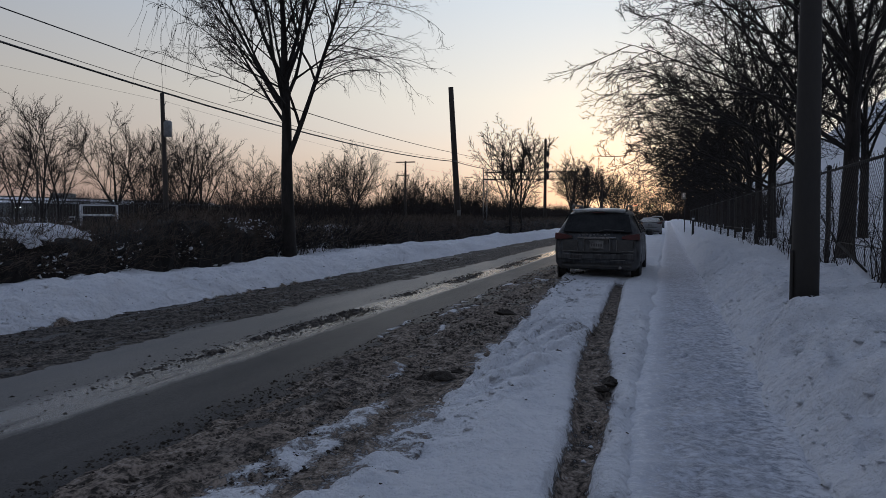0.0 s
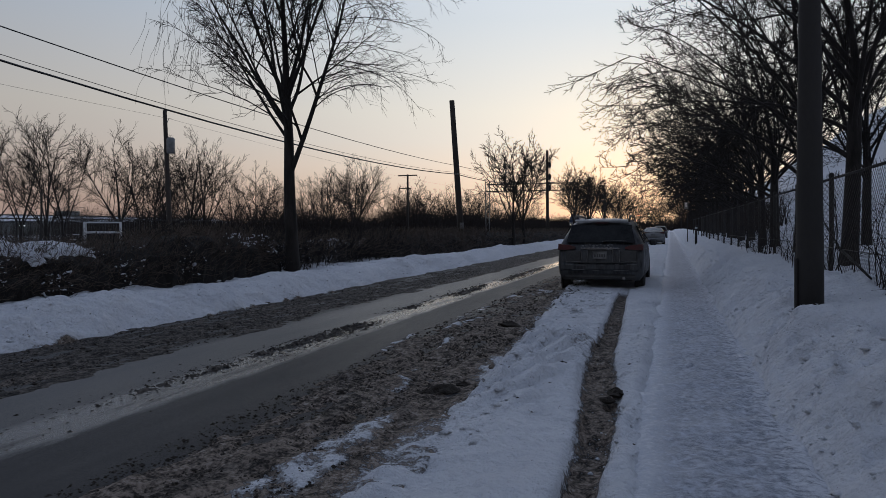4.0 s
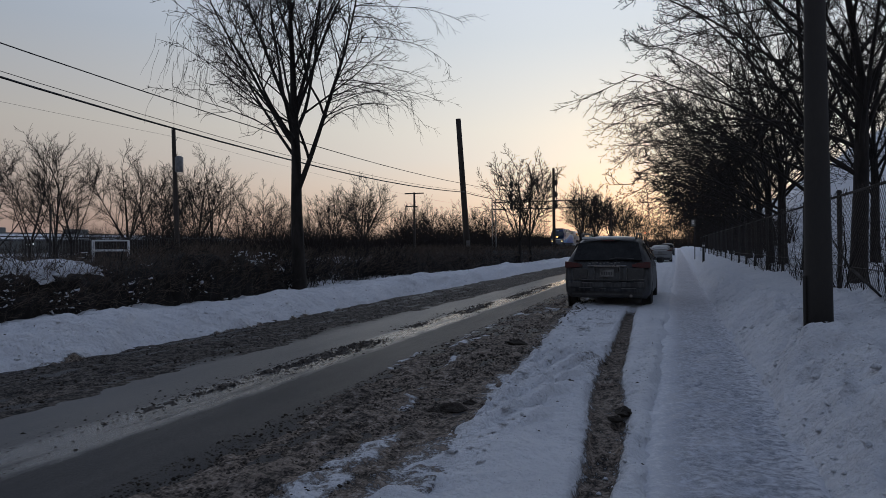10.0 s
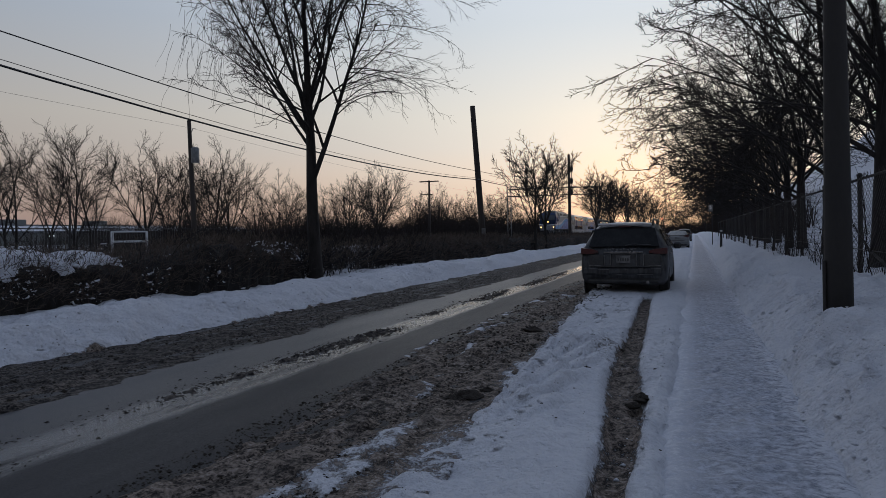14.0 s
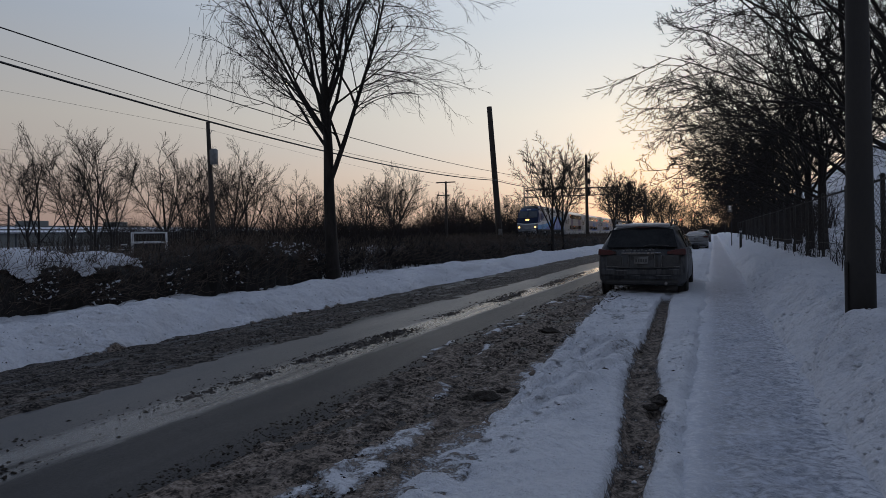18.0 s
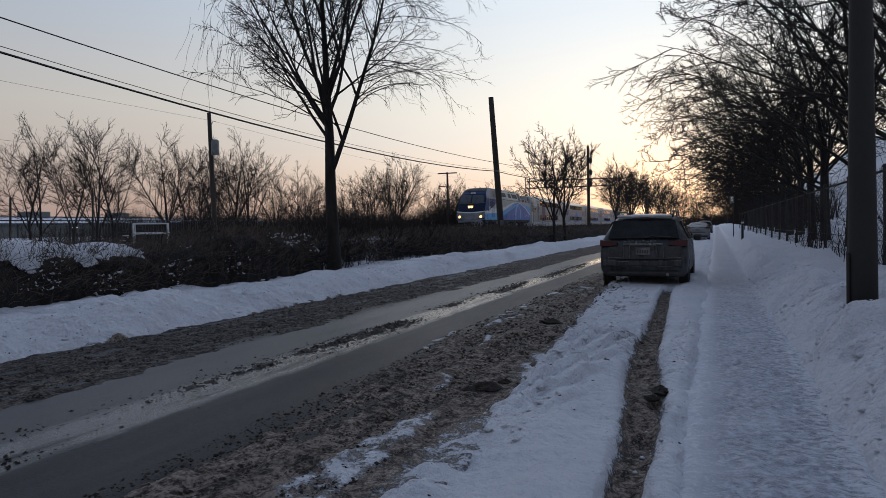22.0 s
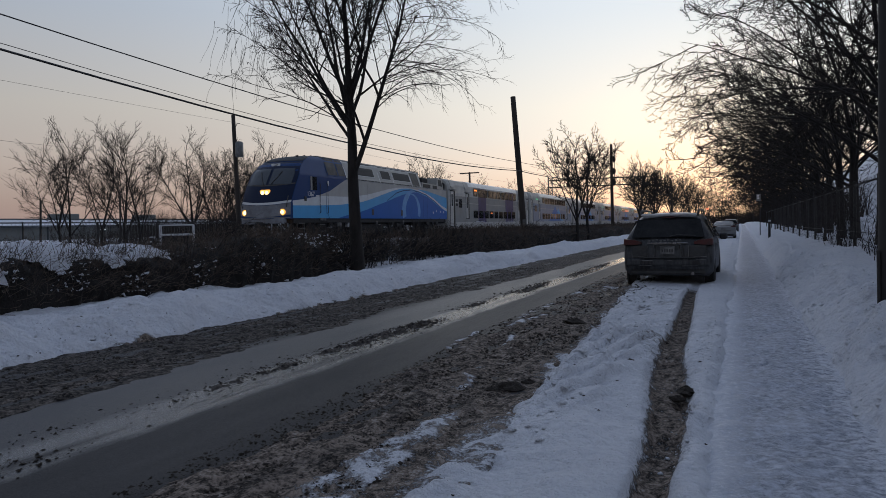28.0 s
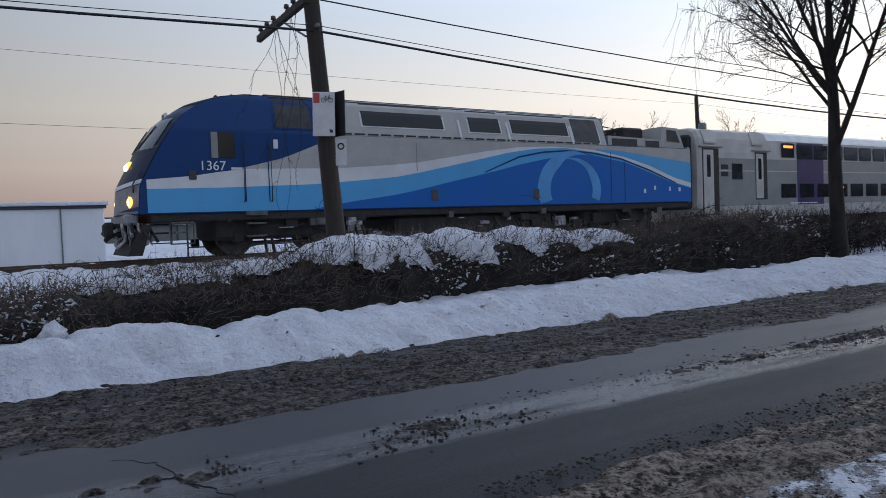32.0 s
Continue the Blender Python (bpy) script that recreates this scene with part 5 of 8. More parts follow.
def build_fence():
    """Chain-link fence on the snow bank, with posts, rail and woven wire."""
    x = 2.82
    f = thing("chain_link_fence", pose(x, 0, 0), "rusty chain-link fence with steel posts on the snow bank", "fence")
    posts = [3.6, 7.3, 10.95, 14.6, 18.3, 22.0, 25.6, 29.4, 33.2, 37.0, 42, 47, 52, 57, 62, 67, 72, 80, 88, 96]
    top = 2.42
    for k, y in enumerate(posts):
        g = ground_at(x, y)
        p = part("post", Shape().tube([(0, y, g - 0.3), (0.01, y, 1.4), (0.0, y + 0.02, top + 0.06)], 0.042, 8), STEEL_DARK, f, smooth=True)
        part("cap", Shape().lathe([(0, 0.06), (0.03, 0.05), (0.05, 0.02), (0.05, 0.0)], (0, y + 0.02, top + 0.06), 2, 8), STEEL_DARK, p, smooth=True)
    for a, b in zip(posts, posts[1:]):
        part("top_rail", Shape().tube([(0.0, a, top), (0.0, b, top)], 0.024, 6), STEEL_DARK, f, smooth=True)
    part("tension_wire", Shape().tube([(-0.05, 3.6, 1.12), (-0.05, 20, 1.18), (-0.05, 45, 1.1)], 0.008, 4), RUST, f)
    # woven wire: two families of slanting rods
    for y0, y1, pitch, r in ((3.6, 18.3, 0.080, 0.0026), (18.3, 33.2, 0.11, 0.0022), (33.2, 72, 0.24, 0.0026)):
        sh = Shape()
        low, high = 0.42, top
        n = high - low
        c = np.arange(y0 - n, y1, pitch * 1.414)
        for s in (1, -1):
            a = c if s == 1 else c + n
            p = np.stack([np.full(len(c), -0.046 - 0.005 * s), a, np.full(len(c), low)], 1)
            q = p + np.array([0, s * n, n])
            for e in (p, q):
                over = np.clip(y0 - e[:, 1], 0, None) - np.clip(e[:, 1] - y1, 0, None)
                e[:, 2] += over * s if e is p else over * s
                e[:, 1] += over
            ok = (q[:, 2] - p[:, 2]) > 0.03
            sh.sticks(p[ok], q[ok], r, r)
        part("woven_wire", sh, RUST, f, "rusty diamond mesh", fix=False)
    rng = np.random.default_rng(88)
    n = 560
    y = rng.uniform(4, 40, n)
    p = np.stack([np.full(n, -0.046), y, np.full(n, top - 0.01)], 1)
    part("barbed_edge", Shape().sticks(p, p + np.stack([rng.normal(0, 0.02, n), rng.normal(0, 0.02, n), rng.uniform(0.05, 0.12, n)], 1), 0.004, 0.002), RUST, f, "twisted wire ends along the top", fix=False)["kind"] = "stuff"
    # dead stems grown through the mesh
    stems = Shape()
    for k in range(90):
        yy = rng.uniform(8.5, 30)
        pts, r = bough(rng, (x + rng.normal(-0.05, 0.08), yy, ground_at(x, yy) - 0.05), (rng.normal(0, 0.15), rng.normal(0, 0.5), 1), rng.uniform(0.5, 1.9), 0.009, 0.003, 8, 0.16, -0.01)
        stems.tube(pts, r, 4)
        for s, q, w in side_shoots(rng, pts, 4, 0.3, 1.0, 45):
            stems.tube(*bough(rng, q, w, rng.uniform(0.15, 0.5), 0.005, 0.002, 4, 0.15, 0.0), 3)
    tagged(part("dead_stems", stems, TWIG, fix=False), "dead stems and creeper grown into the fence", "brush", kind="stuff")
    br = thing("branch", pose(2.72, 13.0, 1.05, 0, 0, 0), "crooked dead branch caught in the fence", "branch")
    part("limb", Shape().tube([(0, -1.6, -0.25), (0, -0.4, -0.02), (0.02, 0.5, 0.12), (0, 1.6, 0.55)], [0.016, 0.026, 0.024, 0.012], 6), BARK, br, smooth=True)
    part("shoot", Shape().tube([(0, 0.3, 0.1), (0.02, -0.1, 0.45), (0, -0.3, 0.8)], [0.016, 0.013, 0.006], 5), BARK, br, smooth=True)
    # sign on a post far along the pavement
    s = thing("street_sign", pose(1.35, 62.0, ground_at(1.35, 62) - 0.2), "small grey parking sign on a steel post", "street sign", "signs")
    part("post", Shape().tube([(0, 0, 0), (0, 0, 3.4)], 0.035, 7), STEEL_DARK, s, smooth=True)
    part("plate", Shape().box(-0.12, -0.05, 3.15, 0.34, 0.014, 0.55, 0.004), GALV, s)
    part("print", Shape().box(-0.12, -0.062, 3.2, 0.14, 0.006, 0.3, 0.0), SIGN_WHITE, s, "pale printed mark")
    m = thing("marker_post", pose(1.5, 46.0, ground_at(1.5, 46) - 0.1), "short dark post standing in the snow bank", "post")
    part("shaft", Shape().tube([(0, 0, 0), (0, 0, 1.3)], 0.07, 8), STEEL_DARK, m, smooth=True)
    part("band", Shape().tube([(0, 0, 1.05), (0, 0, 1.15)], 0.074, 8), SIGN_WHITE, m, smooth=True)


def build_gantry():
    """Signal gantry that spans the railway."""
    y = 110.0
    g = thing("signal_gantry", pose(0, y, 0), "pale steel railway signal gantry with black signal heads", "signal gantry")
    for x in (-27.9, -14.0):
        for dx in (-0.3, 0.3):
            part("mast_leg", Shape().box(x + dx, 0, 4.5, 0.14, 0.14, 8.8, 0.01), GALV if x < -20 else STEEL_DARK, g)
        for k in range(8):
            z = 0.6 + k
            part("mast_lacing", Shape().tube([(x - 0.3, 0, z), (x + 0.3, 0, z + 1)] if k % 2 else [(x + 0.3, 0, z), (x - 0.3, 0, z + 1)], 0.035, 4), GALV if x < -20 else STEEL_DARK, g)
    for z in (7.3, 8.4):
        part("beam", Shape().box(-20.95, 0, z, 14.2, 0.2, 0.16, 0.01), STEEL_DARK, g)
    for k in range(14):
        x = -27.9 + k
        part("beam_lacing", Shape().tube([(x, 0, 7.3), (x + 1, 0, 8.4)] if k % 2 else [(x, 0, 8.4), (x + 1, 0, 7.3)], 0.045, 4), STEEL_DARK, g)
    black = material("signal_black", (0.012, 0.012, 0.012), 0.5, scale=4, fine=20, bumps=0.0)
    for x in (-25.0, -17.9):
        h = part("signal_mast", Shape().tube([(x, 0, 7.2), (x, 0, 11.9)], 0.07, 6), GALV, g)
        for z in (7.7, 9.4, 11.2):
            b = part("signal_head", Shape().prism([(x + 0.27 * math.cos(a), z + 0.5 * math.sin(a)) for a in np.arange(14) * math.pi / 7], 1, -0.35, -0.2), black, h)
            part("hood", Shape().lathe([(0.13, -0.55), (0.15, -0.55), (0.15, -0.35), (0.13, -0.35)], (x, 0, z + 0.25), 1, 10), black, b)
        part("platform", Shape().box(x, -0.1, 8.5, 1.5, 0.9, 0.06, 0.01), GALV, g)
        part("railing", Shape().tube([(x - 0.75, -0.5, 8.5), (x - 0.75, -0.5, 9.5), (x + 0.75, -0.5, 9.5), (x + 0.75, -0.5, 8.5)], 0.03, 5), GALV, g)


build_poles()
build_fence()
build_gantry()

# ---- parked cars
def dirty_paint(name, colour, dirt=(0.16, 0.155, 0.15), amount=0.75):
    """Car paint under dried road salt, thicker towards the sills by splash marks."""
    m = bpy.data.materials.new(name)
    m.use_nodes = True
    nt = m.node_tree
    b = nt.nodes["Principled BSDF"]
    splash = grain(nt, 2.2, 5.0, (1, 1, 0.6), True, 0.6)
    fine = grain(nt, 16.0, 6.0, (1, 1, 0.22), True, 0.7)
    f = calc(nt, "MULTIPLY", ramp(nt, calc(nt, "ADD", calc(nt, "MULTIPLY", splash, 0.5), calc(nt, "MULTIPLY", fine, 0.5)), 0.45, 0.56), amount)
    nt.links.new(mix3(nt, f, colour, dirt), b.inputs["Base Color"])
    nt.links.new(calc(nt, "ADD", calc(nt, "MULTIPLY", f, 0.4), 0.32), b.inputs["Roughness"])
    return m


CAR_GLASS = material("dusty_dark_glass", (0.006, 0.007, 0.008), 0.2, colour2=(0.022, 0.023, 0.024), scale=2.5, fine=20, bumps=0.0)
CAR_GLASS.node_tree.nodes["Principled BSDF"].inputs["Specular IOR Level"].default_value = 0.2
TYRE = material("tyre_rubber", (0.014, 0.014, 0.014), 0.85, colour2=(0.05, 0.048, 0.045), scale=9, fine=40, bumps=0.3)
RIM = material("salted_alloy", (0.18, 0.18, 0.18), 0.55, 0.5, colour2=(0.10, 0.095, 0.09), scale=8, fine=40, bumps=0.0)
TAIL_RED = material("red_lamp_lens", (0.085, 0.009, 0.011), 0.4, colour2=(0.040, 0.018, 0.018), scale=6, fine=30, bumps=0.0)
CHROME = material("dull_chrome", (0.35, 0.35, 0.36), 0.3, 0.9, colour2=(0.16, 0.155, 0.15), scale=9, fine=40, bumps=0.0)
PLASTIC = material("grey_black_plastic", (0.025, 0.025, 0.026), 0.65, colour2=(0.07, 0.068, 0.066), scale=4, fine=30, bumps=0.1)
FROST = material("roof_frost", (0.66, 0.67, 0.68), 0.4, colour2=(0.42, 0.42, 0.43), scale=4, fine=30, bumps=0.1)
PLATE = material("salted_plate", (0.20, 0.195, 0.19), 0.6, colour2=(0.07, 0.068, 0.066), scale=8, fine=30, bumps=0.0)


def car_rings(L, W, H, wag):
    """Cross-sections of a car body from its tail (y = 0) to its nose: half widths and heights."""
    w = W / 2
    st = [  # y, floor, sill width, waist z, waist width, shoulder z, roof z, roof width
        (0.00, 0.40, 0.90, 0.62, 0.93, 0.80, 0.84, 0.84), (0.05, 0.34, 0.95, 0.66, 0.975, 0.96, 1.02, 0.88), (0.12, 0.30, 0.97, 0.72, 0.995, 1.05, 1.14, 0.86),
        (0.30, 0.27, 0.98, 0.75, 1.0, 1.10, 1.48, 0.76), (0.48, 0.25, 0.98, 0.76, 1.0, 1.12, H - 0.10, 0.70), (0.75, 0.24, 0.98, 0.76, 1.0, 1.12, H - 0.02, 0.70),
        (1.6, 0.23, 0.98, 0.76, 1.0, 1.10, H, 0.71), (2.7, 0.23, 0.98, 0.76, 1.0, 1.06, H - 0.02, 0.71), (3.35, 0.23, 0.98, 0.74, 1.0, 1.03, H - 0.14, 0.68),
        (4.05, 0.24, 0.98, 0.72, 0.99, 0.98, 1.10, 0.78), (4.6, 0.26, 0.96, 0.66, 0.95, 0.90, 0.98, 0.76), (4.95, 0.30, 0.88, 0.58, 0.88, 0.78, 0.84, 0.70), (5.08, 0.36, 0.74, 0.52, 0.78, 0.64, 0.68, 0.6)]
    out = []
    for y, fl, sw, wz, ww, sz, rz, rw in st:
        y *= L / 5.08
        if not wag and y < 1.4:
            rz = min(rz, 1.06 + 0.02 * y) if y < 0.75 else rz - 0.18
        half = [(0, fl), (sw * 0.9, fl), (sw, fl + 0.12), (ww, wz), (ww * 0.985, sz), (rw + (ww - rw) * 0.45, sz + (rz - sz) * 0.52), (rw, rz - 0.07), (rw * 0.86, rz - 0.012), (0, rz + 0.02)]
        ring = [(a * w, y, z) for a, z in half] + [(-a * w, y, z) for a, z in half[-2:0:-1]]
        out.append(ring)
    return np.array(out)


def build_car(name, label, m, paint, L=5.08, W=2.02, H=1.75, wag=True, detail=True):
    c = thing(name, m, label, "car", "parked cars")
    rings = car_rings(L, W, H, wag)
    fine = []
    for a, b in zip(rings, rings[1:]):
        fine += [a, a * 0.5 + b * 0.5]
    fine.append(rings[-1])
    fine = np.array(fine)
    sm = fine.copy()
    sm[1:-1] = (fine[:-2] + 2 * fine[1:-1] + fine[2:]) / 4
    body = part("body", Shape().loft(sm), paint, c, smooth=True)
    w = W / 2
    # rear window on the sloping tailgate
    zt, yt = H - 0.16, 0.46 * L / 5.08
    if wag:
        pts = [(-0.80 * w, 0.150, 1.17), (0.80 * w, 0.150, 1.17), (0.70 * w, yt - 0.035, zt), (-0.70 * w, yt - 0.035, zt)]
    else:
        pts = [(-0.80 * w, 0.62, 1.12), (0.80 * w, 0.62, 1.12), (0.68 * w, 1.15, H - 0.22), (-0.68 * w, 1.15, H - 0.22)]
    sh = Shape()
    front = [np.array(p) + (0, -0.075, 0.012) for p in pts]
    sh.add([*front, *[p + (0, 0.10, 0.0) for p in front]], [(0, 1, 2, 3), (4, 7, 6, 5), (0, 4, 5, 1), (1, 5, 6, 2), (2, 6, 7, 3), (3, 7, 4, 0)])
    rear = part("rear_window", sh, CAR_GLASS, c, "dusty dark rear window")
    if detail:
        part("wiper", Shape().tube([(0.05, 0.055, 1.20), (0.2, 0.06, 1.235), (0.62, 0.06, 1.215)], 0.012, 5), PLASTIC, rear)
        part("spoiler", Shape().box(0, yt - 0.02, H - 0.045, 1.24 * w, 0.24, 0.06, 0.02), FROST, c, "frosted edge of the tailgate spoiler")
        part("brake_lamp", Shape().box(0, yt - 0.14, H - 0.10, 0.30, 0.02, 0.025, 0.004), TAIL_RED, c, "high red brake lamp")
    for s in (-1, 1):
        # side windows
        for y0, y1 in ((0.75, 1.55), (1.62, 2.62), (2.70, 3.45)):
            y0, y1 = y0 * L / 5.08, y1 * L / 5.08
            lo, hi = 1.16, H - 0.17 - (0.08 if y1 > 3.2 else 0)
            x0, x1 = w * 0.975, w * 0.80
            p = [(s * x0, y0, lo), (s * x0, y1 + (0.25 if y1 > 3.2 else 0), lo), (s * x1, y1 - 0.05, hi), (s * x1, y0 + 0.04, hi)]
            q = [(a + s * 0.012, b, z) for a, b, z in p] + [(a - s * 0.03, b, z) for a, b, z in p]
            part("side_window", Shape().add(q, [(0, 1, 2, 3), (4, 7, 6, 5), (0, 4, 5, 1), (1, 5, 6, 2), (2, 6, 7, 3), (3, 7, 4, 0)]), CAR_GLASS, c)
        part("tail_lamp", Shape().prism([(s * w * 0.58, 1.03), (s * w * 0.58, 1.08), (s * w * 0.72, 1.12), (s * w * 0.975, 1.15), (s * w * 0.985, 1.0), (s * w * 0.72, 1.01)], 1, -0.005, 0.17), TAIL_RED, c, "wide red tail lamp under road dirt")
        part("tail_lamp", Shape().box(s * w * 0.955, 0.20, 1.07, 0.07, 0.28, 0.15, 0.02), TAIL_RED, c, "red lamp round the corner")
        part("mirror", Shape().box(s * (w + 0.11), 3.32 * L / 5.08, 1.13, 0.20, 0.14, 0.17, 0.04), paint, c)
        if detail:
            part("roof_rail", Shape().tube([(s * w * 0.64, 0.50, H - 0.06), (s * w * 0.65, 0.60, H + 0.05), (s * w * 0.65, 0.80, H + 0.075), (s * w * 0.65, 2.6, H + 0.07), (s * w * 0.64, 2.85, H - 0.02)], 0.028, 6), PLASTIC, c, smooth=True)
            part("reflector", Shape().box(s * w * 0.72, -0.005, 0.57, 0.22, 0.02, 0.04, 0.006), TAIL_RED, c, "low red reflector")
            for y in (1.05, 2.3):
                part("door_handle", Shape().box(s * (w + 0.012), y + 0.3, 0.98, 0.03, 0.2, 0.035, 0.01), CHROME, c)
        for y in (0.88, 4.02):
            y *= L / 5.08
            wh = new("wheel")
            wh.parent, wh.location = c, (s * (w - 0.12), y, 0.345)
            part("tyre", Shape().lathe([(0.22, -0.11), (0.31, -0.115), (0.345, -0.08), (0.345, 0.08), (0.31, 0.115), (0.22, 0.11)], (0, 0, 0), 0, 24), TYRE, wh, smooth=True)
            part("rim", Shape().lathe([(0.02, s * 0.075), (0.06, s * 0.085), (0.10, s * 0.05), (0.20, s * 0.07), (0.225, s * 0.105), (0.225, -s * 0.1), (0.0, -s * 0.1)], (0, 0, 0), 0, 20), RIM, wh, smooth=True)
            part("wheel_arch", Shape().lathe([(0.36, 0), (0.42, 0.0), (0.42, 0.02), (0.36, 0.02)], (s * w * 0.985 - (0.02 if s > 0 else 0), y, 0.37), 0, 22), PLASTIC, c)
    part("bumper", Shape().box(0, 0.03, 0.60, 1.86 * w, 0.16, 0.22, 0.06), paint, c, "salt-caked rear bumper")
    part("bumper_step", Shape().box(0, -0.035, 0.71, 1.2 * w, 0.05, 0.03, 0.012), PLASTIC, c)
    part("diffuser", Shape().box(0, 0.10, 0.40, 1.7 * w, 0.2, 0.18, 0.05), PLASTIC, c)
    plate = part("number_plate", Shape().box(0, -0.012, 0.88, 0.32, 0.02, 0.16, 0.004), PLATE, c, "dirty number plate")
    if detail:
        part("plate_recess", Shape().box(0, 0.028, 0.90, 0.56, 0.04, 0.30, 0.02), PLASTIC, c)
        for k in range(5):
            part("bar", Shape().box(-0.11 + 0.055 * k, -0.024, 0.87, 0.035, 0.006, 0.07, 0), PLASTIC, plate)
        part("chrome_strip", Shape().box(0, 0.006, 1.045, 0.9 * w, 0.03, 0.03, 0.008), CHROME, c, "salt-dulled strip with raised lettering")
        for k in range(6):
            part("badge", Shape().box(-0.26 + 0.105 * k, -0.014, 1.045, 0.06, 0.012, 0.045, 0.003), CHROME, c, "raised metal badge")
        part("antenna_fin", Shape().loft([[(-0.03, 0.8, H + 0.01), (0.03, 0.8, H + 0.01), (0.004, 0.84, H + 0.06), (-0.004, 0.84, H + 0.06)], [(-0.02, 1.02, H + 0.015), (0.02, 1.02, H + 0.015), (0.003, 1.0, H + 0.03), (-0.003, 1.0, H + 0.03)]]), PLASTIC, c)
        for x, z, w2 in ((-0.72, 0.655, 0.16), (-0.45, 0.642, 0.25), (0.05, 0.648, 0.12), (0.40, 0.66, 0.10), (0.74, 0.668, 0.22), (-0.5, 0.53, 0.3), (-0.1, 0.515, 0.16), (0.5, 0.52, 0.35)):
            part("salt_crust", Shape().box(x, -0.052, z, w2, 0.012, 0.013, 0.004), PLATE, c, "pale salt crust along the bumper")
        for x, w2 in ((-0.30, 0.012), (0.30, 0.012), (0.0, 0.07)):
            part("panel_gap", Shape().box(x, 0.010, 0.88, w2, 0.02, 0.30, 0.002), PLASTIC, c)
        for x, z, w2, h2 in ((-0.62, 0.86, 0.34, 0.26), (0.66, 0.86, 0.38, 0.28), (-0.28, 0.80, 0.04, 0.34), (0.36, 0.80, 0.03, 0.34)):
            part("grime_patch", Shape().box(x, 0.004, z, w2, 0.03, h2, 0.02), PLASTIC, c, "dark wiped patch in the road salt")
        for x0, z0, x1, z1 in ((-0.30, 0.73, -0.30, 1.02), (0.30, 0.73, 0.30, 1.02), (-0.30, 1.02, 0.30, 1.02), (0.46, 0.715, 0.86, 0.73), (0.46, 0.72, 0.46, 1.0), (-0.80, 0.725, -0.44, 0.72), (-0.44, 0.73, -0.44, 0.98), (-0.17, 0.79, 0.17, 0.79), (-0.17, 0.97, 0.17, 0.97)):
            part("salt_line", Shape().tube([(x0, -0.018, z0), ((x0 + x1) / 2 + 0.01, -0.022, (z0 + z1) / 2 + 0.006), (x1, -0.018, z1)], 0.008, 5), PLATE, c, "pale dried salt along a panel edge")
        for x in (-0.86, 0.86):
            part("tailgate_seam", Shape().tube([(x, 0.012, 0.70), (x * 1.01, 0.02, 0.98)], 0.009, 5), PLASTIC, c)
        for k in range(9):
            part("salt_smear", Shape().box(-0.40 + 0.085 * k, -0.006, 1.10 + 0.012 * (k % 3), 0.05, 0.02, 0.025 + 0.01 * (k % 2), 0.006), PLATE, c, "pale salt smeared over the tailgate")
        part("exhaust", Shape().tube([(0.55 * w, -0.02, 0.34), (0.55 * w, 0.3, 0.34)], 0.035, 10), CHROME, c)
        part("roof_frost", Shape().grid(np.linspace(-0.60 * w, 0.60 * w, 13), np.linspace(0.62, 3.0, 25), H + 0.022 - 0.06 * (np.linspace(-1, 1, 13)[None] ** 4) - 0.05 * np.clip(np.linspace(-1.4, 1, 25), None, 0)[:, None] ** 4 * 0.3), FROST, c, "thin pale frost on the roof", smooth=True, fix=False)
    return c


VAN_PAINT = dirty_paint("dark_dirty_paint", (0.010, 0.011, 0.014), (0.070, 0.072, 0.076), 0.85)
SILVER_PAINT = dirty_paint("silver_dirty_paint", (0.22, 0.225, 0.23), (0.20, 0.195, 0.19))
NAVY_PAINT = dirty_paint("dark_blue_dirty_paint", (0.02, 0.022, 0.03), (0.11, 0.105, 0.10))
build_car("parked_minivan", "dark minivan caked in road salt parked in the snow", pose(-1.60, 17.15, 0.0, 0, 0, -0.4), VAN_PAINT)
build_car("parked_sedan", "silver sedan parked further along the snowy kerb", pose(-1.35, 60.5, 0.0), SILVER_PAINT, 4.7, 1.84, 1.50, False, False)
build_car("parked_wagon", "dark wagon parked far along the snowy kerb", pose(-1.30, 96.0, 0.0), NAVY_PAINT, 4.7, 1.86, 1.68, True, False)

# ---- the commuter train. Along: metres back from the nose; the near side is +x.
NAVY = material("navy_paint", (0.012, 0.043, 0.145), 0.42, colour2=(0.015, 0.046, 0.135), scale=1.5, fine=18, bumps=0.02)
BLUE = material("blue_paint", (0.018, 0.115, 0.40), 0.34, colour2=(0.024, 0.115, 0.36), scale=1.5, fine=18, bumps=0.02)
SKYBLUE = material("light_blue_paint", (0.085, 0.335, 0.61), 0.35, colour2=(0.09, 0.31, 0.55), scale=1.5, fine=18, bumps=0.02)
TRAIN_WHITE = material("white_train_paint", (0.62, 0.635, 0.64), 0.4, colour2=(0.53, 0.54, 0.545), scale=1.5, fine=18, bumps=0.02)
COACH_WHITE = material("soiled_white_coach_paint", (0.47, 0.46, 0.43), 0.5, colour2=(0.36, 0.35, 0.33), scale=1.2, fine=14, bumps=0.03)
TRAIN_GREY = material("grey_train_paint", (0.40, 0.395, 0.375), 0.45, colour2=(0.335, 0.33, 0.315), scale=1.5, fine=18, bumps=0.02)
MID_GREY = material("mid_grey_train_paint", (0.25, 0.255, 0.25), 0.4, colour2=(0.21, 0.21, 0.205), scale=1.5, fine=18, bumps=0.02)
PURPLE = material("purple_panel", (0.045, 0.036, 0.13), 0.4, colour2=(0.05, 0.038, 0.08), scale=1.5, fine=18, bumps=0.02)
FASCIA = material("grey_fascia", (0.25, 0.26, 0.28), 0.45, colour2=(0.14, 0.14, 0.15), scale=2, fine=20, bumps=0.03)
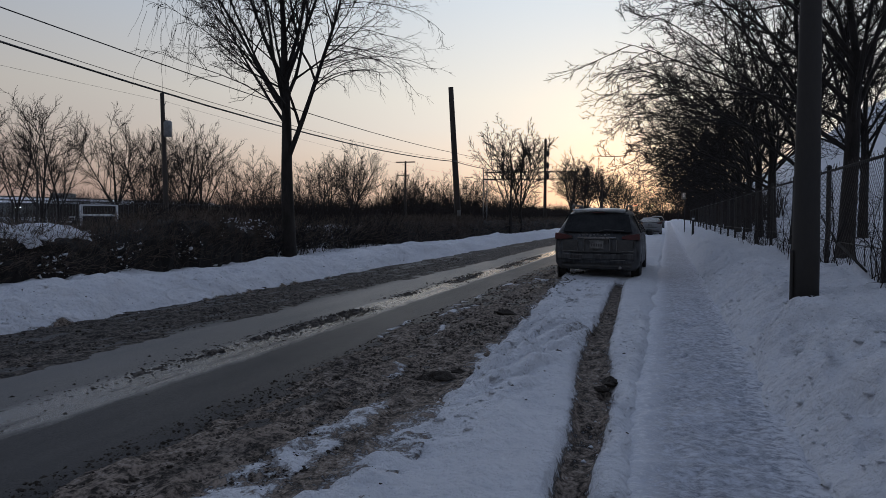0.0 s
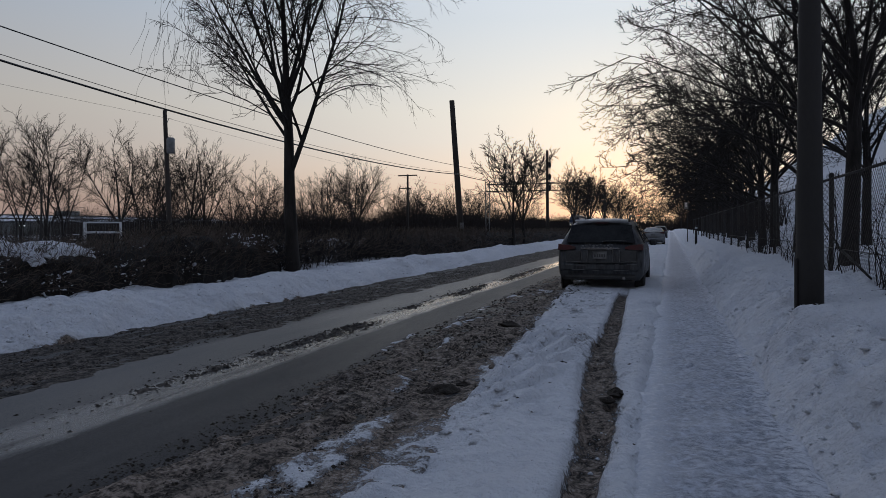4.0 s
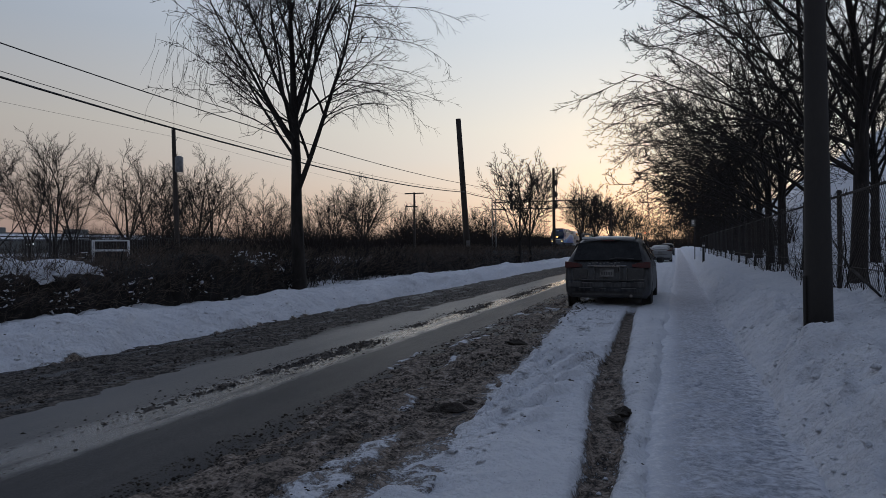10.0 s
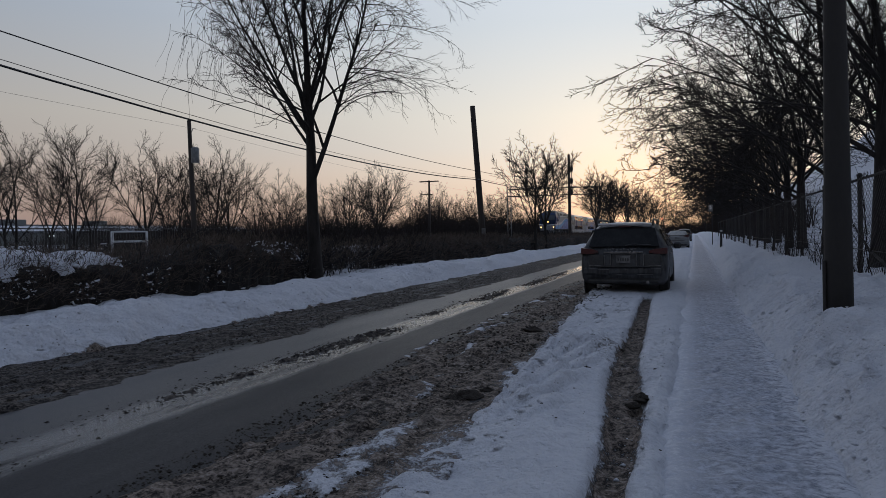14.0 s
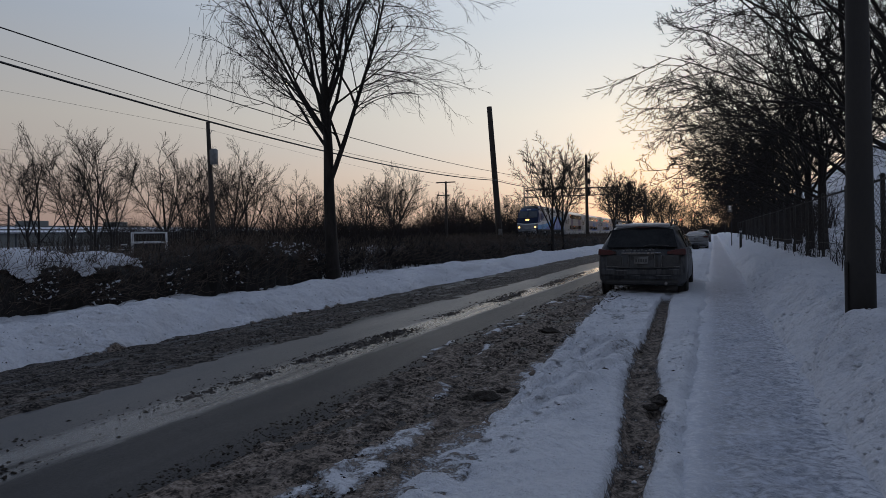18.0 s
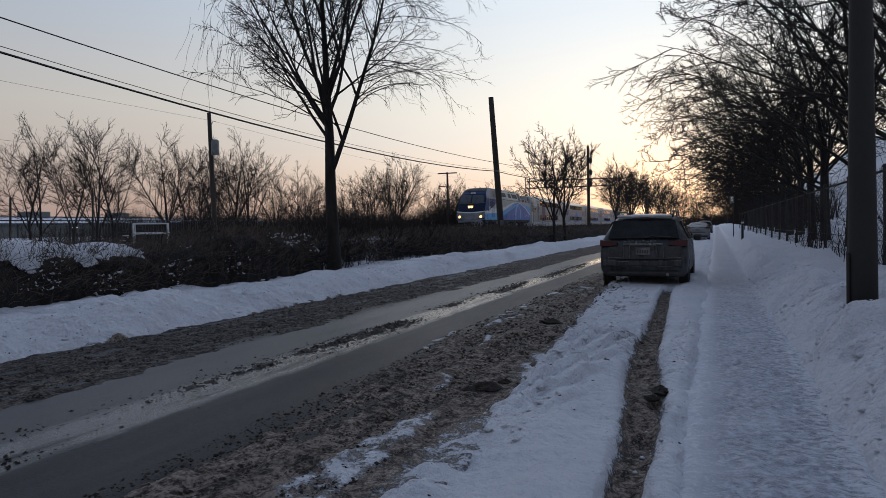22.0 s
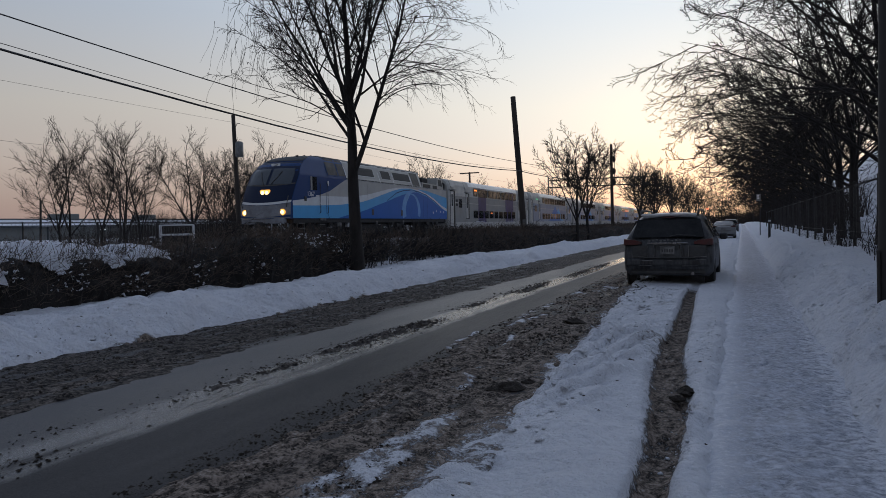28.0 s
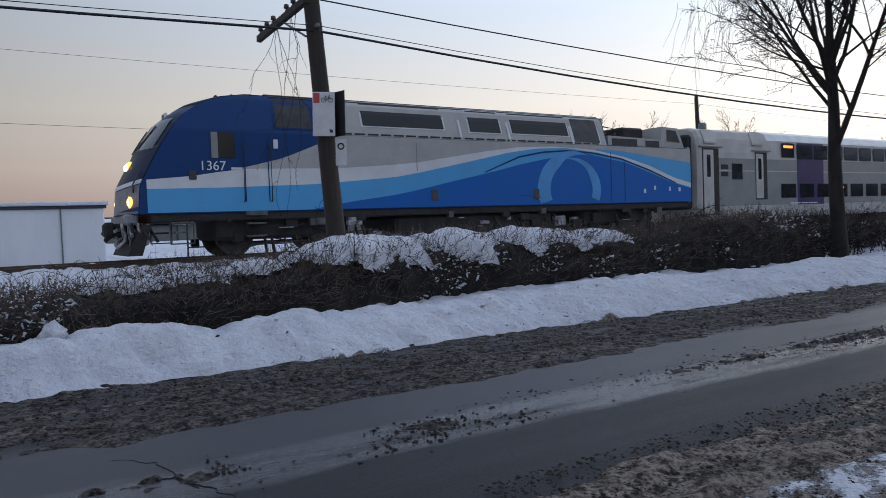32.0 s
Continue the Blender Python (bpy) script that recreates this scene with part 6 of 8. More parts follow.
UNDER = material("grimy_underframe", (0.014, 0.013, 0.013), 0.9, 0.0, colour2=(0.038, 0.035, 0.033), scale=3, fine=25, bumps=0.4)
ICED = material("ice_caked_steel", (0.42, 0.43, 0.45), 0.6, colour2=(0.03, 0.028, 0.027), scale=5, fine=18, bumps=0.6, depth=0.03)
TRAIN_GLASS = material("train_glass", (0.010, 0.012, 0.014), 0.08, colour2=(0.016, 0.018, 0.02), scale=1, fine=9, bumps=0.0)
SCREEN_GLASS = material("windscreen_glass", (0.040, 0.050, 0.062), 0.15, colour2=(0.055, 0.066, 0.078), scale=1, fine=9, bumps=0.0)
GRILLE = material("roof_grille", (0.045, 0.047, 0.05), 0.6, 0.4, colour2=(0.03, 0.03, 0.032), scale=3, fine=60, bumps=0.3)
STEP_STEEL = material("pale_step_steel", (0.13, 0.13, 0.13), 0.6, 0.2, colour2=(0.04, 0.038, 0.036), scale=5, fine=30, bumps=0.1)
TEXT_WHITE = material("white_lettering", (0.70, 0.71, 0.72), 0.5, scale=3, fine=20, bumps=0.0)
WHEEL_STEEL = material("wheel_steel", (0.060, 0.055, 0.05), 0.5, 0.7, colour2=(0.10, 0.09, 0.08), scale=5, fine=30, bumps=0.1)
HEADLAMP = glowing("headlamp_glow", (1.0, 0.64, 0.24), 4.5)
# amber glow put round the headlamps to imitate their halo
LAMP_HALO = glowing("headlamp_halo_glow", (1.0, 0.45, 0.09), 1.6)
MASK = material("dark_nose_paint", (0.012, 0.020, 0.048), 0.45, colour2=(0.016, 0.024, 0.050), scale=1.5, fine=18, bumps=0.02)
NUMBER_GLOW = glowing("number_board_glow", (0.55, 0.58, 0.60), 0.05)
GREEN_GLOW = glowing("green_marker_glow", (0.10, 1.0, 0.35), 1.6)
ORANGE_GLOW = glowing("orange_display_glow", (1.0, 0.22, 0.03), 1.6)
CABIN_GLOW = glowing("dim_cabin_light", (0.8, 0.75, 0.6), 0.12)


for m in (NAVY, BLUE, SKYBLUE, TRAIN_WHITE, TRAIN_GREY, MID_GREY, PURPLE, FASCIA, MASK, COACH_WHITE):
    m.node_tree.nodes["Principled BSDF"].inputs["Specular IOR Level"].default_value = 0.12
for m in (MASK,):
    m.node_tree.nodes["Principled BSDF"].inputs["Specular IOR Level"].default_value = 0.10
ROOF_BLACK = material("black_roof_screen", (0.010, 0.011, 0.013), 0.7, colour2=(0.018, 0.019, 0.021), scale=1, fine=30, bumps=0.1)


def nose_a(z):
    """How far back the nose's middle lies at a height."""
    return np.interp(z, (0.9, 1.3, 1.96, 2.5, 3.09, 3.68, 4.0, 4.27, 4.48, 4.58, 4.64), (-0.36, -0.38, -0.32, -0.05, 0.28, 0.68, 1.02, 1.48, 2.1, 2.75, 3.7))


def half_w(z):
    return np.interp(z, (0.9, 1.25, 3.45, 4.40, 4.58, 4.64), (1.45, 1.47, 1.47, 1.16, 0.98, 0.6))


def front_a(u, z):
    """The nose in plan: rounded towards the sides (u is -1 to 1 across)."""
    return nose_a(z) + 0.05 + 0.32 * np.abs(u) ** 2.6


def skin(lower, upper, a0, a1, n=40, off=0.004, rows=2, side=1):
    """A painted field on the side between two lines that are given along the body."""
    a = np.linspace(a0, a1, n)
    lo = np.interp(a, *zip(*lower)) if not isinstance(lower, (int, float)) else np.full(n, float(lower))
    hi = np.interp(a, *zip(*upper)) if not isinstance(upper, (int, float)) else np.full(n, float(upper))
    hi = np.maximum(hi, lo)
    t = np.linspace(0, 1, rows)[:, None]
    z = lo + (hi - lo) * t
    aa = np.maximum(np.broadcast_to(a, z.shape), front_a(1.0, z) + 0.004)
    x = side * (half_w(z) + off)
    pts = np.stack([x, aa, z], -1).reshape(-1, 3)
    f = [(r * n + k, r * n + k + 1, (r + 1) * n + k + 1, (r + 1) * n + k) for r in range(rows - 1) for k in range(n - 1)]
    return Shape().add(pts, f)


def lettering(text, size, m, mat, parent, name="lettering", label=""):
    cu = bpy.data.curves.new(name, "FONT")
    cu.body, cu.size, cu.extrude, cu.align_x = text, size, 0.003, "CENTER"
    tmp = bpy.data.objects.new(name, cu)
    scene.collection.objects.link(tmp)
    me = bpy.data.meshes.new_from_object(tmp.evaluated_get(bpy.context.evaluated_depsgraph_get()))
    bpy.data.objects.remove(tmp)
    me.materials.clear()
    me.materials.append(mat)
    ob = new(name, me)
    ob.parent, ob.matrix_local = parent, m
    if label:
        ob["label"] = label
    return ob


SIDE_TEXT = Matrix(((0, 0, 1, 0), (1, 0, 0, 0), (0, 1, 0, 0), (0, 0, 0, 1)))


def build_bogie(parent, centre, wheels, r=0.52, base=1.4):
    b = part("bogie", Shape().box(1.05, centre, 0.62, 0.16, base * 2 + 0.9, 0.30, 0.05).box(-1.05, centre, 0.62, 0.16, base * 2 + 0.9, 0.30, 0.05).box(0, centre, 0.62, 2.0, 0.5, 0.3, 0.04), UNDER, parent, "grimy bogie frame")
    for s in (-1, 1):
        for y in (centre - base, centre + base):
            part("axle_box", Shape().box(s * 1.10, y, 0.54, 0.24, 0.34, 0.34, 0.05), UNDER, b)
            part("spring", Shape().lathe([(0.10, 0), (0.12, 0.05), (0.10, 0.1), (0.12, 0.15), (0.10, 0.2), (0.12, 0.25)], (s * 1.12, y + 0.3, 0.72), 2, 10), UNDER, b, smooth=True)
        part("brake_rod", Shape().tube([(s * 1.16, centre - base, 0.34), (s * 1.16, centre + base, 0.36)], 0.03, 6), UNDER, b)
    for y in (centre - base, centre + base):
        ax = new("wheelset")
        ax.parent, ax.location = parent, (0, y, r)
        for s in (-1, 1):
            part("wheel", Shape().lathe([(0.06, s * 0.68), (0.12, s * 0.80), (0.30, s * 0.76), (r - 0.07, s * 0.77), (r - 0.04, s * 0.80), (r, s * 0.79), (r, s * 0.70), (r + 0.03, s * 0.67), (r - 0.05, s * 0.66), (0.06, s * 0.68)], (0, 0, 0), 0, 26), WHEEL_STEEL, ax, smooth=True)
        part("axle", Shape().tube([(-0.8, 0, 0), (0.8, 0, 0)], 0.085, 10), WHEEL_STEEL, ax, smooth=True)
        wheels.append((ax, y, r))


def build_locomotive():
    rng0 = np.random.default_rng(19)
    loco = thing("locomotive", pose(0, 0, 0), "blue, grey and white diesel-electric passenger locomotive with lit headlamps", "locomotive")
    wheels = []
    L = 21.75
    # shell: nose, sides, roof, tail
    zs = np.concatenate([np.linspace(1.22, 3.4, 14), np.linspace(3.45, 4.64, 12)])
    us = np.linspace(-1, 1, 25)
    sh = Shape()
    z, u = np.meshgrid(zs, us, indexing="ij")
    front = np.stack([u * half_w(z), front_a(u, z), z], -1)
    n = len(us)
    sh.add(front.reshape(-1, 3), [(r * n + k, r * n + k + 1, (r + 1) * n + k + 1, (r + 1) * n + k) for r in range(len(zs) - 1) for k in range(n - 1)])
    roof_cut = lambda a: np.where(a > 17.0, 3.40, 9.0)
    for s in (-1, 1):
        cols = np.concatenate([[0.0], np.linspace(0.02, 1, 40)])
        zz, c = np.meshgrid(zs[zs < 4.6], cols, indexing="ij")
        a = front_a(1.0, zz) + (16.9 - front_a(1.0, zz)) * c
        p = np.stack([s * half_w(zz), a, zz], -1)
        m = len(cols)
        sh.add(p.reshape(-1, 3), [(r * m + k, r * m + k + 1, (r + 1) * m + k + 1, (r + 1) * m + k) for r in range(zz.shape[0] - 1) for k in range(m - 1)])
        zl = zs[zs <= 3.46]
        zz, a = np.meshgrid(zl, np.array([16.9, 19, L]), indexing="ij")
        sh.add(np.stack([s * half_w(zz), a, zz], -1).reshape(-1, 3), [(r * 3 + k, r * 3 + k + 1, (r + 1) * 3 + k + 1, (r + 1) * 3 + k) for r in range(len(zl) - 1) for k in range(2)])
    part("body_shell", sh, NAVY, loco, "navy blue cab and body", smooth=True, fix=False)
    part("roof", Shape().box(0, 10.3, 4.585, 1.70, 13.4, 0.10, 0.03).box(0, 10.3, 4.52, 2.12, 13.3, 0.06, 0.03), GRILLE, loco, "dark grimy roof")
    part("roof_deck", Shape().box(0, 19.3, 3.42, 2.86, 4.9, 0.10, 0.02), GRILLE, loco, "lowered dark roof deck")
    part("tail_wall", Shape().box(0, L - 0.06, 2.36, 2.94, 0.12, 2.3, 0.03).box(0, 16.92, 3.95, 2.3, 0.1, 1.2, 0.03), TRAIN_GREY, loco)
    part("frame", Shape().box(0, 10.95, 1.12, 2.86, 21.3, 0.24, 0.03), UNDER, loco, "black underframe")
    # livery of the sides
    wtop = [(0.2, 2.11), (1.34, 2.21), (2.24, 2.35), (3.0, 2.42), (5.6, 2.46), (7.5, 2.59), (8.3, 2.67), (9.7, 2.88), (11.1, 3.10), (12.5, 3.27), (14.1, 3.34), (16.1, 3.27), (17.6, 3.07), (19.2, 2.72), (20.6, 2.26), (21.75, 2.02)]
    wlow = [(0.2, 1.87), (2.2, 1.90), (4.9, 1.99), (7.5, 2.20), (8.3, 2.33), (9.7, 2.60), (10.8, 2.82), (12.0, 3.06), (13.3, 3.24), (14.7, 3.30), (16.4, 3.16), (17.9, 2.90), (19.2, 2.52), (20.6, 2.06), (21.75, 1.84)]
    bluetop = [(4.8, 1.27), (5.9, 1.45), (7.5, 1.65), (8.3, 1.79), (9.6, 2.06), (10.8, 2.29), (12.0, 2.55), (13.6, 2.90), (14.7, 3.12), (15.6, 3.14), (16.4, 3.02), (17.9, 2.80), (19.2, 2.44), (20.6, 2.02), (21.75, 1.80)]
    navy_edge = [(0.2, 2.11), (1.34, 2.21), (2.24, 2.35), (2.87, 2.48), (3.86, 2.72), (4.56, 2.99), (5.0, 3.17), (5.7, 3.44)]
    upper_light = [(15.0, 3.34), (17.6, 3.26), (19.2, 3.10), (21.75, 2.86)]
    for s in (1, -1):
        part("grey_field", skin(wtop, navy_edge + [(21.75, 3.44)], 2.4, L, 70, 0.004, 2, s), TRAIN_GREY, loco, "pale grey painted field", fix=False)
        part("white_stripe", skin(wlow, wtop, 0.2, L, 80, 0.006, 2, s), TRAIN_WHITE, loco, "white painted sweep", fix=False)
        part("light_blue_stripe", skin([(0.2, 1.25), (4.8, 1.25)] + bluetop[1:], wlow, 0.2, L, 90, 0.008, 2, s), SKYBLUE, loco, "light blue painted sweep", fix=False)
        part("light_blue_field", skin(wtop, upper_light, 16.2, L, 30, 0.009, 2, s), SKYBLUE, loco, "light blue tail field", fix=False)
        part("blue_field", skin(1.25, bluetop, 4.8, L, 70, 0.012, 2, s), BLUE, loco, "deep blue painted field", fix=False)
        part("swoosh", skin([(10.9, 2.33), (11.5, 2.43), (12.5, 2.66), (13.6, 2.86), (14.2, 2.95)], [(10.9, 2.34), (11.5, 2.58), (12.5, 2.84), (13.6, 3.04), (14.2, 3.10)], 10.9, 14.2, 24, 0.015, 2, s), SKYBLUE, loco, fix=False)
        # open ring: a broad band in front and over the top, a crescent behind
        ring_blue = material("ring_blue", (0.075, 0.30, 0.62), 0.35, scale=1.5, fine=18, bumps=0.02)
        for lo, hi, grows in ((-22, 118, False), (72, 202, True)):
            pts = []
            for k in range(31):
                w = radians(lo + (hi - lo) * k / 30)
                t = min(1.0, 1.6 * k / 30) if grows else min(1.0, 2.2 * (1 - k / 30))
                ro, ri = ((1.42, 1.17), (1.42 - 0.44 * t, 1.17 - 0.34 * t)) if grows else ((1.72, 1.42), (1.72 - 0.60 * t, 1.42 - 0.42 * t))
                for ra, rz in (ro, ri):
                    pts.append((s * 1.488, 15.03 - ra * math.cos(w), max(1.26, 1.78 + rz * math.sin(w))))
            part("ring_emblem", Shape().add(pts, [(2 * k, 2 * k + 1, 2 * k + 3, 2 * k + 2) for k in range(30)]), ring_blue, loco, "pale blue painted ring", fix=False)
        part("outline", skin([(11.0, 2.36), (12.5, 2.90), (13.6, 3.09), (14.7, 3.17), (16.0, 3.12), (17.6, 2.92), (19.2, 2.50), (20.8, 1.98)], [(11.0, 2.40), (12.5, 2.96), (13.6, 3.15), (14.7, 3.23), (16.0, 3.18), (17.6, 2.98), (19.2, 2.56), (20.8, 2.04)], 11.0, 20.8, 60, 0.017, 2, s), NAVY, loco, "thin navy outline", fix=False)
        part("roof_flank", skin(3.45, 4.63, 5.75, 16.85, 20, 0.008, 40, s), TRAIN_GREY, loco, "sloping pale grey roof flank", fix=False)
        # windows and grilles in the roof flank
        for a0, a1, z0, z1, mat in ((3.75, 4.80, 3.60, 4.48, GRILLE), (4.95, 5.7, 3.60, 4.48, GRILLE), (6.5, 9.45, 3.78, 4.52, ROOF_BLACK), (10.5, 11.8, 3.74, 4.50, ROOF_BLACK), (12.3, 14.95, 3.76, 4.50, ROOF_BLACK), (15.2, 16.5, 3.54, 4.44, GRILLE)):
            fr = part("roof_frame", skin([(a0 - 0.06, z0 - 0.04), (a1 + 0.06, z0 - 0.04)], [(a0 - 0.06, z1 + 0.02), (a1 + 0.06, z1 + 0.02)], a0 - 0.06, a1 + 0.06, 2, 0.022, 3, s), TRAIN_WHITE if a0 > 5.7 else NAVY, loco, fix=False)
            part("roof_pane", skin(z0, z1, a0, a1, 2, 0.032, 3, s), mat, fr, fix=False)
        for a in (5.75, 10.05, 12.1, 15.05):
            part("flank_rib", skin(3.46, 4.50, a, a + 0.09, 2, 0.03, 3, s), TRAIN_WHITE, loco, fix=False)
        for k in range(24):
            a = 5.9 + 0.45 * k
            part("vent_slot", Shape().box(s * 1.475, a, 3.50, 0.02, 0.36, 0.05, 0.005), GRILLE, loco)
        # cab side: window, door rails, lamps
        wf = part("cab_window", skin(2.70, 3.40, 1.88, 2.52, 2, 0.012, 2, s), TRAIN_GLASS, loco, "black cab side window", fix=False)
        part("window_frame", skin(2.70, 3.40, 1.88, 2.06, 2, 0.018, 2, s), MID_GREY, wf, fix=False)
        for a in (2.72, 3.50):
            part("handrail", Shape().tube([(s * 1.48, a, 3.10), (s * 1.56, a, 3.05), (s * 1.56, a, 1.55), (s * 1.48, a, 1.50)], 0.017, 6), STEEL_DARK, loco, smooth=True)
        part("cab_door_edge", skin(1.5, 3.3, 2.76, 2.79, 2, 0.016, 2, s), NAVY, loco, fix=False)
        part("cab_door_edge", skin(1.5, 3.3, 3.43, 3.46, 2, 0.016, 2, s), NAVY, loco, fix=False)
        part("marker", Shape().box(s * 1.485, 3.68, 3.12, 0.03, 0.14, 0.26, 0.03), TRAIN_WHITE, loco, "white oval marker")
        part("side_camera", Shape().box(s * 1.49, 1.36, 2.23, 0.05, 0.20, 0.24, 0.03), PLASTIC, loco)
        for a in (8.95, 13.25):
            part("filler", Shape().box(s * 1.485, a, 1.62, 0.02, 0.26, 0.36, 0.05), PLASTIC, loco, "dark fuel filler recess")
        for a, z0, w in ((18.9, 1.5, 0.12), (19.5, 1.62, 0.1), (20.4, 1.58, 0.1), (21.0, 1.55, 0.12)):
            part("label_plate", Shape().box(s * 1.488, a, z0 + 0.2, 0.008, w, 0.16, 0.0), TRAIN_WHITE, loco, "small white label")
        part("panel_seam", skin(1.3, 3.2, 17.0, 17.03, 2, 0.02, 2, s), NAVY, loco, fix=False)
        part("panel_seam", skin(1.3, 2.9, 17.75, 17.78, 2, 0.02, 2, s), NAVY, loco, fix=False)
        part("panel_seam", skin(2.4, 3.3, 8.3, 8.33, 2, 0.02, 2, s), MID_GREY, loco, fix=False)
        # steps, tanks and boxes below
        for x, z0, w, h in ((1.36, 0.90, 0.55, 0.05), (1.38, 0.55, 0.55, 0.05), (1.40, 1.18, 0.62, 0.12)):
            part("cab_step", Shape().box(s * x, 3.05, z0, 0.21, w, h, 0.01), STEP_STEEL, loco, "pale cab step")
        part("front_step", Shape().tube([(s * 1.36, 0.75, 1.0), (s * 1.38, 0.75, 0.42), (s * 1.38, 1.35, 0.42), (s * 1.36, 1.35, 1.0)], 0.025, 6), STEP_STEEL, loco, smooth=True)
        for z0, w in ((0.98, 0.6), (0.72, 0.4)):
            part("step_tread", Shape().box(s * 1.34, 1.05, z0, 0.2, w, 0.05, 0.01), STEP_STEEL, loco)
        for k, (a, w, z0) in enumerate(((2.3, 0.16, 1.06), (4.9, 0.5, 0.9), (6.3, 0.3, 1.0), (9.6, 0.2, 1.0), (11.9, 0.3, 0.95), (13.6, 0.25, 1.02), (17.9, 0.5, 0.98), (19.8, 0.3, 0.92))):
            part("underframe_box", Shape().box(s * 1.34, a, z0, 0.2, w, 0.22, 0.02), STEP_STEEL if k % 2 else UNDER, loco)
    for a in (4.0, 17.7):
        part("bogie_shield", Shape().box(0, a, 0.78, 2.36, 4.0, 0.66, 0.1), UNDER, loco, "dark equipment over the bogie")
    for k in range(26):
        q = np.array([rng0.choice([-1, 1]) * rng0.uniform(1.18, 1.36), rng0.uniform(1.7, 20.5), rng0.uniform(0.35, 1.0)])
        part("gear", Shape().box(*q, 0.18, rng0.uniform(0.15, 0.6), rng0.uniform(0.12, 0.4), 0.03), UNDER if k % 3 else ICED, loco, "grimy iced underframe gear")
    part("fuel_tank", Shape().box(0, 10.9, 0.66, 2.5, 6.6, 0.72, 0.12), UNDER, loco, "black fuel tank between the bogies")
    # front: fascia, windscreens, lamps, coupler
    def nose_patch(u0, u1, z0, z1, off, mat, name, label="", bow=0.0):
        uu, zz = np.meshgrid(np.linspace(u0, u1, 13), np.linspace(0, 1, 9))
        zz = z0 + (z1 - z0) * zz + bow * np.abs(uu) ** 2
        p = np.stack([uu * half_w(zz) * 1.002, front_a(uu, zz) - off, zz], -1)
        s2 = Shape().add(p.reshape(-1, 3), [(r * 13 + k, r * 13 + k + 1, (r + 1) * 13 + k + 1, (r + 1) * 13 + k) for r in range(8) for k in range(12)])
        return part(name, s2, mat, loco, label, smooth=True, fix=False)
    nose_patch(-0.99, 0.99, 2.03, 4.42, 0.024, MASK, "nose_mask", "dark navy nose mask")
    nose_patch(-0.97, 0.97, 4.20, 4.63, 0.036, ROOF_BLACK, "roof_cap", "black cap over the cab")
    nose_patch(-1, 1, 1.30, 1.88, 0.020, FASCIA, "fascia", "dirty grey lower nose", 0.12)
    nose_patch(-1, 1, 1.90, 2.02, 0.030, TRAIN_WHITE, "nose_band", "white band across the nose", 0.12)
    nose_patch(-1, 1, 1.24, 1.30, 0.03, FASCIA, "nose_lip")
    nose_patch(-0.86, -0.05, 2.95, 3.78, 0.040, SCREEN_GLASS, "windscreen", "slanted windscreen")
    nose_patch(0.05, 0.86, 2.95, 3.78, 0.040, SCREEN_GLASS, "windscreen", "slanted windscreen")
    nose_patch(-0.98, 0.98, 2.86, 2.93, 0.034, PLASTIC, "screen_sill", bow=0.1)
    for s in (-1, 1):
        part("wiper", Shape().tube([(s * 0.2, front_a(0.14, 2.9) - 0.06, 2.92), (s * 0.45, front_a(0.3, 3.3) - 0.06, 3.30), (s * 0.62, front_a(0.42, 3.62) - 0.06, 3.62)], 0.016, 5), PLASTIC, loco)
        x = 1.10
        a = float(front_a(x / 1.47, 1.56))
        # lens drawn wide for the glare; the ring round it glows as halo
        lamp = part("headlamp", Shape().lathe([(0.0, -0.075), (0.08, -0.065), (0.11, -0.02), (0.11, 0.05)], (s * x, a, 1.54), 1, 16), HEADLAMP, loco, "lit lower headlamp", smooth=True)
        part("lamp_halo", Shape().lathe([(0.11, -0.04), (0.155, -0.035), (0.155, 0.08), (0.11, 0.08)], (s * x, a, 1.54), 1, 16), LAMP_HALO, lamp, "amber glowing ring that stands for the headlamp's halo", smooth=True)
        part("grab_rail", Shape().tube([(s * 1.28, float(front_a(0.85, 1.75)) - 0.02, 1.78), (s * 1.34, float(front_a(0.9, 2.0)) - 0.10, 2.0), (s * 1.30, float(front_a(0.85, 2.3)) - 0.02, 2.35)], 0.018, 6), PLASTIC, loco, smooth=True)
    for x in (-0.125, 0.125):
        a = float(front_a(0, 2.50))
        part("upper_headlamp", Shape().lathe([(0.0, -0.075), (0.08, -0.065), (0.11, -0.02), (0.11, 0.05)], (x, a, 2.52), 1, 14), HEADLAMP, loco, "lit upper headlamp", smooth=True)
    # the housing glows only to spread the upper lamps' halo
    part("lamp_housing", Shape().box(0, float(front_a(0, 2.52)) + 0.03, 2.52, 0.58, 0.14, 0.32, 0.05), LAMP_HALO, loco, "lamp housing made to glow amber as the lamps' halo")
    # unlit grey board; its faint glow is added
    nb = part("number_board", Shape().box(0, 1.02, 3.98, 0.52, 0.05, 0.15, 0.01), NUMBER_GLOW, loco, "grey number board with a faint added glow")
    nb.rotation_euler = (radians(0), 0, 0)
    lettering("1367", 0.13, pose(0, 0.985, 3.935, 90, 0, 0), SIGN_BLACK, nb)
    lettering("1367", 0.36, Matrix.Translation((1.483, 1.90, 2.37)) @ SIDE_TEXT, TEXT_WHITE, loco, "running_number", "white running number")
    part("emblem", Shape().box(1.483, 2.55, 2.42, 0.006, 0.30, 0.06, 0.0), TEXT_WHITE, loco, "small white wordmark reduced to a bar")
    rng = np.random.default_rng(9)
    part("coupler", Shape().box(0, -0.25, 0.85, 0.34, 0.7, 0.34, 0.06).box(0, -0.55, 0.85, 0.46, 0.3, 0.42, 0.08), UNDER, loco, "knuckle coupler")
    part("buffer_beam", Shape().box(0, -0.16, 1.10, 2.5, 0.32, 0.28, 0.05), FASCIA, loco)
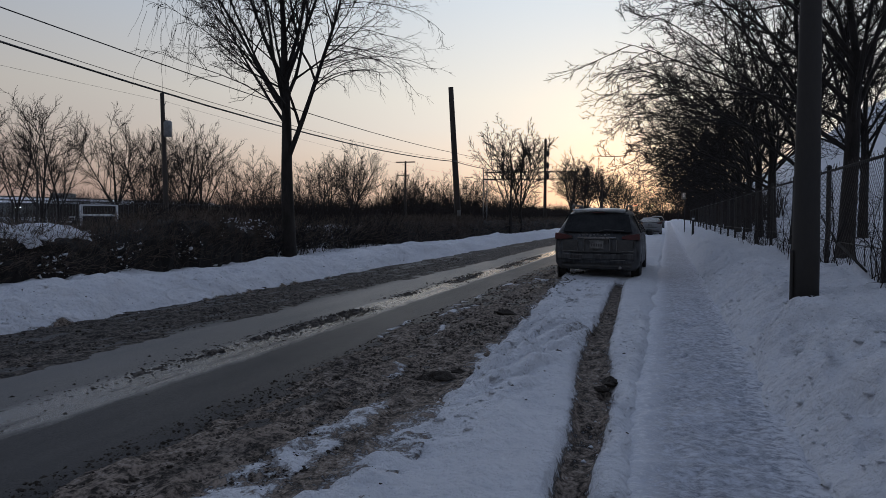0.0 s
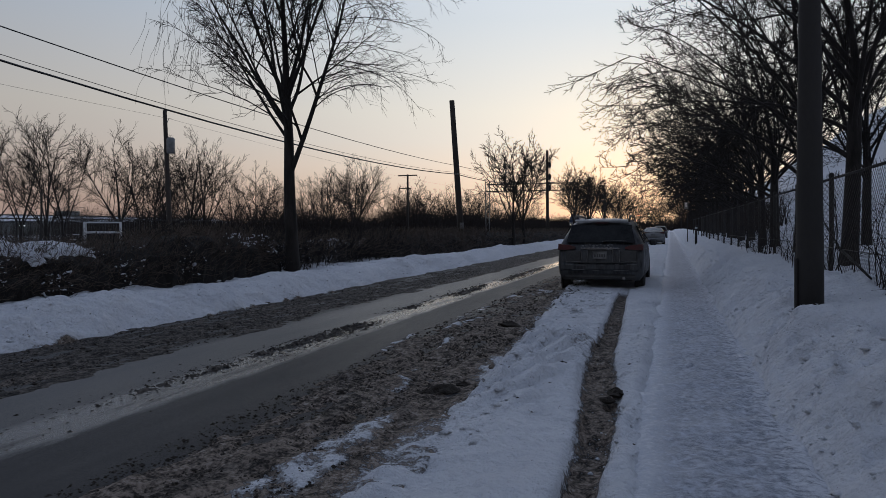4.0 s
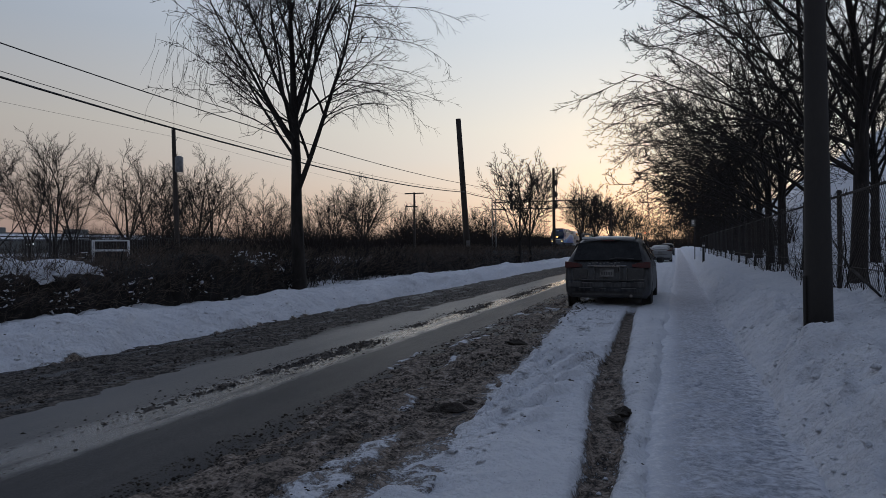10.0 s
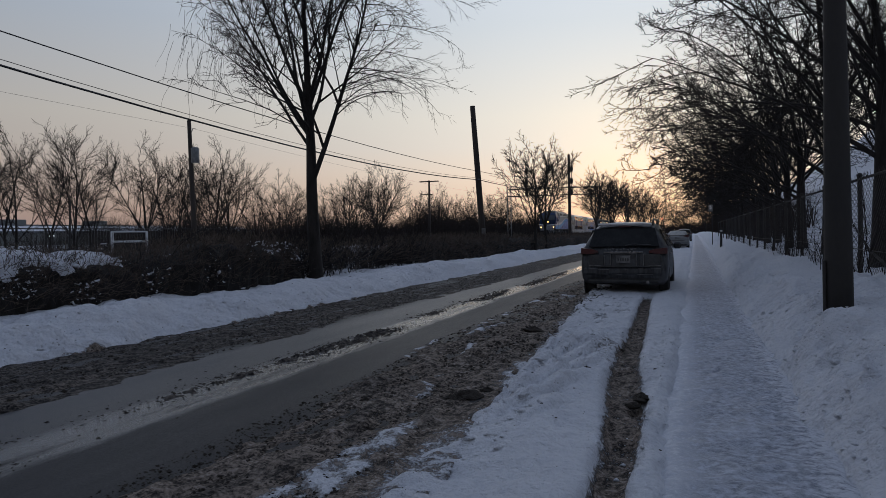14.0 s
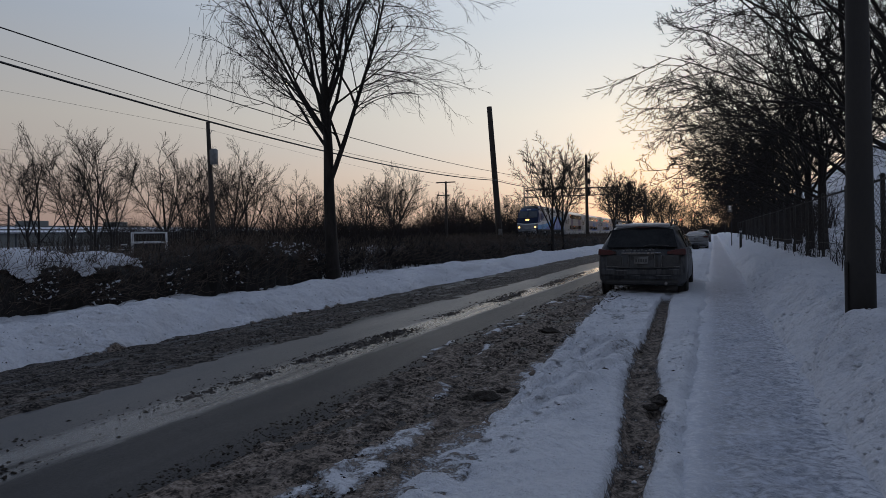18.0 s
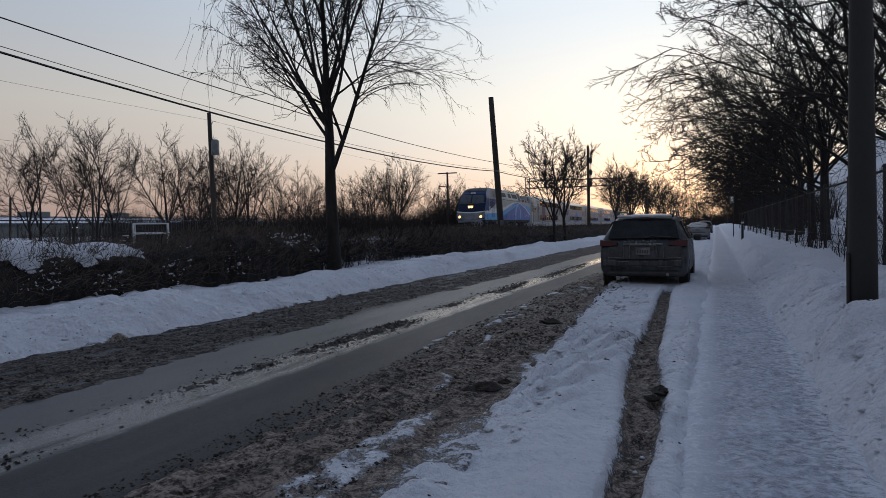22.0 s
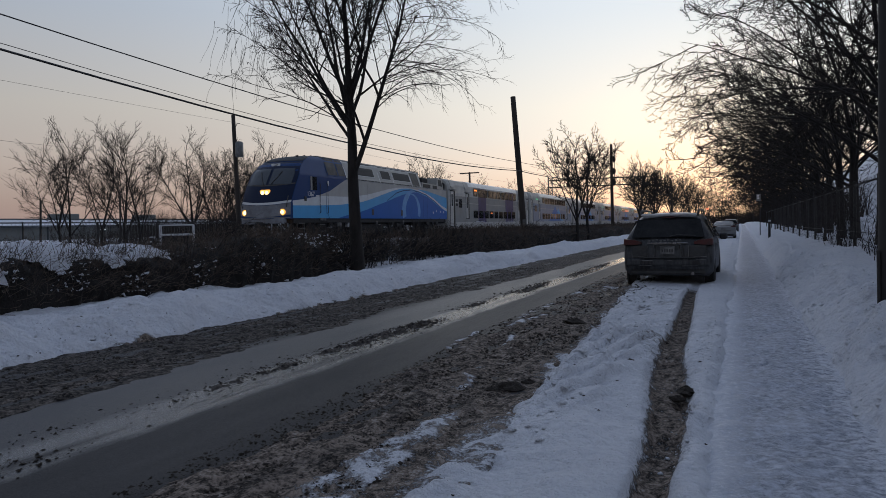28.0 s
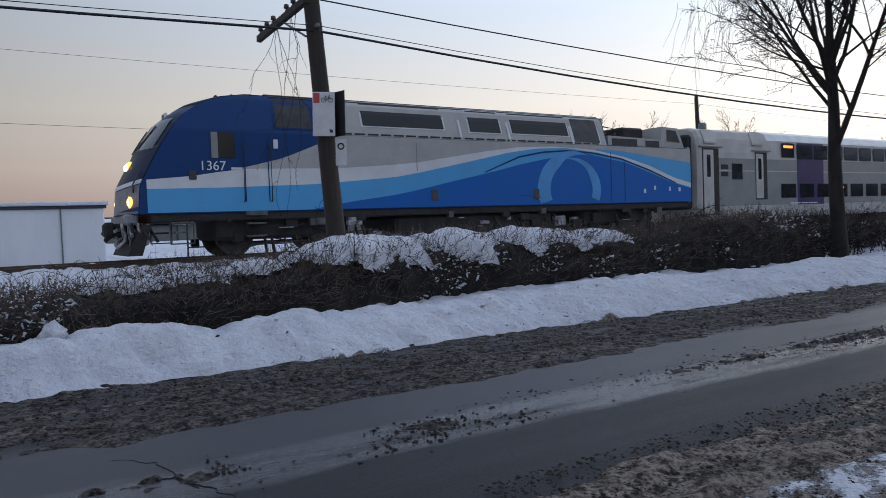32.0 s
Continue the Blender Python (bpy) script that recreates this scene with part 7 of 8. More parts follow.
    part("pilot_plough", Shape().prism([(-0.30, 0.15), (0.05, 0.15), (0.30, 0.95), (0.05, 0.95)], 0, -1.30, 1.30), UNDER, loco, "snow plough caked in ice")
    for k in range(34):
        x = rng.uniform(-1.3, 1.3)
        pts, r = bough(rng, (x, -0.30 + rng.uniform(-0.1, 0.5), 1.0), (rng.normal(0, 0.4), rng.normal(0, 0.4), -1), rng.uniform(0.35, 0.8), 0.03, 0.045, 5, 0.3, -0.05)
        part("hose", Shape().tube(pts, r, 6), ICED if k % 3 == 0 else UNDER, loco, "iced brake hose", smooth=True)
    for k in range(10):
        part("ice_lump", Shape().lathe([(0, -0.09), (0.08, -0.05), (0.11, 0.02), (0.06, 0.08), (0, 0.1)], (rng.uniform(-1.3, 1.3), rng.uniform(-0.5, 0.5), rng.uniform(0.3, 0.9)), 2, 7), ICED, loco, smooth=True)
    # horns and small roof gear over the cab
    for x, a in ((0.45, 2.35), (0.25, 2.55), (0.62, 2.75), (0.40, 3.0), (0.70, 3.25)):
        part("horn", Shape().lathe([(0, 0.0), (0.07, 0.0), (0.08, 0.06), (0.05, 0.13), (0, 0.15)], (x, a, 4.44 + 0.05 * (a - 2.3)), 2, 9), UNDER, loco, smooth=True)
    # pipes, boxes and dampers over the bogies and beside the tank
    for s in (-1, 1):
        for k in range(34):
            a, z0 = rng0.uniform(1.6, 20.8), rng0.uniform(0.30, 1.0)
            kind = k % 4
            if kind == 0:
                part("pipe", Shape().tube([(s * 1.30, a, z0), (s * 1.33, a + 0.3, z0 - 0.1), (s * 1.30, a + rng0.uniform(0.6, 1.3), z0 + rng0.uniform(-0.2, 0.1))], 0.022, 6), UNDER, loco, smooth=True)
            elif kind == 1:
                part("damper", Shape().tube([(s * 1.30, a, z0 + 0.15), (s * 1.34, a + 0.12, z0 - 0.2)], 0.045, 8), UNDER, loco, smooth=True)
            elif kind == 2:
                part("ice_ledge", Shape().box(s * 1.35, a, z0 + 0.02, 0.10, rng0.uniform(0.15, 0.45), 0.03, 0.01), ICED, loco, "thin ice on a ledge")
            else:
                part("equipment_box", Shape().box(s * 1.28, a, z0, 0.16, rng0.uniform(0.2, 0.5), rng0.uniform(0.15, 0.35), 0.02), UNDER, loco)
    # roof gear at the tail
    part("roof_box", Shape().box(0, 19.1, 4.05, 1.5, 1.3, 0.55, 0.08), UNDER, loco)
    part("roof_box", Shape().prism([(20.1, 3.46), (21.6, 3.46), (21.2, 4.30), (20.2, 4.34)], 0, -1.3, 1.3), TRAIN_GREY, loco, "sloping grey roof hood")
    part("flank_screen", Shape().prism([(20.5, 3.75), (21.3, 3.72), (21.05, 4.2), (20.5, 4.22)], 0, 1.3, 1.32), GRILLE, loco)
    part("flank_low", Shape().prism([(17.0, 3.40), (20.1, 3.40), (20.1, 3.78), (17.0, 3.85)], 0, -1.4, 1.4), TRAIN_GREY, loco, "low grey roof flank")
    part("flank_screen", Shape().box(1.41, 17.9, 3.62, 0.02, 1.4, 0.26, 0.0), GRILLE, loco)
    part("flank_screen", Shape().box(1.41, 19.5, 3.6, 0.02, 0.8, 0.24, 0.0), GRILLE, loco)
    part("pantograph_arm", Shape().tube([(0.3, 17.2, 3.95), (0.3, 18.6, 4.30), (0.3, 17.3, 4.42)], 0.035, 6), UNDER, loco)
    part("pantograph_arm", Shape().tube([(-0.3, 17.2, 3.95), (-0.3, 18.6, 4.30), (-0.3, 17.3, 4.42)], 0.035, 6), UNDER, loco)
    part("pantograph_shoe", Shape().box(0, 17.3, 4.44, 1.5, 0.22, 0.05, 0.02), UNDER, loco)
    for a in (17.6, 18.2):
        part("roof_insulator", Shape().lathe([(0.05, 0), (0.09, 0.04), (0.05, 0.08), (0.09, 0.12), (0.05, 0.16), (0.09, 0.2), (0.05, 0.24)], (0.6, a, 3.85), 2, 10), PORCELAIN, loco, smooth=True)
    build_bogie(loco, 4.0, wheels, 0.53, 1.4)
    build_bogie(loco, 17.7, wheels, 0.53, 1.4)
    return loco, wheels


COACH = 25.9


def build_coach(name, label, livery):
    """A double-deck coach, from its front end (y = 0) backwards."""
    c = thing(name, pose(0, 0, 0), label, "railway coach", "coaches of the train")
    wheels = []
    sec = [(0, 0.42), (1.30, 0.42), (1.45, 0.60), (1.50, 1.1), (1.50, 3.35), (1.43, 3.95), (1.28, 4.28), (0.9, 4.42), (0, 4.46)]
    full = sec + [(-x, z) for x, z in sec[-2:0:-1]]
    end = [(x * 0.94, 0.95 + (z - 0.42) * 0.80 if z < 3 else z - 0.06) for x, z in full]
    rings = []
    for y, s in ((0.10, end), (0.25, full), (COACH - 0.25, full), (COACH - 0.10, end)):
        rings.append([(x, y, z) for x, z in s])
    part("body_shell", Shape().loft(rings), COACH_WHITE, c, "white coach body", smooth=False)
    part("roof", Shape().loft([[(1.44, y, 3.97), (1.28, y, 4.30), (0.9, y, 4.45), (0, y, 4.49), (-0.9, y, 4.45), (-1.28, y, 4.30), (-1.44, y, 3.97), (0, y, 4.0)] for y in (5.1, COACH - 5.1)]), ROOF_WHITE, c, "pale frosted roof")
    for y0, y1 in ((0.5, 1.3), (3.9, 4.7), (COACH - 4.7, COACH - 3.9), (COACH - 1.3, COACH - 0.5)):
        part("roof_shoulder", Shape().prism([(1.30, 3.80), (1.52, 3.72), (1.52, 3.80), (1.30, 4.34)], 1, y0, y1), COACH_WHITE, c)
    part("gangway", Shape().box(0, -0.05, 2.5, 2.3, 0.45, 3.2, 0.1), UNDER, c, "black gangway bellows")
    part("gangway", Shape().box(0, COACH + 0.05, 2.5, 2.3, 0.45, 3.2, 0.1), UNDER, c, "black gangway bellows")
    X = 1.505
    for s in (1, -1):
        band = part("colour_band", Shape().box(s * X, COACH / 2, 2.05, 0.010, COACH - 2.4, 2.10, 0.0), MID_GREY if livery == "grey" else SKYBAND, c, "grey painted band" if livery == "grey" else "blue-grey painted band")
        part("band_stripe", Shape().box(s * (X + 0.004), COACH / 2, 2.55, 0.008, COACH - 2.4, 0.05, 0.0), COACH_WHITE, c)
        if livery == "grey":
            for y, w in ((8.6, 2.3), (17.6, 2.9)):
                part("purple_panel", Shape().box(s * (X + 0.008), y, 2.45, 0.010, w, 2.95, 0.0), PURPLE, c, "purple panel through both decks")
        else:
            part("emblem_peak", Shape().prism([(10.0, 1.1), (17.0, 1.1), (13.5, 3.0)], 0, s * (X + 0.006), s * (X + 0.014)), BLUE, c, "blue painted peak")
            part("emblem_peak", Shape().prism([(12.0, 1.1), (18.6, 1.1), (15.6, 2.7)], 0, s * (X + 0.004), s * (X + 0.010)), SKYBLUE, c, "light blue painted peak")
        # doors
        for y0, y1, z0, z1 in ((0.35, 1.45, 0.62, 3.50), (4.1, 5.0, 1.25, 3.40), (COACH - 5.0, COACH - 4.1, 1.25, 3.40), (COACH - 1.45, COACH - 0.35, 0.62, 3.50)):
            # no real recess: a flat plate painted with the doorway's shade
            d = part("door_recess", Shape().box(s * X, (y0 + y1) / 2, (z0 + z1) / 2, 0.022, y1 - y0, z1 - z0, 0.0), UNDER, c, "flat near-black plate that paints a shaded door recess")
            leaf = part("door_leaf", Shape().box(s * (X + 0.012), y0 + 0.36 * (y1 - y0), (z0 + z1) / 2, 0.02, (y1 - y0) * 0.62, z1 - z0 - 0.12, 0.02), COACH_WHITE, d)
            part("door_window", Shape().box(s * (X + 0.020), y0 + 0.36 * (y1 - y0), z1 - 0.75, 0.016, 0.24, 0.95, 0.0), TRAIN_GLASS, leaf)
            part("rain_strip", Shape().box(s * (X + 0.03), (y0 + y1) / 2, z1 + 0.08, 0.10, y1 - y0 + 0.5, 0.05, 0.01), MID_GREY, c)
        # windows
        for y in (2.75, COACH - 2.75):
            part("window", Shape().box(s * (X + 0.010), y, 2.52, 0.016, 0.75, 0.70, 0.0), TRAIN_GLASS, c)
        disp = part("display_window", Shape().box(s * (X + 0.010), 6.7, 3.55, 0.016, 1.05, 0.68, 0.0), TRAIN_GLASS, c)
        if livery == "grey":
            part("display_glow", Shape().box(s * (X + 0.020), 6.7, 3.72, 0.008, 0.75, 0.12, 0.0), ORANGE_GLOW, disp, "orange destination display")
        for k in range(9):
            y = 8.1 + 1.42 * k
            part("upper_window", Shape().box(s * (X + 0.020), y, 3.50, 0.016, 1.18 if k % 3 else 1.3, 0.68, 0.0), TRAIN_GLASS, c)
        for k in range(9):
            y = 6.7 + 1.55 * k
            part("lower_window", Shape().box(s * (X + 0.020), y, 1.64, 0.016, 1.22, 0.66, 0.0), TRAIN_GLASS, c)
        if livery == "grey":
            for y in (11.35,):
                part("lit_window", Shape().box(s * (X + 0.030), y, 1.80, 0.006, 0.5, 0.06, 0.0), ORANGE_GLOW, c, "small lit display")
        mark = part("wordmark", Shape().box(s * (X + 0.012), 1.85, 2.72, 0.006, 0.5, 0.20, 0.0), UNDER, c, "dark wordmark reduced to bars")
        part("wordmark", Shape().box(s * (X + 0.012), 1.85, 2.40, 0.006, 0.5, 0.20, 0.0), UNDER, c, "dark wordmark reduced to bars")
        if livery != "grey":
            part("marker_lamp", Shape().box(s * (X + 0.03), 3.3, 3.62, 0.05, 0.14, 0.14, 0.02), GREEN_GLOW, c, "green door marker lamp")
        part("skirt", Shape().box(s * 1.42, COACH / 2, 0.72, 0.06, 15.2, 0.60, 0.02), COACH_WHITE, c)
        for k in range(7):
            part("underframe_box", Shape().box(s * 1.2, 6.4 + 2.1 * k, 0.42, 0.4, 1.2, 0.3, 0.03), UNDER, c)
        for y in (5.4, COACH - 5.4):
            part("snow_ledge", Shape().box(s * 1.46, y - math.copysign(2.6, y - 13), 1.05, 0.12, 2.4, 0.14, 0.05), ICED_SNOW, c, "snow lodged on the step ledge")
    build_bogie(c, 3.3, wheels, 0.42, 1.25)
    build_bogie(c, COACH - 3.3, wheels, 0.42, 1.25)
    return c, wheels


ROOF_WHITE = material("frosted_roof", (0.62, 0.64, 0.66), 0.34, colour2=(0.50, 0.51, 0.52), scale=1.5, fine=18, bumps=0.05)
SKYBAND = material("blue_grey_band", (0.16, 0.20, 0.28), 0.4, colour2=(0.14, 0.17, 0.24), scale=1.5, fine=18, bumps=0.02)
ICED_SNOW = material("lodged_snow", (0.66, 0.68, 0.72), 0.8, colour2=(0.5, 0.51, 0.53), scale=5, fine=20, bumps=0.4, depth=0.03)


def build_track():
    """Two rails on snowy sleepers for the train, and the second track beyond."""
    rail_steel = material("rail_steel", (0.07, 0.06, 0.052), 0.45, 0.7, colour2=(0.11, 0.075, 0.05), scale=2, fine=25, bumps=0.05)
    tie_wood = material("sleeper_wood", (0.055, 0.046, 0.038), 0.9, colour2=(0.45, 0.46, 0.48), scale=2.5, fine=14, bumps=0.3, vary=0.4)
    for off, name in ((0.0, "railway_track"),):
        t = thing(name, pose(-20.91, 0, 0.86, 0, 0, TURN), "steel rails on half-buried wooden sleepers", "railway track")
        for s in (-1, 1):
            prof = [(-0.035, 0.0), (0.035, 0.0), (0.035, -0.035), (0.012, -0.05), (0.012, -0.13), (0.07, -0.16), (-0.07, -0.16), (-0.012, -0.13), (-0.012, -0.05), (-0.035, -0.035)]
            part("rail", Shape().prism([(s * 0.755 + x, z) for x, z in prof], 1, -60, 420), rail_steel, t)
        mesh = Shape().box(0, 0, -0.24, 2.5, 0.22, 0.16, 0.015).mesh("sleeper", tie_wood)
        for k in range(150):
            part("sleeper", mesh, None, t).location = (0, -22 + 0.62 * k, 0)
        xs, ys = np.linspace(-2.6, 2.6, 27), np.concatenate([[-60, -30], np.arange(-22, 60, 0.5), [80, 120, 200, 420]])
        gx, gy = np.meshgrid(xs, ys)
        z = -0.18 - 0.55 * blend(np.abs(gx), 1.5, 2.6) + 0.07 * rough2(gx, gy, 0.8, 400, 3)
        part("snow_bed", Shape().grid(xs, ys, z), SNOW, t, "snow filling the track bed", smooth=True, fix=False)


build_track()
loco, loco_wheels = build_locomotive()
first_coach, first_wheels = build_coach("passenger_coach", "grey and white double-deck coach with purple panels", "grey")
second_coach, second_wheels = build_coach("passenger_coach", "white and blue double-deck commuter coach", "blue")
coaches = [first_coach, second_coach] + [copy_thing(second_coach, pose(0, 0, 0)) for k in range(6)]

# ---- beyond the railway, and small things
def build_beyond():
    wall = material("pale_metal_siding", (0.66, 0.68, 0.70), 0.6, colour2=(0.58, 0.60, 0.62), scale=0.6, fine=8, bumps=0.1, stretch=(1, 1, 0.2))
    dull = material("grey_green_siding", (0.14, 0.155, 0.155), 0.7, colour2=(0.11, 0.12, 0.12), scale=0.5, fine=6, bumps=0.1)
    band = material("dark_eave", (0.035, 0.045, 0.055), 0.6, scale=1, fine=8, bumps=0.0)
    # low warehouse with a snowy roof
    w = thing("warehouse", pose(-130, 0, 0), "long low grey warehouse with snow on its roof", "building")
    part("wall", Shape().box(-20, 95, 1.5, 40, 190, 3.2, 0.05), dull, w)
    part("roof", Shape().prism([(-41, 3.1), (1, 3.1), (-8, 4.7), (-32, 4.7)], 1, -1, 191), SNOW, w, "shallow roof under snow")
    part("eave", Shape().box(0.5, 95, 3.15, 0.8, 192, 0.35, 0.05), band, w)
    part("ridge_board", Shape().box(-8, 95, 4.75, 0.6, 192, 0.3, 0.05), band, w)
    for y, sx in ((70, 6.0), (76, 8.0), (112, 5.0), (135, 4.0)):
        part("roof_unit", Shape().box(-9, y, 5.3, 4, sx, 1.3, 0.1), dull, w, "grey roof machinery")
    for k in range(12):
        part("siding_joint", Shape().box(0.06, 8 + 15.5 * k, 1.5, 0.12, 0.3, 3.2, 0.0), band, w)
    # pale shed close to the track
    s = thing("shed", pose(-34.5, 0, 0), "pale flat-roofed metal shed beside the railway", "building")
    part("wall", Shape().box(-4, -8.6, 1.6, 8, 23.6, 2.8, 0.04), wall, s)
    part("roof", Shape().box(-4, -8.6, 3.02, 8.5, 24.0, 0.16, 0.04), SNOW, s, "roof edge under snow")
    part("trim", Shape().box(0.03, -8.6, 2.86, 0.1, 23.8, 0.14, 0.01), band, s)
    for k in range(7):
        part("siding_joint", Shape().box(0.02, 1.5 - 3.3 * k, 1.5, 0.05, 0.06, 2.6, 0.0), dull, s)
    # fence along the yard
    f = thing("yard_fence", pose(-31.0, 0, 0), "grey wire yard fence on steel posts", "fence")
    for k in range(20):
        y = 6 + 4.2 * k
        part("post", Shape().tube([(0, y, 0.2), (0, y, 2.15)], 0.04, 6), STEEL_DARK, f)
    for z in (0.95, 2.1):
        part("rail", Shape().tube([(0, 6, z), (0, 86, z)], 0.03, 5), STEEL_DARK, f)
    n = 380
    y = np.linspace(6, 86, n)
    part("mesh", Shape().sticks(np.stack([y * 0, y, y * 0 + 0.4], 1), np.stack([y * 0, y, y * 0 + 2.1], 1), 0.006, 0.006), GALV, f, "fine wire mesh", fix=False)
    # white tubular platform with steps
    p = thing("loading_stand", pose(-26.9, 28.3, ground_at(-26.9, 28.3) - 0.25, 0, 0, 40), "white tubular steel stand with steps", "steel stand")
    white = material("white_pipe", (0.60, 0.61, 0.62), 0.5, colour2=(0.45, 0.45, 0.46), scale=3, fine=20, bumps=0.0)
    for x in (-0.8, 0.8):
        for y2 in (-0.5, 0.5):
            part("leg", Shape().tube([(x, y2, 0), (x, y2, 1.75)], 0.04, 6), white, p)
        part("side_rail", Shape().tube([(x, -0.5, 1.72), (x, 0.5, 1.72)], 0.035, 6), white, p)
    part("deck", Shape().box(0, 0, 1.25, 1.7, 1.1, 0.1, 0.02), white, p)
    part("top_rail", Shape().tube([(-0.8, -0.5, 1.74), (0.8, -0.5, 1.74)], 0.035, 6), white, p)
    part("top_rail", Shape().tube([(-0.8, 0.5, 1.74), (0.8, 0.5, 1.74)], 0.035, 6), white, p)
    for k in range(5):
        part("step", Shape().box(-1.2 - 0.12 * k, 0, 1.15 - 0.24 * k, 0.22, 0.9, 0.04, 0.01), white, p)
    part("panel", Shape().box(0, -0.45, 0.6, 1.4, 0.04, 1.1, 0.01), STEEL_DARK, p)
    # yard lamps
    lit = glowing("yard_lamp_glow", (0.9, 0.97, 1.0), 4.0)
    for x, y, h, big in ((-85, 12.6, 4.6, 1.0), (-85, 23.0, 5.2, 1.0), (-110, 70.0, 6.0, 1.0), (-60, 52.5, 1.9, 0.45)):
        l = thing("yard_lamp", pose(x, y, 0.1), "yard lamp with a lit head on a thin pole", "lamp", "yard lamps")
        part("pole", Shape().tube([(0, 0, 0), (0, 0, h)], 0.06, 6), STEEL_DARK, l)
        part("head", Shape().box(0.2, 0, h, 0.5, big, 0.16, 0.03), STEEL_DARK, l)
        part("lens", Shape().box(0.3, 0, h - 0.09, 0.5, 0.9 * big, 0.08, 0.0), lit, l, "lit lens")
    for y, h in ((14.0, 3.6), (22.5, 2.9), (27.0, 3.2)):
        q = thing("stake", pose(-29.5, y, 0.2, 0, 0, 0), "thin dark stake standing in the snow", "post", "stakes")
        part("shaft", Shape().tube([(0, 0, 0), (0.03, 0.1, h)], 0.05, 6), STEEL_DARK, q)
    # traffic lamps far down the street
    red, white_l = glowing("far_red_lamp", (1.0, 0.12, 0.05), 9.0), glowing("far_white_lamp", (1.0, 0.72, 0.4), 9.0)
    for x, mat, name in ((-13.4, red, "red"), (-8.9, white_l, "white"), (-6.5, white_l, "white")):
        t = thing("street_lamp", pose(x, 320, 0), "distant %s lamp on a post at the street's end" % name, "lamp", "distant lamps")
        part("post", Shape().tube([(0, 0, 0), (0, 0, 6.3)], 0.12, 6), STEEL_DARK, t)
        part("lens", Shape().lathe([(0, -0.3), (0.3, -0.15), (0.34, 0.1), (0, 0.3)], (0, -0.3, 6.5), 2, 10), mat, t, "lit lens")


def clod(seed, x, y, size, flat=0.5):
    """A lump of dirty ice."""
    rng = np.random.default_rng(seed)
    rings = []
    for k, s in enumerate((0.75, 1.0, 0.9, 0.55, 0.15)):
        z = size * flat * (k / 4 - 0.12)
        rings.append([(s * size * rng.uniform(0.65, 1.1) * math.cos(a), 0.7 * s * size * rng.uniform(0.65, 1.1) * math.sin(a), z + rng.normal(0, 0.06 * size)) for a in np.arange(11) * 2 * math.pi / 11])
    return Shape().loft(rings)


def build_cracks():
    """Open cracks in the asphalt of the far lane."""
    seam = material("crack_seam", (0.008, 0.008, 0.008), 0.9, scale=9, fine=40, bumps=0.0)
    rng = np.random.default_rng(14)
    for pts in (((-5.35, 0.47), (-5.16, 0.66), (-4.89, 0.76), (-4.57, 0.80), (-4.34, 0.92), (-4.12, 1.0)), ((-4.74, 0.67), (-4.70, 0.79), (-4.36, 0.86))):
        line = []
        for a, b in zip(pts, pts[1:]):
            for u in np.linspace(0, 1, 6)[:-1]:
                line.append((a[0] + (b[0] - a[0]) * u + rng.normal(0, 0.012), a[1] + (b[1] - a[1]) * u + rng.normal(0, 0.012), 0.001))
        c = part("crack", Shape().tube(line, 0.0045, 4), seam)
        tagged(c, "jagged open crack in the wet asphalt", "crack", kind="structure")


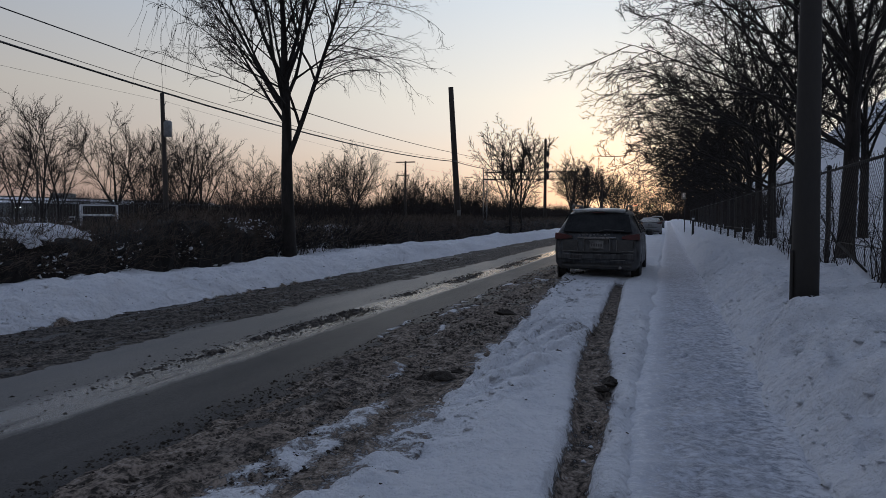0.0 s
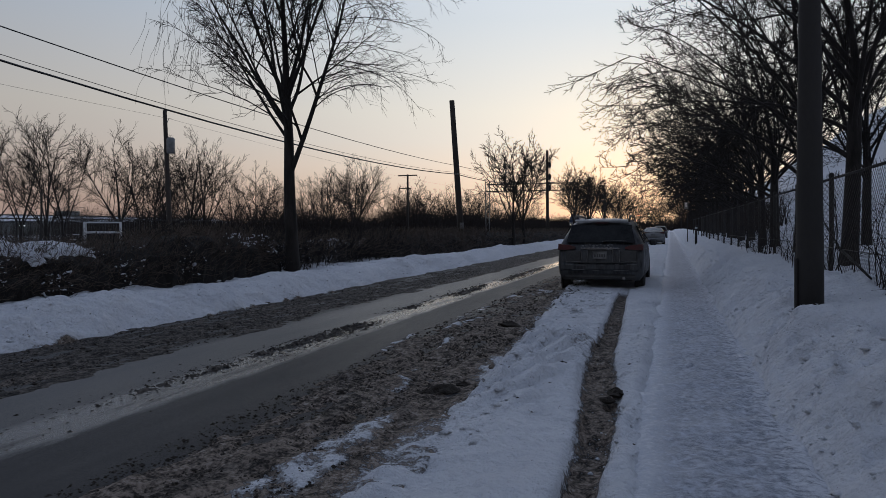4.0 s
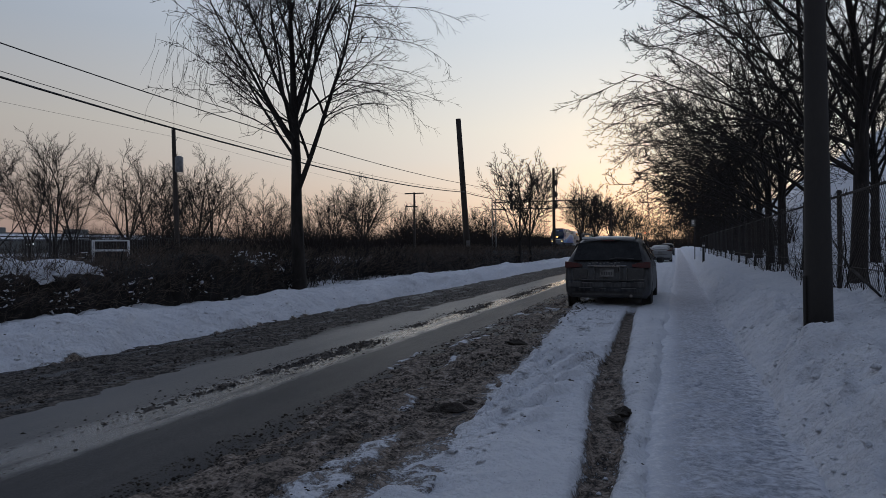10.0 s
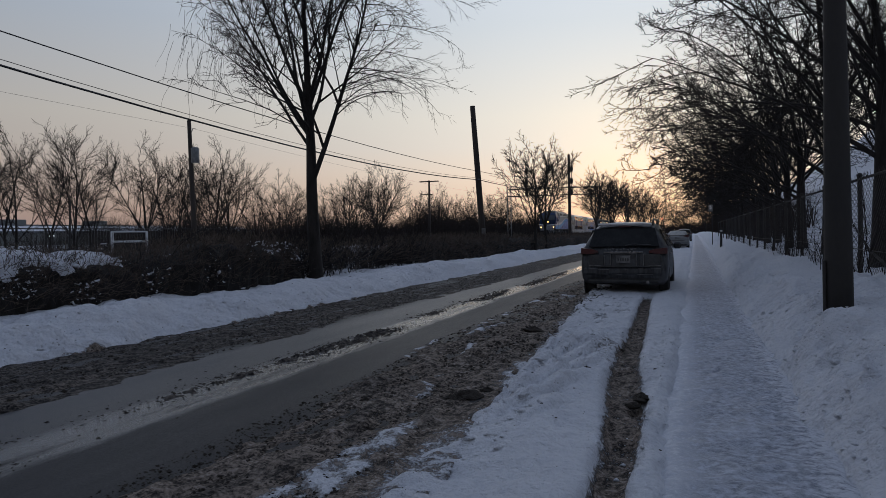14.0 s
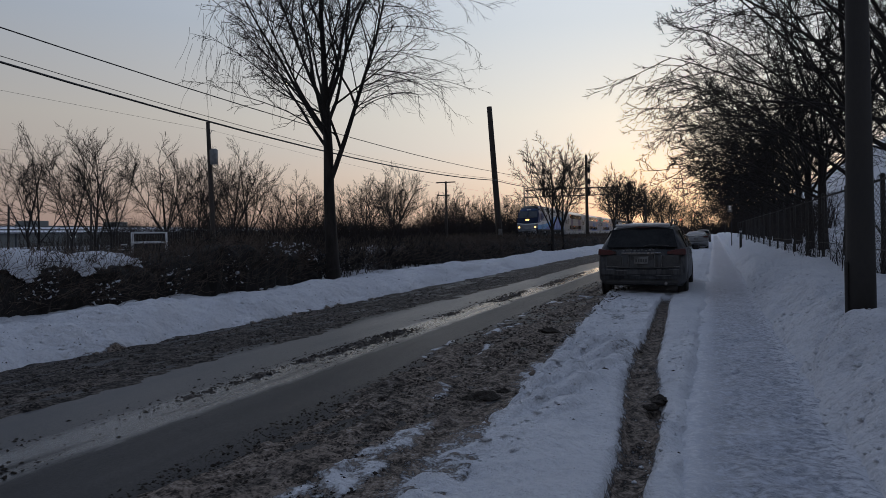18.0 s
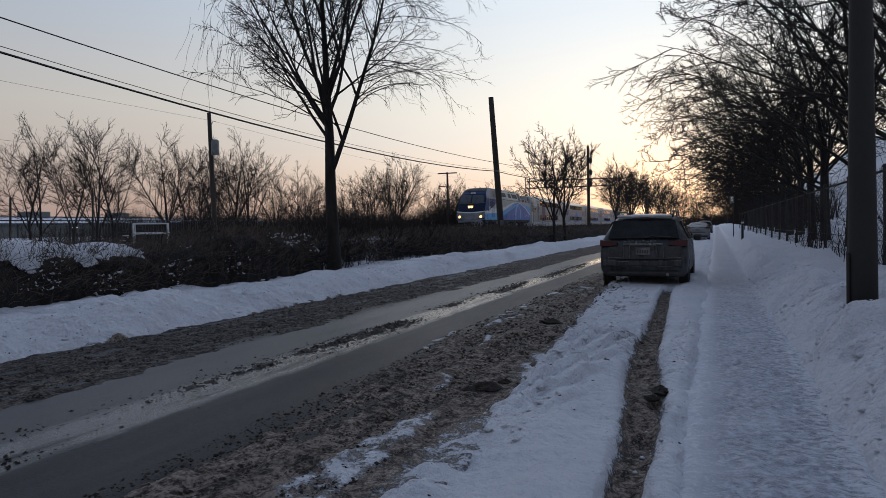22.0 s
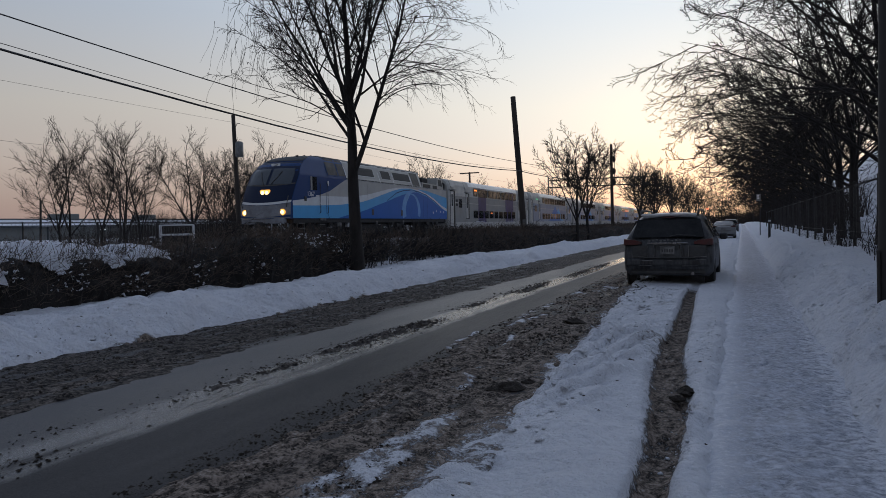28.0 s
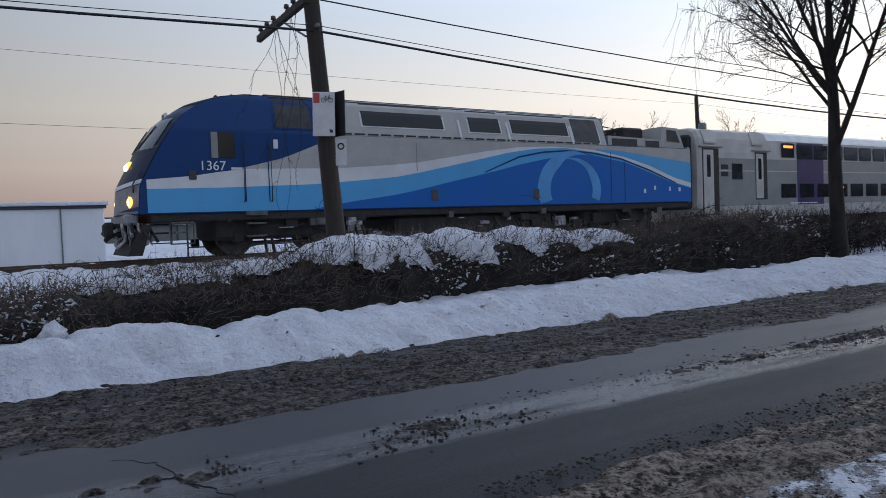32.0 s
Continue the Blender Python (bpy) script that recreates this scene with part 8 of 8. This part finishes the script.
def build_litter():
    dark = material("frozen_mud", (0.022, 0.018, 0.015), 0.8, colour2=(0.06, 0.052, 0.045), scale=9, fine=45, bumps=0.9, depth=0.03)
    for k, (x, y, s) in enumerate(((-2.37, 10.74, 0.19), (-2.02, 6.3, 0.17), (-2.14, 6.12, 0.12), (-0.45, 6.5, 0.13), (-0.52, 6.36, 0.09), (-1.92, 6.6, 0.09), (-2.47, 5.0, 0.08), (-2.66, 5.95, 0.12), (-2.72, 6.15, 0.09), (-0.9, 9.3, 0.05), (-1.1, 7.6, 0.05))):
        z = max(ground_at(x, y), 0.0) + 0.005
        tagged(part("ice_clod", clod(k, 0, 0, s), dark, smooth=False), "dark lump of frozen mud and ice", "ice clod", "clods on the street").matrix_world = pose(x, y, z, 0, 0, 37 * k)
    dark.node_tree.nodes["Principled BSDF"].inputs["Specular IOR Level"].default_value = 0.1
    rng = np.random.default_rng(31)
    crumbs, pale = Shape(), Shape()
    for lo, hi, y0, y1, n, mean, most in ((-3.4, -2.0, 2.2, 9, 8000, 0.0048, 0.026), (-3.5, -2.0, 9, 22, 4500, 0.0075, 0.034), (-5.15, -4.30, 1, 12, 11000, 0.0065, 0.026), (-5.15, -4.3, 12, 26, 4500, 0.009, 0.03), (-7.7, -5.95, 0, 24, 9000, 0.0062, 0.028), (-2.1, -0.1, 3, 12, 420, 0.005, 0.02), (-9.0, -7.6, 0, 25, 900, 0.007, 0.035)):
        x, y = rng.uniform(lo, hi, n), y0 + (y1 - y0) * rng.random(n) ** 1.3
        z = np.maximum(snow_height(x, y), 0.004)
        size = (0.003 + rng.exponential(mean, n)).clip(0.004, most)
        keep = np.ones(n, bool)
        if hi < -4 and lo > -5.5:
            x = -4.70 + rng.normal(0, 0.17, n)
            keep = ridge_clumps(x, y) > rng.random(n) ** 0.7
            z = z * 0 + 0.004
        elif lo < -7.8 or lo > -2.5:
            keep = rough2(x, y, 0.6, 520, 2) > 0.12
        else:
            z = z + 0.022
        crumbs.lumps(np.stack([x, y, z], 1)[keep], size[keep], rng)
    # lumps of clean snow broken off the banks
    for lo, hi, y0, y1, n, mean in ((-8.7, -7.7, 0, 30, 900, 0.016), (0.75, 1.9, 4, 22, 1500, 0.020), (-2.0, -1.2, 4, 16, 900, 0.018), (-0.5, 0.0, 3, 15, 500, 0.012)):
        x, y = rng.uniform(lo, hi, n), rng.uniform(y0, y1, n)
        keep = rough2(x, y, 0.8, 530, 2) > -0.1
        pale.lumps(np.stack([x, y, snow_height(x, y) + 0.006], 1)[keep], (0.005 + rng.exponential(mean * 0.7, n)).clip(0.005, 0.06)[keep], rng)
    tagged(part("crumbs", crumbs, dark, fix=False), "crumbs of dark frozen mud scattered on street and snow", "mud crumbs", kind="stuff")
    tagged(part("snow_lumps", pale, SNOW, smooth=True, fix=False), "small lumps of broken snow along the banks", "snow lumps", kind="stuff")
    r = tagged(part("rock", clod(99, 0, 0, 0.24, 0.9), SNOW, smooth=True), "rounded rock under a cap of snow on the verge", "rock")
    r.matrix_world = pose(-8.95, 0.25, ground_at(-8.95, 0.25) + 0.02)


build_beyond()
build_cracks()
build_litter()

# ---- the train rolls in: seconds, metres from the nose to the point abreast of the camera
RUN = ((0, 264.0), (2, 243.0), (4, 222.0), (6, 202.0), (9, 173.5), (11, 155.0), (13, 136.7), (15, 120.0), (18, 96.6), (19, 89.4), (21, 75.6), (23, 62.0), (26, 42.5), (28, 29.8), (29, 23.4), (30, 17.0), (31, 10.3), (32, 3.3))
RAIL = 0.86


def place(s):
    th = radians(TURN)
    return pose(-20.9 * math.cos(th) - s * math.sin(th), -20.9 * math.sin(th) + s * math.cos(th), RAIL, 0, 0, TURN)


def motions():
    walk(loco, [(t, place(s)) for t, s in RUN])
    for k, c in enumerate(coaches):
        walk(c, [(t, place(s + 22.15 + 26.3 * k)) for t, s in RUN])
    # wheels of the locomotive and the first coach
    ts = np.arange(0, 961) / 30
    ss = np.interp(ts, *zip(*RUN))
    for ax, y, r in loco_wheels + first_wheels:
        walk(ax, [(float(t), pose(0, y, r, math.degrees((264.0 - s) / r) % 360, 0, 0)) for t, s in zip(ts, ss)])


motions()
